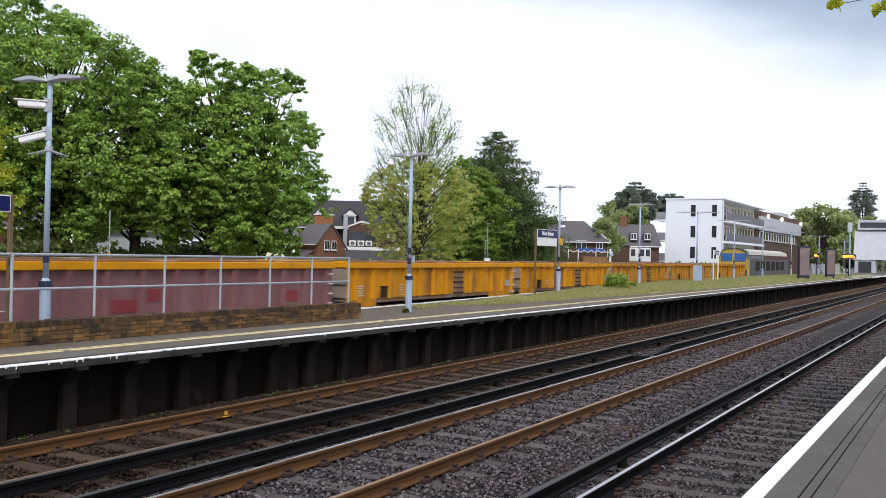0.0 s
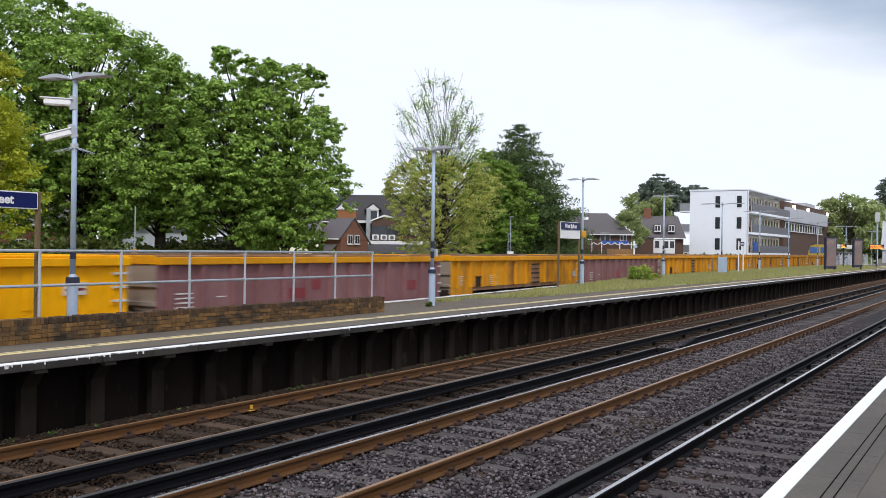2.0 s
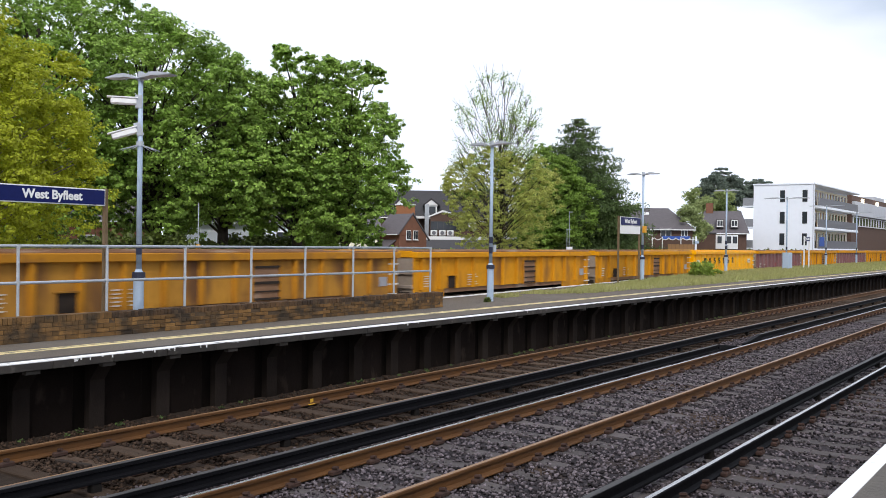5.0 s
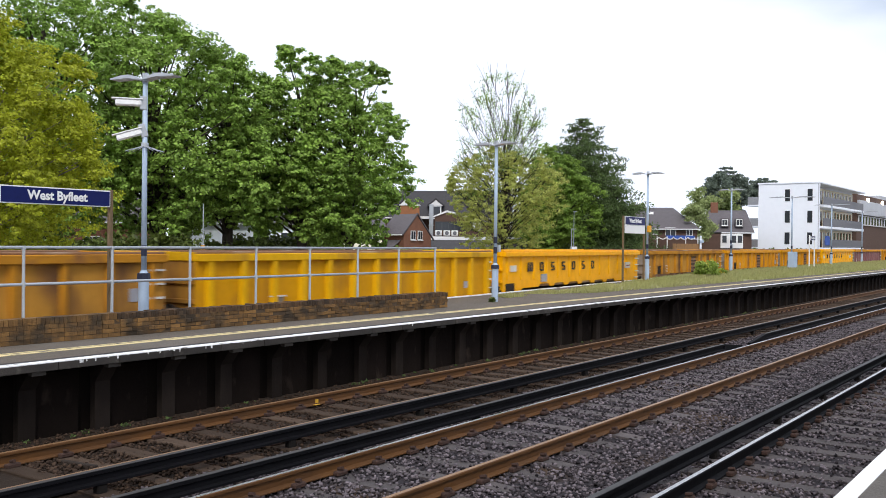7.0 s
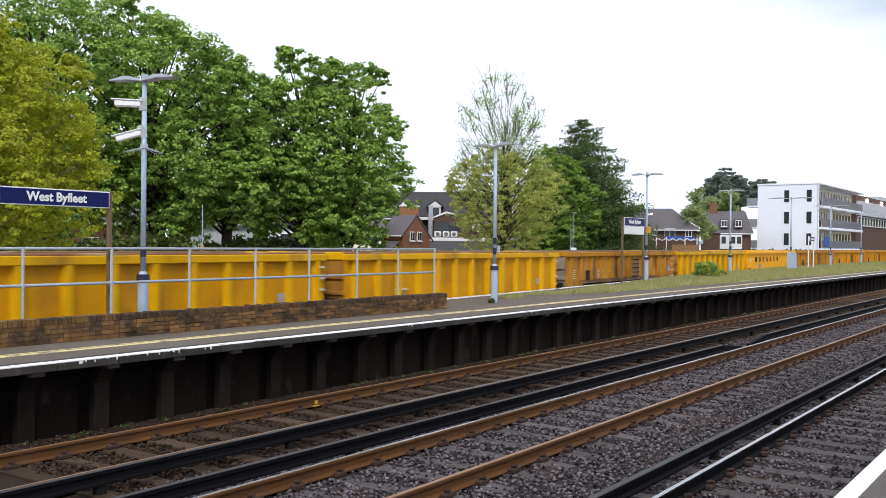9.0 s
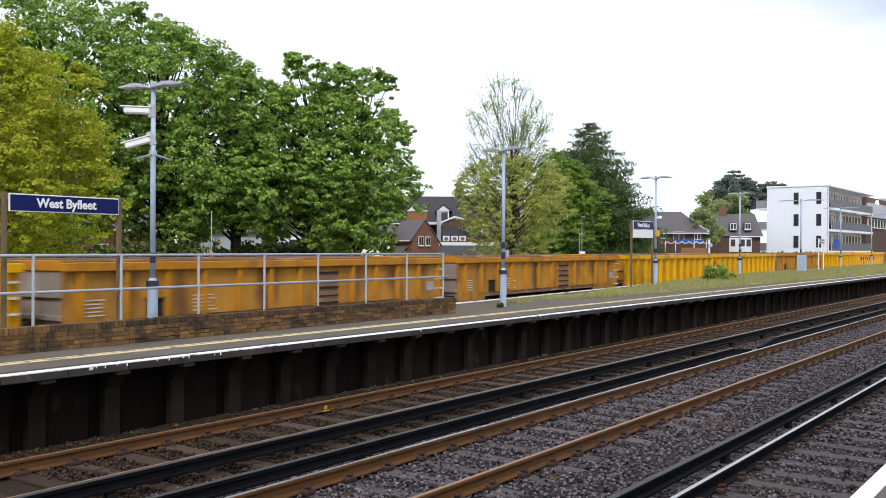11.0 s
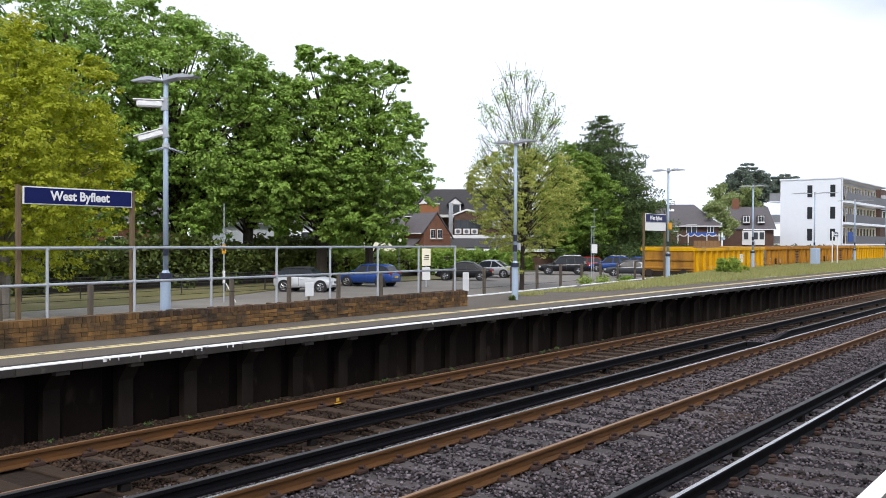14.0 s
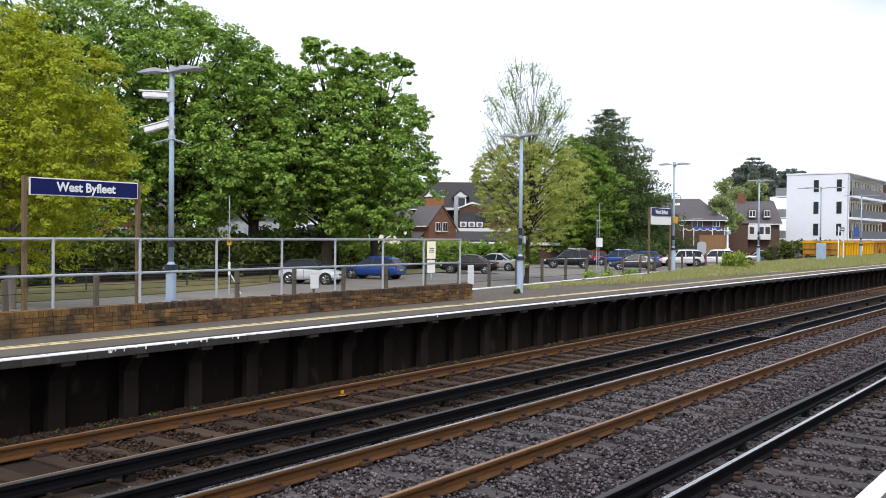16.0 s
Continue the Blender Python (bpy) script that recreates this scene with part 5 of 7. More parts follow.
# ---- parked cars ----
def car(m, paint, label, length=4.2, height=1.47, width=1.75, form="hatch", roof=None):
    """A parked car: a lofted lower body, a glazed cabin, a roof shell, pillars, wheels and lamps. form: 'hatch', 'sedan' or 'suv'."""
    c = thing("parked_car", m, label, "car", "parked cars")
    L, W, H = length / 2, width / 2, height
    belt = H * (0.62 if form != "suv" else 0.6)
    sill = 0.24 if form != "suv" else 0.30
    r_w = 0.31 if form != "suv" else 0.36
    wx = L * 0.61
    # heights of the bonnet, waist and boot line along the car
    line = [(-1.0, belt - 0.30), (-0.985, belt - 0.08), (-0.93, belt + 0.02), (-0.6, belt + 0.04), (0.0, belt + 0.0), (0.40, belt - 0.02), (0.55, belt - 0.07), (0.8, belt - 0.14), (0.93, belt - 0.22), (0.985, belt - 0.33), (1.0, belt - 0.45)]
    plan = [(-1.0, 0.80), (-0.985, 0.88), (-0.9, 0.95), (-0.5, 1.0), (0.4, 1.0), (0.75, 0.97), (0.92, 0.90), (0.985, 0.80), (1.0, 0.70)]
    stations = [-1.0, -0.985, -0.955, -0.9, -0.75, -0.6, -0.4, -0.2, 0.0, 0.2, 0.4, 0.55, 0.7, 0.82, 0.9, 0.955, 0.985, 1.0]

    def along(table, f):
        return float(np.interp(f, [a for a, _ in table], [b for _, b in table]))

    def loft(rings):
        s = Shape()
        n = len(rings[0])
        verts = [p for ring in rings for p in ring]
        faces = [(i * n + j, i * n + (j + 1) % n, (i + 1) * n + (j + 1) % n, (i + 1) * n + j) for i in range(len(rings) - 1) for j in range(n)]
        faces += [tuple(range(n)), tuple(range((len(rings) - 1) * n, len(rings) * n))]
        return s.add(verts, faces)

    def mirrored(half):
        return half + [(x, -y, z) for x, y, z in reversed(half) if y > 1e-6]

    rings = []
    for f in stations:
        x, hw, zt = f * L, W * along(plan, f), along(line, f)
        lift = 0.10 * max(0.0, (abs(f) - 0.85) / 0.15)
        z0 = sill + lift
        h = max(zt - z0, 0.06)
        rings.append(mirrored([(x, 0, z0), (x, hw * 0.86, z0), (x, hw * 0.96, z0 + 0.10 * h), (x, hw, z0 + 0.42 * h), (x, hw * 0.985, z0 + 0.72 * h), (x, hw * 0.945, z0 + 0.93 * h), (x, hw * 0.85, z0 + h), (x, 0, z0 + h + 0.025)]))
    part("body", loft(rings), M[paint], c, smooth=True)
    # the cabin: foot and top of the glass
    if form == "sedan":
        top = [(-0.70, belt + 0.03), (-0.36, H - 0.07), (-0.2, H - 0.015), (0.0, H), (0.14, H - 0.03), (0.24, H - 0.10), (0.50, belt - 0.03)]
    elif form == "suv":
        top = [(-0.95, belt + 0.03), (-0.84, H - 0.14), (-0.74, H - 0.03), (-0.3, H), (0.05, H - 0.02), (0.17, H - 0.07), (0.45, belt - 0.02)]
    else:
        top = [(-0.94, belt + 0.03), (-0.80, H - 0.16), (-0.68, H - 0.05), (-0.3, H - 0.005), (0.0, H), (0.16, H - 0.07), (0.46, belt - 0.02)]

    def cabin(fs, out=0.0, low=None):
        rs = []
        for f in fs:
            zt = along(top, f)
            k = (zt - belt) / (H - belt)
            hw_b, hw_t = W * 0.93 + out, W * (0.93 - 0.20 * max(0.0, k)) + out
            zb = belt - 0.03 if low is None else zt - low
            if low is not None:
                hw_b = hw_t + 0.03
            rs.append(mirrored([(f * L, 0, zb), (f * L, hw_b, zb), (f * L, hw_t, max(zt - 0.06, zb + 0.004) + out), (f * L, hw_t * 0.86, max(zt - 0.012, zb + 0.006) + out), (f * L, 0, max(zt, zb + 0.008) + 0.012 + out)]))
        return loft(rs)

    fs = sorted({a for a, _ in top} | {-0.55, -0.1})
    fs = [f for f in fs if top[0][0] <= f <= top[-1][0]]
    part("glazing", cabin(fs), M["car_glass"], c, "dark car windows", smooth=False)
    roof_fs = [top[1][0], top[2][0], (top[2][0] + top[3][0]) / 2, top[3][0], top[4][0], top[5][0]]
    part("roof", cabin(roof_fs, 0.008, 0.075), M[roof or paint], c, smooth=True)
    for sy in (-1, 1):
        for foot, head, w in ((top[-1][0] - 0.015, top[-2][0], 0.05), (-0.10, -0.13, 0.045), (-0.44 if form != "sedan" else -0.40, -0.42, 0.05), (top[0][0] + 0.02, top[1][0] + 0.02, 0.10)):
            y0, y1 = sy * (W * 0.93 + 0.006), sy * (W * 0.735 + 0.012)
            zt = along(top, head) - 0.04
            a = [(foot * L, y0, belt - 0.02), ((foot - 0.02) * L - w, y0, belt - 0.02), (head * L - w, y1, zt), (head * L, y1, zt)]
            if foot < -0.6:
                a = [(foot * L, y0, belt - 0.02), (foot * L + 0.22, y0, belt - 0.02), (head * L + 0.16, y1, zt), (head * L, y1, zt)]
            part("pillar", Shape().add(a + [(x, y - sy * 0.03, z) for x, y, z in a], [(0, 1, 2, 3), (4, 5, 6, 7), (0, 1, 5, 4), (1, 2, 6, 5), (2, 3, 7, 6), (3, 0, 4, 7)]), M[roof or paint], c)
        part("mirror", Shape().box(L * 0.36, L * 0.36 + 0.11, *sorted((sy * W * 0.93, sy * (W + 0.15))), belt + 0.02, belt + 0.14, 0.03), M[paint], c)
        zl = along(line, 0.93)
        part("headlamp", Shape().box(L * 0.88, L * 0.975, *sorted((sy * W * 0.50, sy * W * 0.865)), zl - 0.15, zl - 0.01, 0.03), M["lamp_clear"], c)
        part("tail_lamp", Shape().box(-L * 1.0, -L * 0.93, *sorted((sy * W * 0.62, sy * W * 0.925)), belt - 0.2 if form != "hatch" else belt - 0.1, belt - 0.03 if form == "sedan" else belt + 0.14, 0.02), M["red_lens"], c, "red tail lamp")
        part("door_seam", Shape().box(-0.115 * L, -0.115 * L + 0.012, *sorted((sy * (W - 0.03), sy * (W + 0.0025))), sill + 0.1, belt - 0.06), M["loco_dark"], c)
        part("door_handle", Shape().box(-0.06 * L, -0.06 * L + 0.16, *sorted((sy * (W - 0.04), sy * (W + 0.014))), belt - 0.16, belt - 0.135), M[paint], c)
        for x in (-wx, wx):
            # dark disc proud of the body stands for the shaded arch gap
            part("wheel_arch", Shape().tube((x, sy * (W - 0.25), r_w + 0.02), (x, sy * (W + 0.004), r_w + 0.02), r_w + 0.055, n=24), M["tyre"], c, "dark wheel arch")
            w_ = part("wheel", Shape().tube((x, sy * (W - 0.2), r_w), (x, sy * (W + 0.010), r_w), r_w, n=24), M["tyre"], c)
            rim_s = Shape().tube((x, sy * (W - 0.02), r_w), (x, sy * (W + 0.014), r_w), 0.05, n=10)
            for k in range(5):
                a = 2 * math.pi * k / 5
                rim_s.tube((x, sy * (W + 0.008), r_w), (x + 0.19 * math.cos(a), sy * (W + 0.012), r_w + 0.19 * math.sin(a)), 0.035, 0.045, n=5)
            for k in range(20):
                a, b = 2 * math.pi * k / 20, 2 * math.pi * (k + 1) / 20
                rim_s.tube((x + 0.2 * math.cos(a), sy * (W + 0.012), r_w + 0.2 * math.sin(a)), (x + 0.2 * math.cos(b), sy * (W + 0.012), r_w + 0.2 * math.sin(b)), 0.017, n=4, caps=False)
            part("rim", rim_s, M["chrome"], w_, "silver spoked wheel rim")
    part("rear_plate", Shape().box(-L - 0.015, -L + 0.05, -0.26, 0.26, 0.56, 0.67), M["plate"], c, "plain yellow rear plate")
    part("front_plate", Shape().box(L - 0.05, L + 0.015, -0.26, 0.26, 0.36, 0.46), M["white_paint"], c)
    part("grille", Shape().box(L * 0.95, L * 0.995 + 0.01, -0.42, 0.42, 0.50, 0.62, 0.01), M["loco_dark"], c)
    part("bumper", Shape().box(-L - 0.012, -L + 0.15, -W * 0.78, W * 0.78, 0.34, 0.5, 0.03), M["tyre" if form == "suv" else paint], c)
    if form == "suv":
        for sy in (-1, 1):
            part("roof_bar", Shape().tube((-L * 0.7, sy * W * 0.62, H + 0.05), (L * 0.02, sy * W * 0.62, H + 0.05), 0.02, n=6), M["chrome"], c, "silver roof bar")
    return c


GZ = -0.45
car(pose(38.6, 38.1, GZ, 0, 0, -68), "car_silver_white", "small silver-white car with a matt black roof", 3.65, 1.42, 1.68, roof="tyre")
car(pose(45.6, 39.5, GZ, 0, 0, 104), "car_blue", "blue hatchback parked in the car park", 3.9, 1.46, 1.68)
car(pose(57.3, 40.2, GZ, 0, 0, 118), "car_black", "black saloon car parked in the car park", 4.3, 1.42, 1.78, "sedan")
car(pose(63.2, 41.8, GZ, 0, 0, 110), "car_silver", "silver saloon car parked beside the black one", 4.3, 1.42, 1.75, "sedan")
car(pose(73.2, 40.6, GZ, 0, 0, 122), "car_black", "black sport utility car", 4.4, 1.66, 1.82, "suv")
car(pose(73.6, 34.4, GZ, 0, 0, 120), "car_grey", "dark grey saloon car near the fence", 4.4, 1.4, 1.78, "sedan")
car(pose(83.0, 43.6, GZ, 0, 0, 115), "car_red", "red hatchback half hidden behind others", 4.0, 1.45, 1.7)
car(pose(83.4, 41.0, GZ, 0, 0, 115), "car_blue", "blue hatchback in the back row", 4.2, 1.5, 1.75, "suv")
car(pose(85.2, 39.2, GZ, 0, 0, 112), "car_blue", "dark blue car in the back row", 4.2, 1.46, 1.75)
car(pose(86.8, 35.8, GZ, 0, 0, 135), "car_white", "white sport utility car by the hedge", 4.5, 1.62, 1.85, "suv")
car(pose(91.5, 34.2, GZ, 0, 0, 120), "car_white", "white van-like car beside another white car", 4.3, 1.6, 1.8, "suv")
car(pose(105.0, 34.0, GZ, 0, 0, 120), "car_silver", "silver car far back in the car park", 4.2, 1.46, 1.75)
car(pose(109.0, 32.6, GZ, 0, 0, 120), "car_grey", "grey car far back in the car park", 4.2, 1.46, 1.75)


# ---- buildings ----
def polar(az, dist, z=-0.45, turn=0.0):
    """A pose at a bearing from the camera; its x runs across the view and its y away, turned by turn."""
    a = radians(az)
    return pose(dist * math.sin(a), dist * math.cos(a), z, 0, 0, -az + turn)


def window(parent, x, y, z, w, h, mat="white_paint", bars=1):
    win = part("window", Shape().box(x - w / 2, x + w / 2, y - 0.05, y + 0.08, z, z + h, 0.012), M[mat], parent, "white-framed window")
    n = bars + 1
    for i in range(n):
        a = x - w / 2 + 0.06 + (w - 0.06) * i / n
        part("pane", Shape().box(a, a + (w - 0.06) / n - 0.06, y - 0.066, y - 0.045, z + 0.07, z + h - 0.07), M["glass"], win)
    part("sill", Shape().box(x - w / 2 - 0.05, x + w / 2 + 0.05, y - 0.14, y - 0.04, z - 0.07, z - 0.005), M[mat], win)
    return win


def house(m, w, d, eave, ridge, walls, tiles, label, along=True, windows=(), chimney=None, hip=0.0):
    h = thing("house", m, label, "house", "houses beyond the car park")
    part("wall", Shape().box(-w / 2, w / 2, 0, d, 0, eave), M[walls], h)
    r = Shape()
    o = 0.35
    if along:
        r.add([(-w / 2 - o, -o, eave - 0.1), (w / 2 + o, -o, eave - 0.1), (w / 2 + o, d + o, eave - 0.1), (-w / 2 - o, d + o, eave - 0.1), (-w / 2 - o + hip, d / 2, ridge), (w / 2 + o - hip, d / 2, ridge)],
              [(0, 1, 5, 4), (1, 2, 5), (2, 3, 4, 5), (3, 0, 4), (0, 3, 2, 1)])
    else:
        r.add([(-w / 2 - o, -o, eave - 0.1), (w / 2 + o, -o, eave - 0.1), (w / 2 + o, d + o, eave - 0.1), (-w / 2 - o, d + o, eave - 0.1), (0, -o, ridge), (0, d + o, ridge)],
              [(0, 4, 5, 3), (1, 2, 5, 4), (2, 3, 5), (0, 3, 2, 1)])
        part("gable", Shape().prism([(-w / 2, eave - 0.05), (w / 2, eave - 0.05), (0, ridge - 0.25)], "y", -0.02, 0.2), M[walls], h)
    part("roof", r, M[tiles], h)
    part("gutter", Shape().box(-w / 2 - o, w / 2 + o, -o - 0.1, -o + 0.02, eave - 0.16, eave - 0.04), M["white_paint"], h) if along else None
    for x, z, ww, hh in windows:
        window(h, x, 0, z, ww, hh)
    if chimney:
        part("chimney", Shape().box(chimney - 0.45, chimney + 0.45, d / 2 - 0.4, d / 2 + 0.4, ridge - 0.8, ridge + 1.0, 0.03), M["red_brick"], h)
    return h


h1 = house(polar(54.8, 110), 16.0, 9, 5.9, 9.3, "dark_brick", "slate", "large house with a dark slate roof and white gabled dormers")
for x, hw in ((-4.45, 0.62), (-0.8, 0.82)):
    dm = part("dormer", Shape().prism([(x - hw * 0.8, 5.9), (x + hw * 0.8, 5.9), (x + hw * 0.8, 7.35), (x - hw * 0.8, 7.35)], "y", 0.5, 3.2), M["white_paint"], h1, "white gabled dormer")
    part("gable_front", Shape().prism([(x - hw, 7.33), (x + hw, 7.33), (x, 8.0)], "y", 0.38, 0.52), M["white_paint"], dm)
    part("dormer_roof", Shape().prism([(x - hw - 0.2, 7.25), (x, 8.02), (x + hw + 0.2, 7.25), (x + hw + 0.2, 7.40), (x, 8.22), (x - hw - 0.2, 7.40)], "y", 0.3, 3.4), M["slate"], dm)
    part("pane", Shape().box(x - hw * 0.6, x + hw * 0.6, 0.45, 0.49, 6.2, 7.2), M["glass"], dm)
part("stair_tower", Shape().box(-4.9, -2.7, -2.2, -0.5, 0, 7.2, 0.03), M["orange_brick"], h1, "orange brick stair tower")
part("tower_cap", Shape().box(-5.0, -2.6, -2.3, -0.4, 7.2, 7.32), M["white_paint"], h1)
part("white_eave", Shape().box(-2.65, -1.55, -1.3, -0.2, 5.72, 6.02), M["white_paint"], h1)
part("duct", Shape().box(-1.55, -1.05, -1.6, -1.1, 3.6, 7.4, 0.04).box(-1.62, -0.98, -1.67, -1.03, 4.9, 4.98).box(-1.62, -0.98, -1.67, -1.03, 6.2, 6.28), M["galvanised"], h1, "silver ventilation duct")
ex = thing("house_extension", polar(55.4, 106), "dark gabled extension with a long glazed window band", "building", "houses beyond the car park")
part("wall", Shape().prism([(-2.0, 0), (4.6, 0), (4.6, 5.2), (-0.6, 6.4), (-2.0, 5.9)], "y", 0, 3.0), M["dark_brick"], ex)
part("barge_board", Shape().prism([(-0.6, 6.4), (4.9, 5.05), (4.9, 5.2), (-0.6, 6.62), (-2.2, 5.95), (-2.2, 5.8)], "y", -0.15, 0.0), M["white_paint"], ex, "white barge board")
wb_ = part("window", Shape().box(-1.95, 3.4, -0.06, 0.02, 4.35, 5.35), M["loco_dark"], ex, "long dark window band")
for i in range(6):
    part("pane", Shape().box(-1.85 + 0.72 * i, -1.2 + 0.72 * i, -0.09, -0.05, 4.42, 5.28), M["glass"], wb_)
for x in (2.35, 2.9):
    part("mullion", Shape().box(x, x + 0.34, -0.12, -0.05, 4.3, 5.4), M["white_paint"], wb_)
for x in (-1.55, -0.6, 0.3):
    u = part("vent_unit", Shape().box(x - 0.38, x + 0.38, -0.7, -0.2, 3.72, 4.34, 0.04), M["white_paint"], ex, "white air conditioning unit")
    part("fan", Shape().tube((x, -0.73, 4.03), (x, -0.69, 4.03), 0.22, n=14), M["balcony_panel"], u)
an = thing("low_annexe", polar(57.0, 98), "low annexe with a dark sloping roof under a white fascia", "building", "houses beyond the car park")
part("wall", Shape().box(-5.0, 7.0, 0.0, 6.0, 0, 2.3), M["dark_brick"], an)
part("roof", Shape().prism([(-0.5, 2.15), (3.6, 3.1), (3.6, 3.3), (-0.5, 2.3)], "x", -5.2, 7.2), M["slate"], an)
part("fascia", Shape().box(-5.4, 7.0, 3.4, 3.9, 3.2, 3.62), M["white_paint"], an, "white fascia board")
window(an, 2.6, 0, 0.9, 1.6, 1.1)
part("skirting", Shape().box(-5.3, 7.0, -0.6, -0.45, 1.85, 2.15), M["render_white"], an, "pale eave board")
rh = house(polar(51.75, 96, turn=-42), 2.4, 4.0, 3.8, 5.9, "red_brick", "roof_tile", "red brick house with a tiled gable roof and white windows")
part("gable", Shape().prism([(-0.1, 3.65), (4.1, 3.65), (2.0, 5.72)], "x", 1.56, 1.6), M["red_brick"], rh)
part("verge_board", Shape().prism([(-0.35, 3.62), (2.0, 5.82), (4.75, 3.1), (4.75, 3.22), (2.0, 6.0), (-0.35, 3.74)], "x", 1.5, 1.68), M["roof_tile"], rh)
part("end_wall", Shape().box(1.2, 1.56, 0.0, 4.3, 0, 3.7), M["red_brick"], rh)
for y in (1.35, 2.45):
    w_ = window(rh, 0, 0, 3.2, 0.74, 0.95)
    w_.matrix_local = pose(1.6, y, 0, 0, 0, 90)
ln = part("lean_to", Shape().box(-1.1, 1.0, -1.2, 0.0, 0, 2.3), M["dark_brick"], rh, "dark brick lean-to")
part("lean_to_roof", Shape().prism([(-1.4, 2.25), (0.02, 3.1), (0.02, 3.2), (-1.4, 2.4)], "x", -1.2, 1.1), M["roof_tile"], ln)
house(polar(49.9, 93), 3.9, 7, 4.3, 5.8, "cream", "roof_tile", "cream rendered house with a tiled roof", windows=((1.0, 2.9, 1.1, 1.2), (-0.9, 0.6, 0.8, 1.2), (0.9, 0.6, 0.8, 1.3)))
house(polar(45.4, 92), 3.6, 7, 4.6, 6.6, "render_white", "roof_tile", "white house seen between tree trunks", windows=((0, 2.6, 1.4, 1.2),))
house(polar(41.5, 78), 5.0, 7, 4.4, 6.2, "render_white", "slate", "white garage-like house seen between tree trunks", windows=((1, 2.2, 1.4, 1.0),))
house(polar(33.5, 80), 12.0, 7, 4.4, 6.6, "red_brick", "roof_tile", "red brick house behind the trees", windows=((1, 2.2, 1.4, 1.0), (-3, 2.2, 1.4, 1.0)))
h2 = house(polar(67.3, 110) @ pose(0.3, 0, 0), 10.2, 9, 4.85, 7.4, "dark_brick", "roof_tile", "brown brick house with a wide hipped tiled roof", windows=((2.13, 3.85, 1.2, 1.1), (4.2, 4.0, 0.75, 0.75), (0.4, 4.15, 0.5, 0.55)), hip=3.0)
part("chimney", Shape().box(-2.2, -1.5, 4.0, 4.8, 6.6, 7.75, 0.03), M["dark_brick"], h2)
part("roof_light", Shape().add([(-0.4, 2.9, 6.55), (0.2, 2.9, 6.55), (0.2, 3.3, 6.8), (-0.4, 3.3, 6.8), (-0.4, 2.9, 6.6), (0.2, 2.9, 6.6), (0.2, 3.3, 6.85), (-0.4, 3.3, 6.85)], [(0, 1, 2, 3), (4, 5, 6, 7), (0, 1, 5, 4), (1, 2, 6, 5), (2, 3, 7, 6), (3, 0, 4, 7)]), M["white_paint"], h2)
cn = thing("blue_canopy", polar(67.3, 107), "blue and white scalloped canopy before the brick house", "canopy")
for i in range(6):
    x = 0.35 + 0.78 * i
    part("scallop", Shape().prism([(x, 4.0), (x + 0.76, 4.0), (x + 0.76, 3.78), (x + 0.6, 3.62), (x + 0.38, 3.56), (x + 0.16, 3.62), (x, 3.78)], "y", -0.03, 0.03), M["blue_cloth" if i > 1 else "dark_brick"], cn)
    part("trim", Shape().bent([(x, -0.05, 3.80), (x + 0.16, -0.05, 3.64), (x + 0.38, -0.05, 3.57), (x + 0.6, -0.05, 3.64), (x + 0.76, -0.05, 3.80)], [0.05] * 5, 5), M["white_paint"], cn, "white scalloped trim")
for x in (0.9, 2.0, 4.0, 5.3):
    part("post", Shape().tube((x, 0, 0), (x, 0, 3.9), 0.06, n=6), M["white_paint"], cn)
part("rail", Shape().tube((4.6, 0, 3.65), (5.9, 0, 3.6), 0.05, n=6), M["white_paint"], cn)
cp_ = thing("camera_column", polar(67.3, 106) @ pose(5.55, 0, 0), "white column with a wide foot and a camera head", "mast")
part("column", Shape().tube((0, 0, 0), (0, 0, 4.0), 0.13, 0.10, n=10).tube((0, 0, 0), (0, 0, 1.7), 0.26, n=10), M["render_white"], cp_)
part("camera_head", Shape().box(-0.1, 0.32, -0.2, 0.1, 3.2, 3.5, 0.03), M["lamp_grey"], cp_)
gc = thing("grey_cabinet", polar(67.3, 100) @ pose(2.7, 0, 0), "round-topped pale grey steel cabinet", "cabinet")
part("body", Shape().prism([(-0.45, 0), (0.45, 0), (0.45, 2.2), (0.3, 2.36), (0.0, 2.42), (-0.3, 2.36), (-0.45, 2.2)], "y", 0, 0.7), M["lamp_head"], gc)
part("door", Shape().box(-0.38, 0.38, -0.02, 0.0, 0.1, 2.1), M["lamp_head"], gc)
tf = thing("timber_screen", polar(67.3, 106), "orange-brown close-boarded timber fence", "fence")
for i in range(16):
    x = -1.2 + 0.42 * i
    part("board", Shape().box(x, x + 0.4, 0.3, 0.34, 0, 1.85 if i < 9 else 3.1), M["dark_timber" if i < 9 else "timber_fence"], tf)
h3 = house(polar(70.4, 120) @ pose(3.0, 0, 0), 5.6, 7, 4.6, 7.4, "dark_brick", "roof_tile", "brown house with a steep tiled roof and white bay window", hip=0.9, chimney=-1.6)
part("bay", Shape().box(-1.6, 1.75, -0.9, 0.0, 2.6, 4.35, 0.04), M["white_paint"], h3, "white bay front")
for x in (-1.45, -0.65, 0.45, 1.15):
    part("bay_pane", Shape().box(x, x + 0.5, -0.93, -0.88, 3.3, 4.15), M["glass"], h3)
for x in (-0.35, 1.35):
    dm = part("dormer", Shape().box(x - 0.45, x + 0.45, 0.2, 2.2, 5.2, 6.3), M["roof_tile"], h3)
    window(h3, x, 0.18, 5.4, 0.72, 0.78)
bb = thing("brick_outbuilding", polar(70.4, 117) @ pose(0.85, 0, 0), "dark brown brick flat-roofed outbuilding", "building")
part("wall", Shape().box(-1.3, 1.25, 0, 4, 0, 4.4), M["dark_brick"], bb)
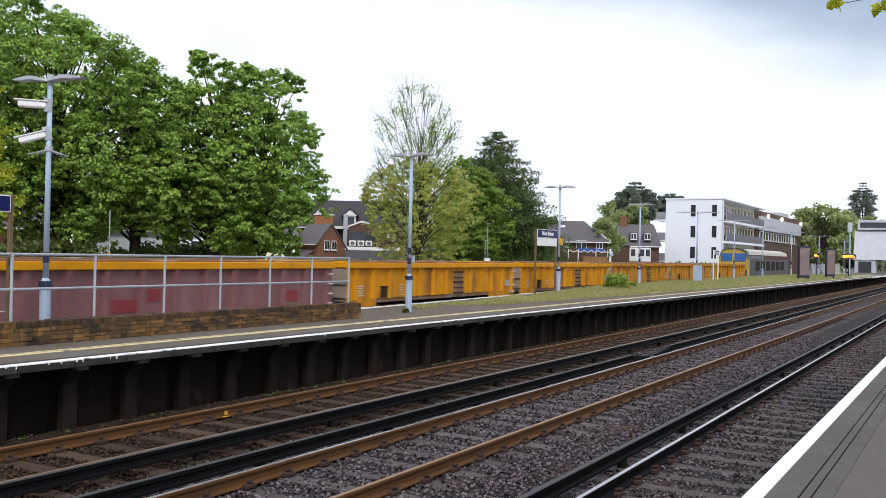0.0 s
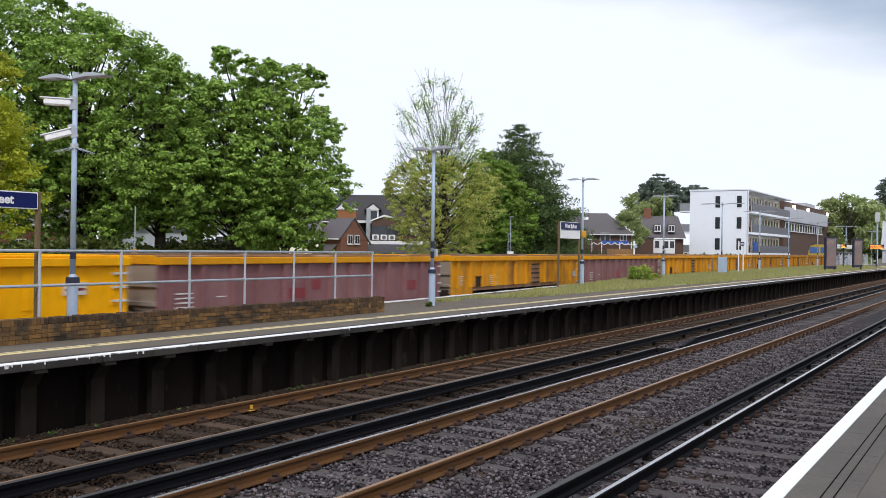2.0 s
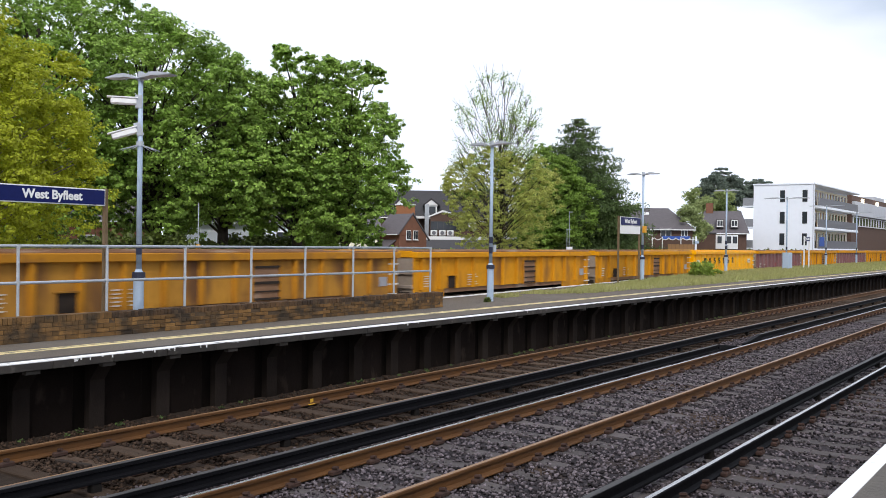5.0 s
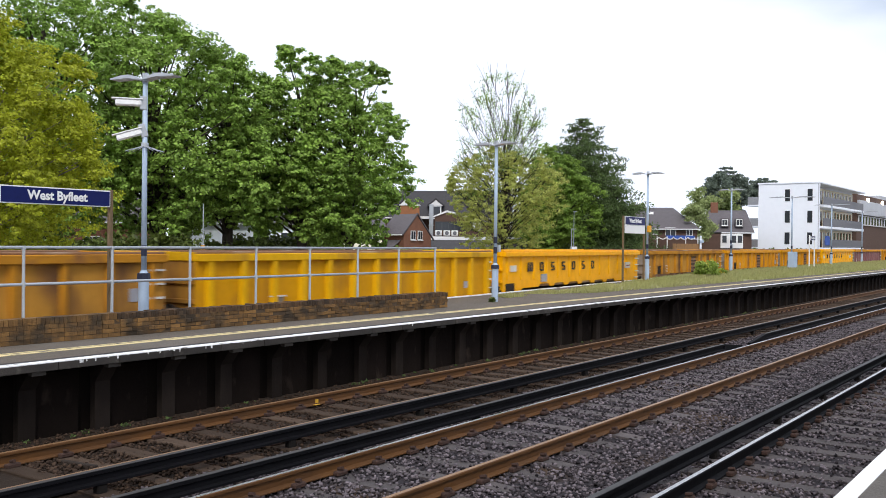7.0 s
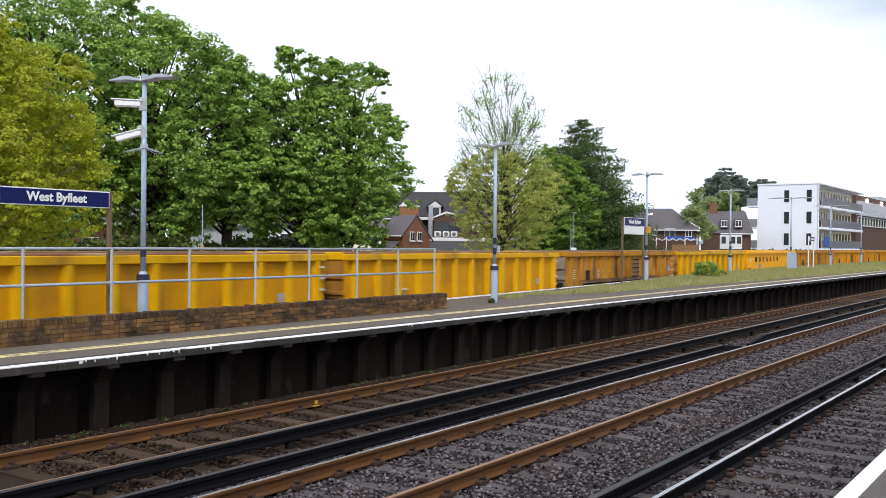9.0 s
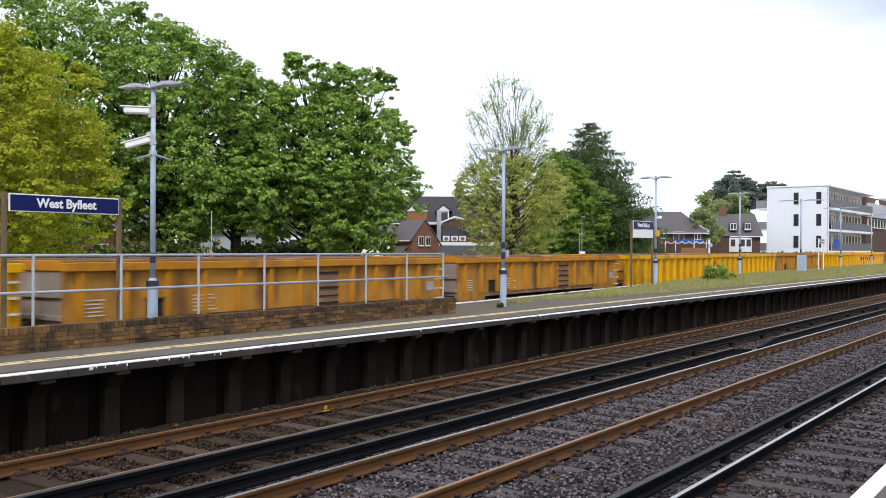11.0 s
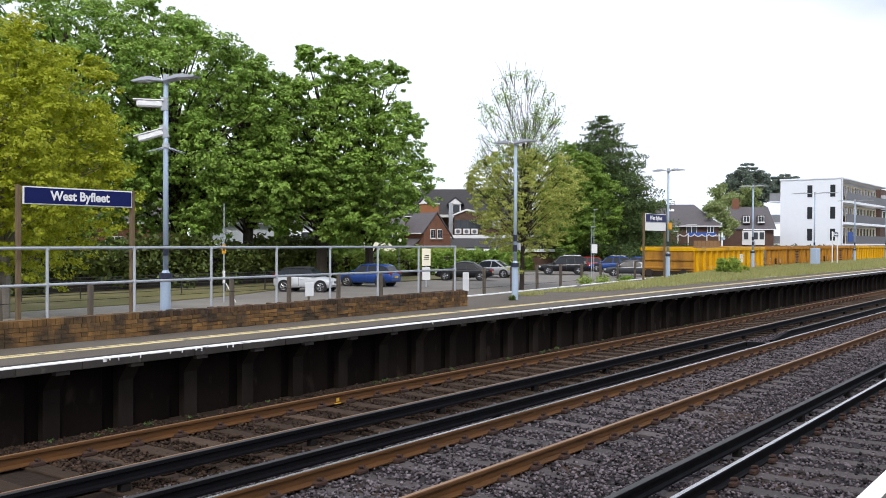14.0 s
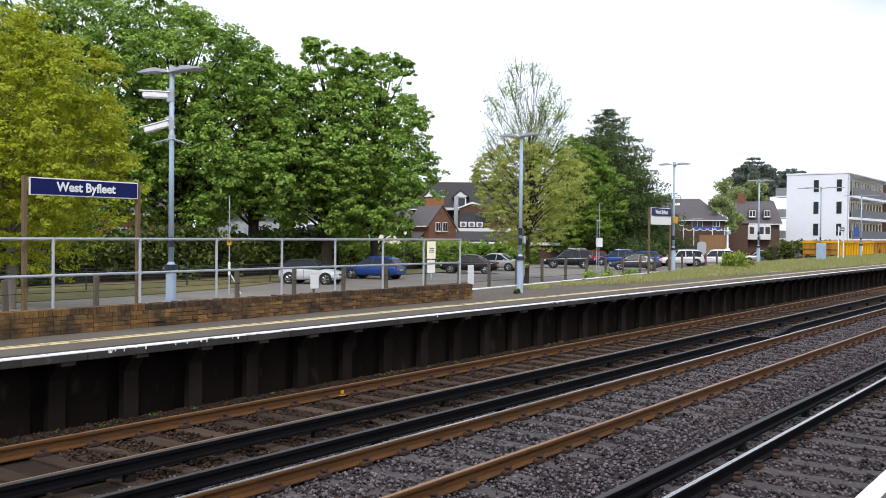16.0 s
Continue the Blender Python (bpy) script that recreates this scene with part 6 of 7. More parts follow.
part("parapet", Shape().box(-1.4, 1.35, -0.1, 4.1, 4.4, 4.58, 0.02), M["slate"], bb)

wb = thing("apartment_block", pose(122.7, 30.4, -0.45), "white rendered three-storey apartment block with flat roof and balconies", "apartment building")
part("wall", Shape().box(0, 27, 0.0, 5.9, 0, 10.75), M["render_white"], wb)
part("roof", Shape().box(-0.1, 27.4, -1.75, 6.0, 10.9, 11.1, 0.03), M["render_white"], wb)
part("parapet", Shape().box(0, 27, 0, 5.9, 10.75, 10.9), M["render_white"], wb)
part("end_wall", Shape().box(-0.02, 0.32, -1.66, 0.0, 2.4, 10.88), M["render_white"], wb)
for fl in range(4):
    z = 0.1 + 2.75 * fl
    if fl:
        for y in (-0.53, 2.23):
            win = part("window", Shape().box(-0.07, 0.06, y - 0.30, y + 0.30, z + 0.35, z + 1.85, 0.01), M["loco_dark"], wb, "tall dark window")
            part("pane", Shape().box(-0.09, -0.06, y - 0.24, y + 0.24, z + 0.43, z + 1.77), M["glass"], win)
        bal = part("balcony", Shape().box(0.5, 27, -1.66, 0.0, z - 0.36, z - 0.05, 0.02), M["render_white"], wb)
        part("railing_panel", Shape().box(2.6, 26.9, -1.6, -1.52, z - 0.05, z + 1.0), M["balcony_panel"], bal, "dark balcony panel")
        part("back_wall", Shape().box(0.1, 27, -0.04, 0.0, z, z + 2.3), M["cream"], bal, "cream recessed wall")
        for i in range(13):
            wn_ = part("window", Shape().box(1.5 + 1.95 * i, 2.05 + 1.95 * i, -0.09, -0.03, z + 0.5 * (i % 3 > 0), z + 2.0), M["glass"], bal)
            part("frame", Shape().box(2.05 + 1.95 * i, 2.45 + 1.95 * i, -0.1, -0.03, z, z + 2.05), M["timber_fence"], wn_)
        sb = part("side_balcony", Shape().box(-0.02, 2.4, 5.9, 7.3, z - 0.25, z - 0.05, 0.02), M["render_white"], wb)
        part("glass_front", Shape().box(-0.03, 0.03, 5.92, 7.28, z - 0.05, z + 0.95), M["car_silver"], sb, "grey glass balcony front")
    part("downpipe", Shape().box(-0.08, -0.02, -1.62, -1.52, z, z + 2.75), M["cladding"], wb)
part("banner", Shape().box(3.2, 5.6, -1.68, -1.61, 3.1, 4.3), M["blue_cloth"], wb, "blue and white banner on a balcony")

ob_ = thing("brown_block", pose(152, 30.2, -0.45), "brown brick flat-roofed block with a white upper band", "building")
part("wall", Shape().box(0, 46, 0, 12, 0, 11.0), M["dark_brick"], ob_)
part("upper_band", Shape().box(0.2, 38, -0.5, 0.0, 7.9, 10.1, 0.05), M["cladding"], ob_, "pale upper band")
for i in range(15):
    wn_ = part("window", Shape().box(0.8 + 2.3 * i, 2.5 + 2.3 * i, -0.2, -0.02, 6.3, 7.8, 0.02), M["white_paint"], ob_)
    part("pane", Shape().box(0.95 + 2.3 * i, 2.35 + 2.3 * i, -0.22, -0.19, 6.45, 7.65), M["glass"], wn_)
part("stair_head", Shape().box(0, 12, 3, 9, 11.0, 12.3, 0.05), M["dark_brick"], ob_)
part("roof_box", Shape().box(24, 33, 1, 4, 11.0, 11.9, 0.05), M["cladding"], ob_)
for x in (6, 18, 38):
    part("bulb", Shape().tube((x, -0.6, 10.3), (x, -0.25, 10.3), 0.35, n=12), M["bulb"], ob_, "lit round lamp")


# ---- trees, hedges and grass ----
def leaf_quads(points, size, up=1.1, aspect=0.62):
    n = len(points)
    nrm = RNG.normal(size=(n, 3)) * np.array([1, 1, 0.8]) + np.array([0, 0, up])
    nrm /= np.linalg.norm(nrm, axis=1, keepdims=True)
    a = np.cross(nrm, RNG.normal(size=(n, 3)))
    a /= np.linalg.norm(a, axis=1, keepdims=True)
    b = np.cross(nrm, a)
    s = (size * RNG.uniform(0.6, 1.35, n))[:, None]
    tip, side = a * s, b * s * aspect
    return np.stack([points - tip, points + side * 0.9 - tip * 0.15, points + tip, points - side * 0.9 - tip * 0.15], 1)


def clump_points(centres, radii, per, squash=0.75, shell=0.45):
    """Points in lumpy clumps, denser towards their skins."""
    out = []
    for c, r, k in zip(centres, radii, per):
        d = RNG.normal(size=(k, 3))
        d /= np.linalg.norm(d, axis=1, keepdims=True)
        rr = r * (shell + (1 - shell) * RNG.random(k) ** 0.6) * RNG.uniform(0.7, 1.3, k)
        out.append(c + d * rr[:, None] * np.array([1, 1, squash]))
    return np.concatenate(out)


def tree(name, x, y, height, crown_w, crown_low, label, leaves, bark, n_clumps=60, clump=0.2, count=20000, leaf=0.2, trunk=0.28, lean=(0, 0), top_bias=1.0, seed=1, squash=0.68, bare=0.0, taper=0.0, z=-0.45, up=0.55, limbs=0.5, shell=0.15):
    """Trunk, limbs to each clump and a crown of small leaves. crown_w: half width; taper: 0 round, 1 pointed."""
    r = random.Random(seed)
    t = thing(name, pose(x, y, z), label, "tree")
    mid = (crown_low + height) / 2
    half = (height - crown_low) / 2
    cents, rads = [], []
    tries = 0
    while len(cents) < n_clumps and tries < 5000:
        tries += 1
        u = Vector((r.uniform(-1, 1), r.uniform(-1, 1), r.uniform(-1, 1)))
        k = math.sqrt(u.x * u.x + u.y * u.y + (u.z ** 2 if u.z > 0 else u.z ** 4 * 0.8))
        if not 0.35 < k < 1:
            continue
        w = crown_w * (1 - taper * (u.z + 1) / 2)
        p = Vector((u.x * w, u.y * w, mid + u.z * half))
        rad = clump * crown_w * r.uniform(0.7, 1.35) * (1 - 0.5 * taper * (u.z + 1) / 2)
        if p.z + rad > height:
            p.z = height - rad * r.uniform(0.6, 1.0)
        cents.append(p)
        rads.append(rad)
    wood = Shape()
    top = Vector((lean[0], lean[1], crown_low + 0.62 * (height - crown_low)))
    stem = [Vector((0, 0, -0.1)), Vector((0.05, -0.03, crown_low * 0.55)) + top * 0.02, top * 0.45 + Vector((r.uniform(-0.2, 0.2), r.uniform(-0.2, 0.2), 0)), top * 0.75 + Vector((r.uniform(-0.3, 0.3), r.uniform(-0.3, 0.3), 0)), top]
    trunk_s = Shape().bent(stem, [trunk * 1.25, trunk, trunk * 0.75, trunk * 0.5, trunk * 0.2], 9)
    part("trunk", trunk_s, M[bark], t)
    for p in cents:
        if r.random() > (limbs if not bare else 0.65):
            continue
        want = max(crown_low * 0.7, min(top.z * 0.97, p.z * 0.72 - 0.25 * math.hypot(p.x, p.y)))
        i_ = next((i for i in range(len(stem) - 1) if stem[i + 1].z >= want), len(stem) - 2)
        base = stem[i_].lerp(stem[i_ + 1], (want - stem[i_].z) / max(0.01, stem[i_ + 1].z - stem[i_].z))
        q = base.lerp(p, 0.55) + Vector((r.uniform(-0.3, 0.3), r.uniform(-0.3, 0.3), 0.15 * crown_w * r.random()))
        wood.bent([base, q, p], [trunk * 0.24, trunk * 0.11, 0.015], 5)
        if bare:
            for _ in range(3):
                e = p + Vector((r.uniform(-1, 1), r.uniform(-1, 1), r.uniform(0.2, 1.6))) * rads[0] * 0.85
                wood.bent([q.lerp(p, 0.6), p.lerp(e, 0.5), e], [0.014, 0.009, 0.005], 4)
    tagged(part("branchwork", wood, M[bark], t), kind="stuff")
    total = sum(a ** 2 for a in rads)
    pts = clump_points([np.array(p) for p in cents], rads, [max(8, int(count * a * a / total)) for a in rads], squash, shell)
    part("crown", quads_mesh("crown", leaf_quads(pts, leaf, up), M[leaves]), None, t, "crown of many small leaves")
    return t


def spreading_tree(name, x, y, height, crown_w, crown_low, label, leaves, bark, boughs=46, bough=0.30, tufts=26, per=34, leaf=0.115, trunk=0.4, seed=1, z=-0.45, fill=7000, droop=0.35, open_top=0.0, waist=0.42, ragged=0.3):
    """A broad crown: boughs on its skin, each a dome of leaf tufts that lean outwards and droop at the rim, over a dense shaded inside."""
    r = random.Random(seed)
    g_ = np.random.default_rng(seed + 100)
    t = thing(name, pose(x, y, z), label, "tree")
    mid, half = crown_low + waist * (height - crown_low), (1 - waist) * (height - crown_low)
    cents, rads = [], []
    golden = math.pi * (3 - math.sqrt(5))
    for i in range(boughs):
        f = 1 - 2 * (i + 0.5) / boughs
        ring = math.sqrt(max(0.0, 1 - f * f))
        a = golden * i + r.uniform(-0.3, 0.3)
        k = r.uniform(0.62, 0.90)
        rad = bough * crown_w * r.uniform(0.7, 1.25)
        if r.random() < ragged:      # a smaller spray that stands out of the crown
            k, rad = r.uniform(0.86, 1.0), rad * r.uniform(0.55, 0.75)
        zz = mid + f * k * (half if f > 0 else mid - crown_low)
        zz = min(zz, height - rad * 0.75)
        cents.append(Vector((ring * k * crown_w * math.cos(a), ring * k * crown_w * math.sin(a), max(zz, crown_low + rad * 0.3))))
        rads.append(rad)
    top = Vector((r.uniform(-0.4, 0.4), r.uniform(-0.4, 0.4), crown_low + 0.66 * (height - crown_low)))
    stem = [Vector((0, 0, -0.1)), Vector((0.05, -0.04, crown_low * 0.7)), top * 0.5 + Vector((r.uniform(-0.3, 0.3), 0, 0)), top * 0.78, top]
    part("trunk", Shape().bent(stem, [trunk * 1.3, trunk, trunk * 0.78, trunk * 0.45, trunk * 0.15], 9), M[bark], t)
    wood = Shape()
    for p in cents:
        want = max(crown_low * 0.8, min(top.z * 0.95, p.z * 0.7 - 0.2 * math.hypot(p.x, p.y)))
        i_ = next((i for i in range(4) if stem[i + 1].z >= want), 3)
        base = stem[i_].lerp(stem[i_ + 1], (want - stem[i_].z) / max(0.01, stem[i_ + 1].z - stem[i_].z))
        q = base.lerp(p, 0.5) + Vector((r.uniform(-0.3, 0.3), r.uniform(-0.3, 0.3), 0.06 * crown_w))
        wood.bent([base, q, p], [trunk * 0.30, trunk * 0.16, 0.02], 5)
    tagged(part("branchwork", wood, M[bark], t), kind="stuff")
    pts, nrm = [], []
    axis = np.array((0, 0, mid))
    for p, rad in zip(cents, rads):
        c_ = np.array(p)
        out = (c_ - axis) / max(0.1, np.linalg.norm(c_ - axis))
        d = g_.normal(size=(tufts, 3)) + 0.75 * out + np.array((0, 0, 0.45))
        d /= np.linalg.norm(d, axis=1, keepdims=True)
        tc = c_ + d * rad * g_.uniform(0.35, 1.30, (tufts, 1)) * np.array((1.15, 1.15, 0.85))
        tc[:, 2] -= droop * rad * np.maximum(0.0, 1 - d[:, 2]) ** 2 * 0.5
        tr = rad * g_.uniform(0.20, 0.42, tufts)
        for c2, r2, d2 in zip(tc, tr, d):
            e = g_.normal(size=(per, 3)) + 0.4 * d2
            e /= np.linalg.norm(e, axis=1, keepdims=True)
            pts.append(c2 + e * r2 * (g_.random((per, 1)) ** 0.45) * np.array((1.2, 1.2, 0.62)))
            nrm.append(0.55 * e + 0.35 * d2 + np.array((0, 0, 0.55)) + 0.45 * g_.normal(size=(per, 3)))
    if fill:
        e = g_.normal(size=(fill, 3))
        e /= np.linalg.norm(e, axis=1, keepdims=True)
        e *= g_.random((fill, 1)) ** 0.4 * 0.74
        low_h = mid - crown_low
        inside = np.stack([e[:, 0] * crown_w, e[:, 1] * crown_w, mid + np.where(e[:, 2] > 0, e[:, 2] * half * (1 - open_top), e[:, 2] * low_h)], 1)
        pts.append(inside)
        nrm.append(g_.normal(size=(fill, 3)) + np.array((0, 0, 0.3)))
    pts, nrm = np.concatenate(pts), np.concatenate(nrm)
    n = len(pts)
    nrm /= np.linalg.norm(nrm, axis=1, keepdims=True)
    a = np.cross(nrm, g_.normal(size=(n, 3)))
    a /= np.linalg.norm(a, axis=1, keepdims=True)
    b = np.cross(nrm, a)
    s_ = (leaf * g_.uniform(0.6, 1.35, n))[:, None]
    if fill:
        s_[-fill:] *= 1.7
    tip, side = a * s_, b * s_ * 0.7
    part("crown", quads_mesh("crown", np.stack([pts - tip, pts + side - tip * 0.1, pts + tip, pts - side - tip * 0.1], 1), M[leaves]), None, t, "crown of many small leaves")
    return t


MAPLE = "large maple in full dark green leaf beyond the car park"
spreading_tree("maple_tree", 25.0, 55.5, 21.0, 7.4, 3.0, MAPLE, "leaf_maple", "bark", 60, 0.25, 24, 32, 0.13, 0.42, seed=12, fill=3500, open_top=0.2)
spreading_tree("maple_tree", 32.4, 52.4, 20.4, 6.6, 2.6, MAPLE, "leaf_maple", "bark", 74, 0.22, 24, 34, 0.11, 0.42, seed=2, fill=3500, open_top=0.2)
spreading_tree("maple_tree", 38.4, 49.6, 18.3, 6.2, 3.4, MAPLE, "leaf_maple", "bark", 84, 0.21, 28, 34, 0.105, 0.42, seed=3, fill=1800)
spreading_tree("maple_tree", 42.6, 47.7, 15.6, 4.7, 4.0, MAPLE, "leaf_maple", "bark", 64, 0.235, 27, 34, 0.105, 0.36, seed=13, fill=2000)
spreading_tree("maple_tree", 46.9, 45.0, 16.4, 4.4, 3.4, MAPLE, "leaf_maple", "bark", 70, 0.23, 27, 34, 0.105, 0.36, seed=4, fill=1800)
spreading_tree("maple_tree", 49.6, 43.0, 15.8, 4.0, 2.2, "maple at the end of the row in dark green leaf", "leaf_maple", "bark", 66, 0.24, 27, 34, 0.105, 0.3, seed=5, fill=1500)
spreading_tree("birch_tree", 18.0, 33.3, 11.0, 4.1, 3.0, "pale-barked tree with light yellow-green drooping leaves", "leaf_light", "pale_bark", 84, 0.21, 26, 44, 0.062, 0.17, seed=6, droop=1.3, fill=5000)
spreading_tree("birch_tree", 11.5, 34.0, 11.5, 3.8, 2.8, "pale-barked tree with light yellow-green drooping leaves", "leaf_light", "pale_bark", 40, 0.27, 24, 24, 0.1, 0.2, seed=16, droop=1.3, fill=3000)
spreading_tree("willow_tree", 48.4, 29.7, 8.7, 3.3, 2.5, "multi-stemmed tree with fine olive leaves beside the car park", "leaf_willow", "bark", 70, 0.21, 20, 44, 0.046, 0.12, seed=7, droop=0.9, fill=1800, waist=0.6, ragged=0.4)
tree("slender_poplar", 48.75, 29.95, 13.5, 3.2, 4.6, "thin half-bare tree with fine upright twigs and few leaves", "leaf_maple", "bark", 190, 0.17, 10000, 0.055, 0.085, seed=8, bare=1.0, taper=0.2, shell=0.1)
spreading_tree("broadleaf_tree", 86.4, 46.2, 13.2, 4.4, 0.8, "rounded tree in mid-green leaf", "leaf_mid", "bark", 70, 0.24, 24, 32, 0.12, 0.25, seed=9, fill=4000)


def conifer(x, y, height, width, label, leaves="leaf_dark", tiers=26, count=20000, seed=1, gap=0.0, flat=False, low=0.06):
    r = random.Random(seed)
    t = thing("conifer_tree", pose(x, y, -0.45), label, "tree")
    part("trunk", Shape().tube((0, 0, -0.1), (0, 0, height * 0.98), 0.3, 0.03, n=8), M["bark"], t)
    limbs = Shape()
    cents, rads = [], []
    for i in range(tiers):
        f = i / (tiers - 1)
        z = height * (low + (0.99 - low) * f)
        w0 = width * ((1 - f) ** 0.7 + 0.05)
        w = w0
        if flat:
            w = width * (0.55 + 0.45 * math.sin(math.pi * min(1, f * 1.05))) * (0.55 if f > 0.85 else 1) * r.uniform(0.7, 1.1)
        n = 9 if not flat else 6
        for j in range(n):
            a = 2 * math.pi * (j + r.random()) / n
            zz = z
            if not flat:
                w, zz = w0 * r.uniform(0.5, 1.2), min(height * 0.97, z + r.uniform(-0.9, 0.9) * height / tiers)
            e = Vector((w * math.cos(a), w * math.sin(a), zz + (r.uniform(-0.22, 0.12) * w if not flat else 0.05 * w)))
            limbs.tube((0, 0, zz), e, 0.05, 0.012, n=4)
            for k in (0.45, 0.75, 1.0) if not flat else (0.6, 0.85, 1.0):
                cents.append(np.array(Vector((0, 0, zz)).lerp(e, k)))
                rads.append(max(0.15, (0.34 if flat else 0.26) * w * (0.8 if k < 1 else 0.55)))
    tagged(part("branchwork", limbs, M["bark"], t), kind="stuff")
    total = sum(a ** 2 for a in rads)
    pts = clump_points(cents, rads, [max(4, int(count * a * a / total)) for a in rads], 0.62 if not flat else 0.55)
    part("crown", quads_mesh("crown", leaf_quads(pts, 0.16 if not flat else 0.18, 0.3, aspect=0.4), M[leaves]), None, t, "crown of dark needles")
    return t


conifer(93.2, 46.9, 17.2, 8.2, "tall dense dark green conifer", count=105000, seed=3, tiers=40)
conifer(95.2, 43.9, 9.4, 4.6, "lower dark green conifer beside a taller one", count=24000, seed=5)
conifer(142.0, 46.9, 14.9, 3.6, "cedar with flat dark tiers behind the houses", "leaf_cedar", 13, 34000, seed=4, flat=True, low=0.5)
conifer(151.0, 44.0, 13.7, 2.7, "cedar top showing over the white block", "leaf_cedar", 7, 12000, seed=6, flat=True, low=0.76)
conifer(226.0, 22.5, 21.0, 2.9, "tall open pine in the distance", "leaf_cedar", 20, 16000, seed=7, flat=True, low=0.45)
tree("distant_tree", 133.0, 45.9, 12.0, 4.4, 2.0, "yellowish green tree behind the houses", "leaf_far", "bark", 55, 0.24, 16000, 0.2, 0.3, seed=21, limbs=0.2)
tree("distant_tree", 105.5, 38.6, 7.6, 2.2, 3.2, "small yellow-green tree between two houses", "leaf_far", "bark", 40, 0.26, 9000, 0.12, 0.12, seed=22, limbs=0.2)
tree("distant_tree", 120.0, 51.5, 8.6, 4.0, 2.0, "green tree behind the brick house", "leaf_far", "bark", 35, 0.26, 6000, 0.26, 0.25, seed=23)
for k, (x, y, h, w) in enumerate(((198, 27.0, 16.0, 6.5), (206, 23.0, 14.0, 5.5), (232, 20.0, 13.5, 5.5), (245, 14.0, 12.0, 6.0), (262, 8.0, 12.0, 6.0), (215, 30.0, 12.0, 6.0))):
    tree("distant_tree", x, y, h, w, 1.0, "broad green tree in the distance beyond the station", "leaf_far", "bark", 50, 0.25, 9000, 0.38, 0.4, seed=30 + k)

for k in range(12):      # a belt of trees closes the view behind the maples
    a = radians(24 + 2.35 * k)
    d = 104 + 9 * (k % 3)
    tree("distant_tree", d * math.sin(a), d * math.cos(a), 7.5 + 1.6 * (k % 4), 4.4, 0.3, "green tree in the belt behind the houses", "leaf_mid", "bark", 34, 0.3, 5200, 0.3, 0.25, seed=50 + k)


def hedge(name, x0, y0, x1, y1, height, depth, label, leaves, count, size):
    h = thing(name, pose(x0, y0, -0.45, 0, 0, math.degrees(math.atan2(y1 - y0, x1 - x0))), label, "hedge")
    length = math.hypot(x1 - x0, y1 - y0)
    n = int(length / 0.8)
    cents = [np.array((length * (i + RNG.random()) / n, RNG.uniform(0, depth), height * RNG.uniform(0.15, 0.85))) for i in range(n) for _ in range(5)]
    rads = [height * RNG.uniform(0.16, 0.30) for _ in cents]
    core = Shape().box(0, length, depth * 0.35, depth * 0.65, 0, height * 0.7)
    part("stem_core", core, M["bark"], h, "dark inner stem wood")
    pts = clump_points(cents, rads, [count // len(cents)] * len(cents), 0.9, 0.3)
    pts[:, 2] = np.abs(pts[:, 2])
    part("leaves", quads_mesh("leaves", leaf_quads(pts, size), M[leaves]), None, h)
    return h


hedge("hedge", 2, 44.0, 50, 46.5, 3.3, 2.2, "tall dark green ivy hedge behind the car park", "leaf_hedge", 60000, 0.16)
hedge("hedge", 50, 46.0, 70, 49.0, 2.4, 2.0, "bright green hedge behind the parked cars", "leaf_bush", 20000, 0.16)
hedge("hedge", 62, 47.0, 98, 52.0, 2.2, 2.0, "green hedge behind the parked cars", "leaf_mid", 20000, 0.17)
hedge("hedge", 104, 31.2, 122, 29.4, 2.6, 1.8, "green hedge before the white block", "leaf_hedge", 12000, 0.17)
hedge("hedge", 112, 43.0, 124, 38.0, 2.8, 2.0, "green hedge beside the houses", "leaf_hedge", 6000, 0.2)


def bush(x, y, z, r, label, leaves, count, blossom=0):
    b = thing("shrub", pose(x, y, z), label, "shrub", "shrubs")
    cents = [np.array((RNG.uniform(-0.7, 0.7) * r, RNG.uniform(-0.6, 0.6) * r, RNG.uniform(0.15, 1.05) * r)) for _ in range(14)]
    pts = clump_points(cents, [0.38 * r] * 14, [count // 14] * 14, 0.8, 0.3)
    pts[:, 2] = np.abs(pts[:, 2])
    s = Shape()
    for c in cents:
        s.tube((0, 0, -0.05), tuple(c), 0.02, 0.008, n=4)
    tagged(part("twig_work", s, M["bark"], b), kind="stuff")
    part("leaves", quads_mesh("leaves", leaf_quads(pts, 0.07), M[leaves]), None, b)
    if blossom:
        p = pts[RNG.integers(0, len(pts), blossom)] * 1.04 + np.array([0.35 * r, -0.2 * r, 0.05])
        part("blossom", quads_mesh("blossom", leaf_quads(p, 0.05), M["blossom"]), None, b, "yellow flowers")
    return b


bush(43.6, 15.35, 0.95, 0.62, "green broom bush with some yellow flowers on the platform", "leaf_bush", 5200, 260)
bush(46.5, 15.6, 0.95, 0.3, "low green weeds on the platform", "leaf_bush", 1500)
bush(21.5, 13.5, 0.88, 0.09, "small weed at the foot of a lamp post", "leaf_hedge", 120)
bush(40.5, 20.6, -0.4, 1.0, "green weeds by the timber fence", "leaf_bush", 1500)
bush(44.8, 20.9, -0.4, 0.9, "green weeds by the timber fence", "leaf_mid", 1500)

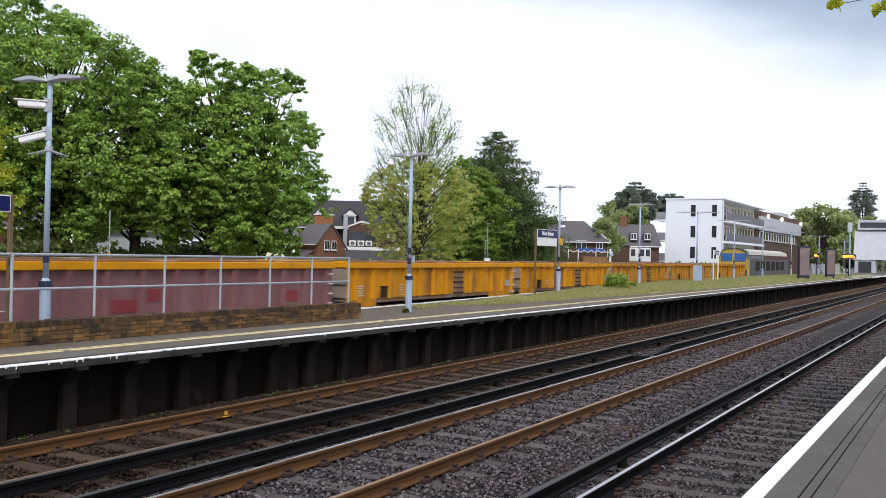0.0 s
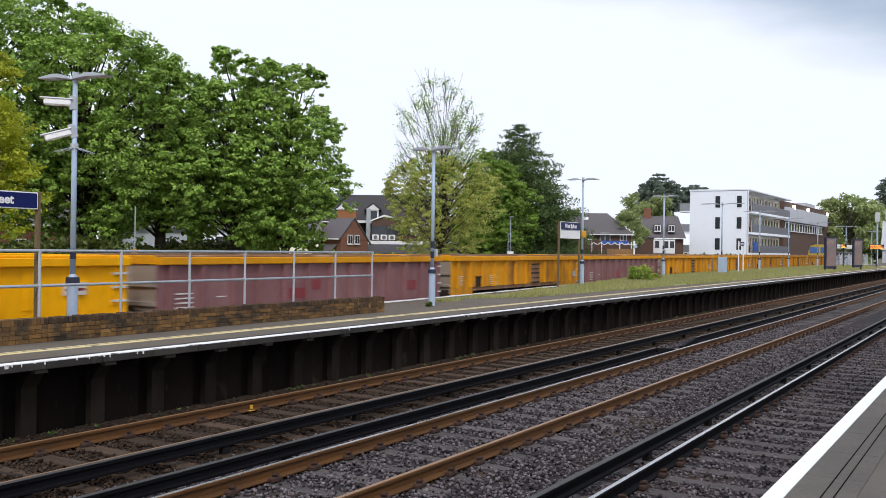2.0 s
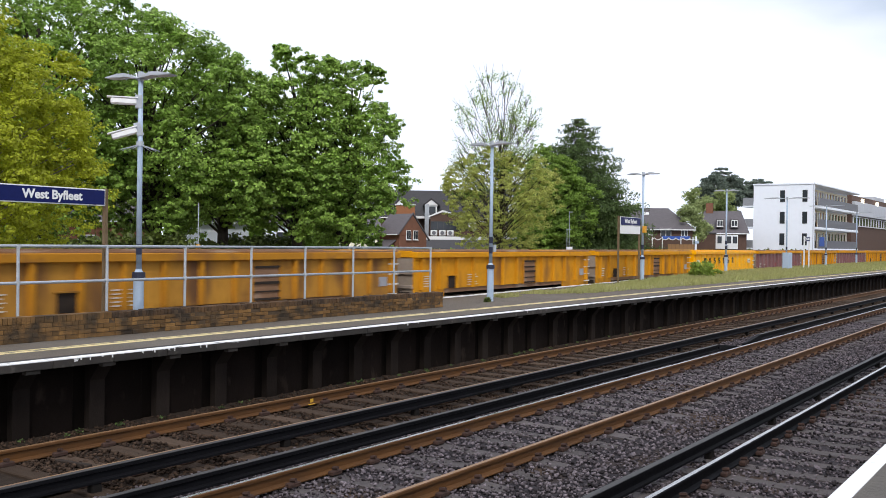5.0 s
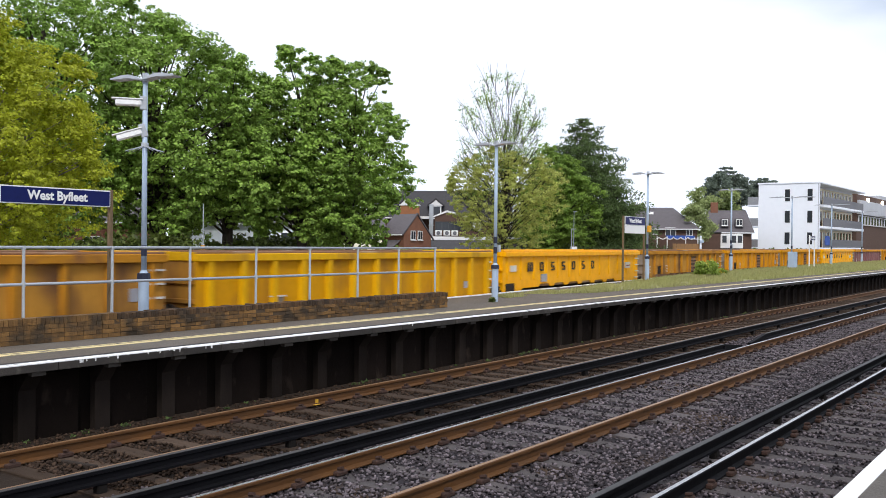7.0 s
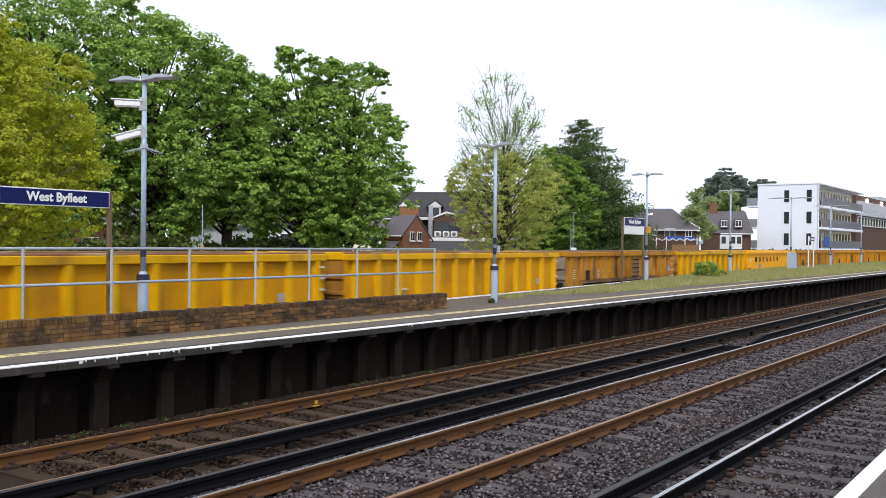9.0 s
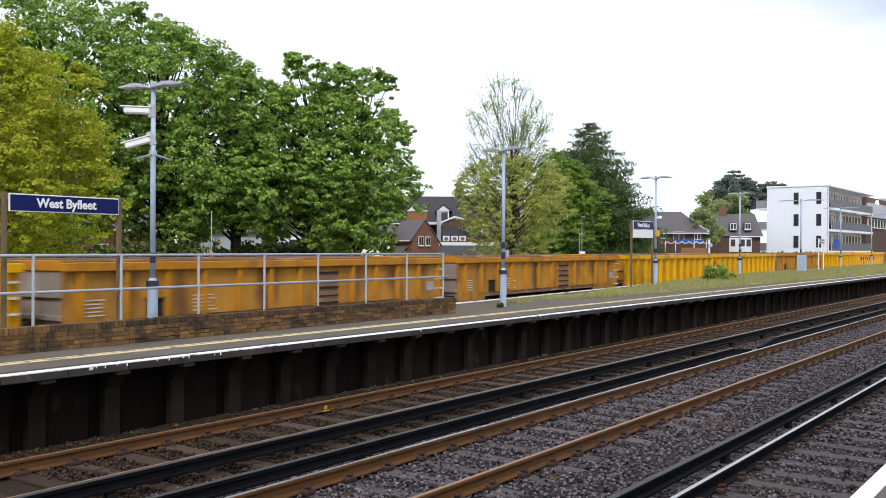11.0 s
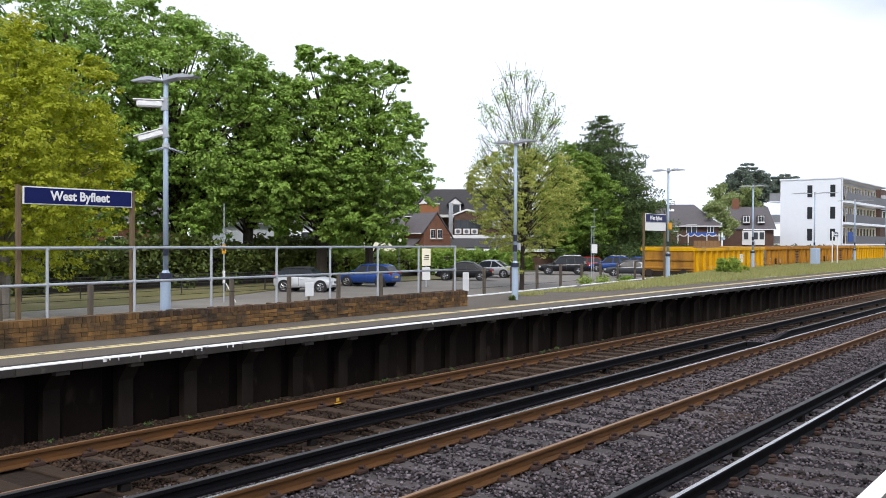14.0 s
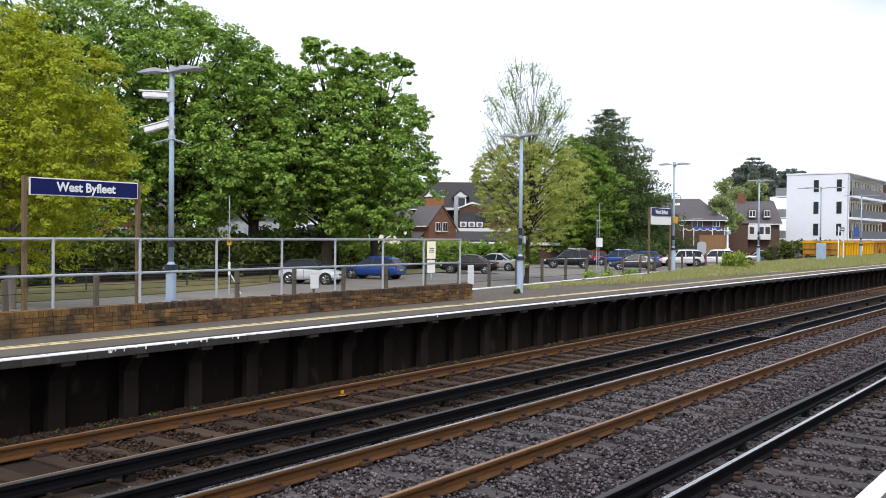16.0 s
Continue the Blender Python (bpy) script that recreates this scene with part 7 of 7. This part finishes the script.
# rough grass on the back half of the island platform
n = 60000
gx = 23.5 + 95 * RNG.random(n) ** 1.5
front = np.interp(gx, [23.5, 30, 45, 70, 120], [13.9, 13.4, 13.0, 12.7, 12.6])
gy_hi = Y0T + KT * gx + np.array([line_bend(a) for a in gx]) - np.interp(gx, [23, 36, 44], [1.0, 0.9, 0.35])
gy = front + (gy_hi - front) * (1 - RNG.random(n) ** 1.25)
ok = np.array([noise.noise(Vector((a * 0.5, b * 0.9, 3.1))) for a, b in zip(gx, gy)]) + 0.42 * np.minimum(1, (gx - 22) / 14) > RNG.uniform(-0.1, 0.3, n)
gx, gy = gx[ok], gy[ok]
n = len(gx)
gz = np.array([z_island(a, b) for a, b in zip(gx, gy)])
hgt = RNG.uniform(0.03, 0.17, n) * np.interp(gx, [23, 32, 60], [0.6, 0.9, 1.35])
wid = 0.012 + 0.00035 * gx
ang = RNG.uniform(0, 2 * np.pi, n)
dx, dy = np.cos(ang) * wid, np.sin(ang) * wid
bend = RNG.normal(size=(n, 2)) * 0.35 * hgt[:, None]
base = np.stack([gx, gy, gz - 0.01], 1)
quad = np.stack([base + np.stack([-dx, -dy, 0 * dx], 1), base + np.stack([dx, dy, 0 * dx], 1),
                 base + np.stack([bend[:, 0] + dx * 0.3, bend[:, 1] + dy * 0.3, hgt], 1), base + np.stack([bend[:, 0] - dx * 0.3, bend[:, 1] - dy * 0.3, hgt], 1)], 1)
tagged(new("grass", quads_mesh("grass", quad, M["grass"])), "rough yellow-green grass growing over the platform", "grass", kind="stuff")
turf = Shape()
vs, fs = [], []
XS = [26 + 2.5 * i for i in range(50)]
for x in XS:
    f0, f1 = float(np.interp(x, [23.5, 30, 45, 70, 120], [14.6, 13.7, 13.1, 12.8, 12.7])), rear(x) - float(np.interp(x, [23, 36, 44], [0.9, 0.75, 0.2]))
    vs += [(x, f0, z_island(x, f0) - 0.01), (x, f0 + 0.25, z_island(x, f0 + 0.25) + 0.02), (x, f1, z_island(x, f1) + 0.02)]
for i in range(len(XS) - 1):
    fs += [(3 * i + j, 3 * i + 3 + j, 3 * i + 4 + j, 3 * i + 1 + j) for j in (0, 1)]
turf.add(vs, fs)
structure("platform_turf", turf, M["turf"], "patchy turf over the back of the island platform")

# small weeds and litter along the foot of the island wall
wc = np.stack([RNG.uniform(5, 42, 50), RNG.uniform(11.2, 11.39, 50), np.full(50, -0.17)], 1)
wp = clump_points(list(wc), list(RNG.uniform(0.03, 0.08, 50)), [22] * 50, 0.8, 0.2)
wp[:, 2] = -0.18 + np.abs(wp[:, 2] + 0.18)
tagged(new("weeds", quads_mesh("weeds", leaf_quads(wp, 0.026), M["leaf_dark"])), "small dark weeds along the foot of the platform wall", "weeds", kind="stuff")

# a tree behind the near platform reaches over the edge with one leafy twig
nt = thing("plane_tree", pose(13.6, -2.6, Z_NEAR), "tree beside the near platform with a drooping leafy twig", "tree")
part("trunk", Shape().bent([(0, 0, -0.1), (0.1, 0, 2.2), (0.0, 0.3, 4.4), (-0.2, 0.5, 6.0)], [0.2, 0.16, 0.12, 0.05], 10), M["bark"], nt)
part("bough", Shape().bent([(0.0, 0.2, 3.9), (0.2, 1.6, 5.4), (0.0, 3.0, 5.22), (-0.25, 3.75, 4.90)], [0.07, 0.04, 0.015, 0.006], 6).bent([(0.0, 3.0, 5.22), (0.1, 3.6, 5.14), (-0.1, 4.3, 5.02)], [0.012, 0.008, 0.004], 5), M["bark"], nt)
tw = [np.array((-0.25, 3.75, 4.88)), np.array((-0.1, 4.3, 5.02)), np.array((0.1, 3.3, 5.18))]
pts = clump_points(tw, [0.13, 0.12, 0.2], [16, 14, 30], 0.7, 0.2)
cr = clump_points([np.array((RNG.uniform(-1.6, 1.6), RNG.uniform(-1.8, 0.9), RNG.uniform(5.6, 7.5))) for _ in range(26)], [0.7] * 26, [200] * 26, 0.7)
part("crown", quads_mesh("crown", leaf_quads(np.concatenate([pts, cr]), 0.075, aspect=0.8), M["leaf_light"]), None, nt)

motions()
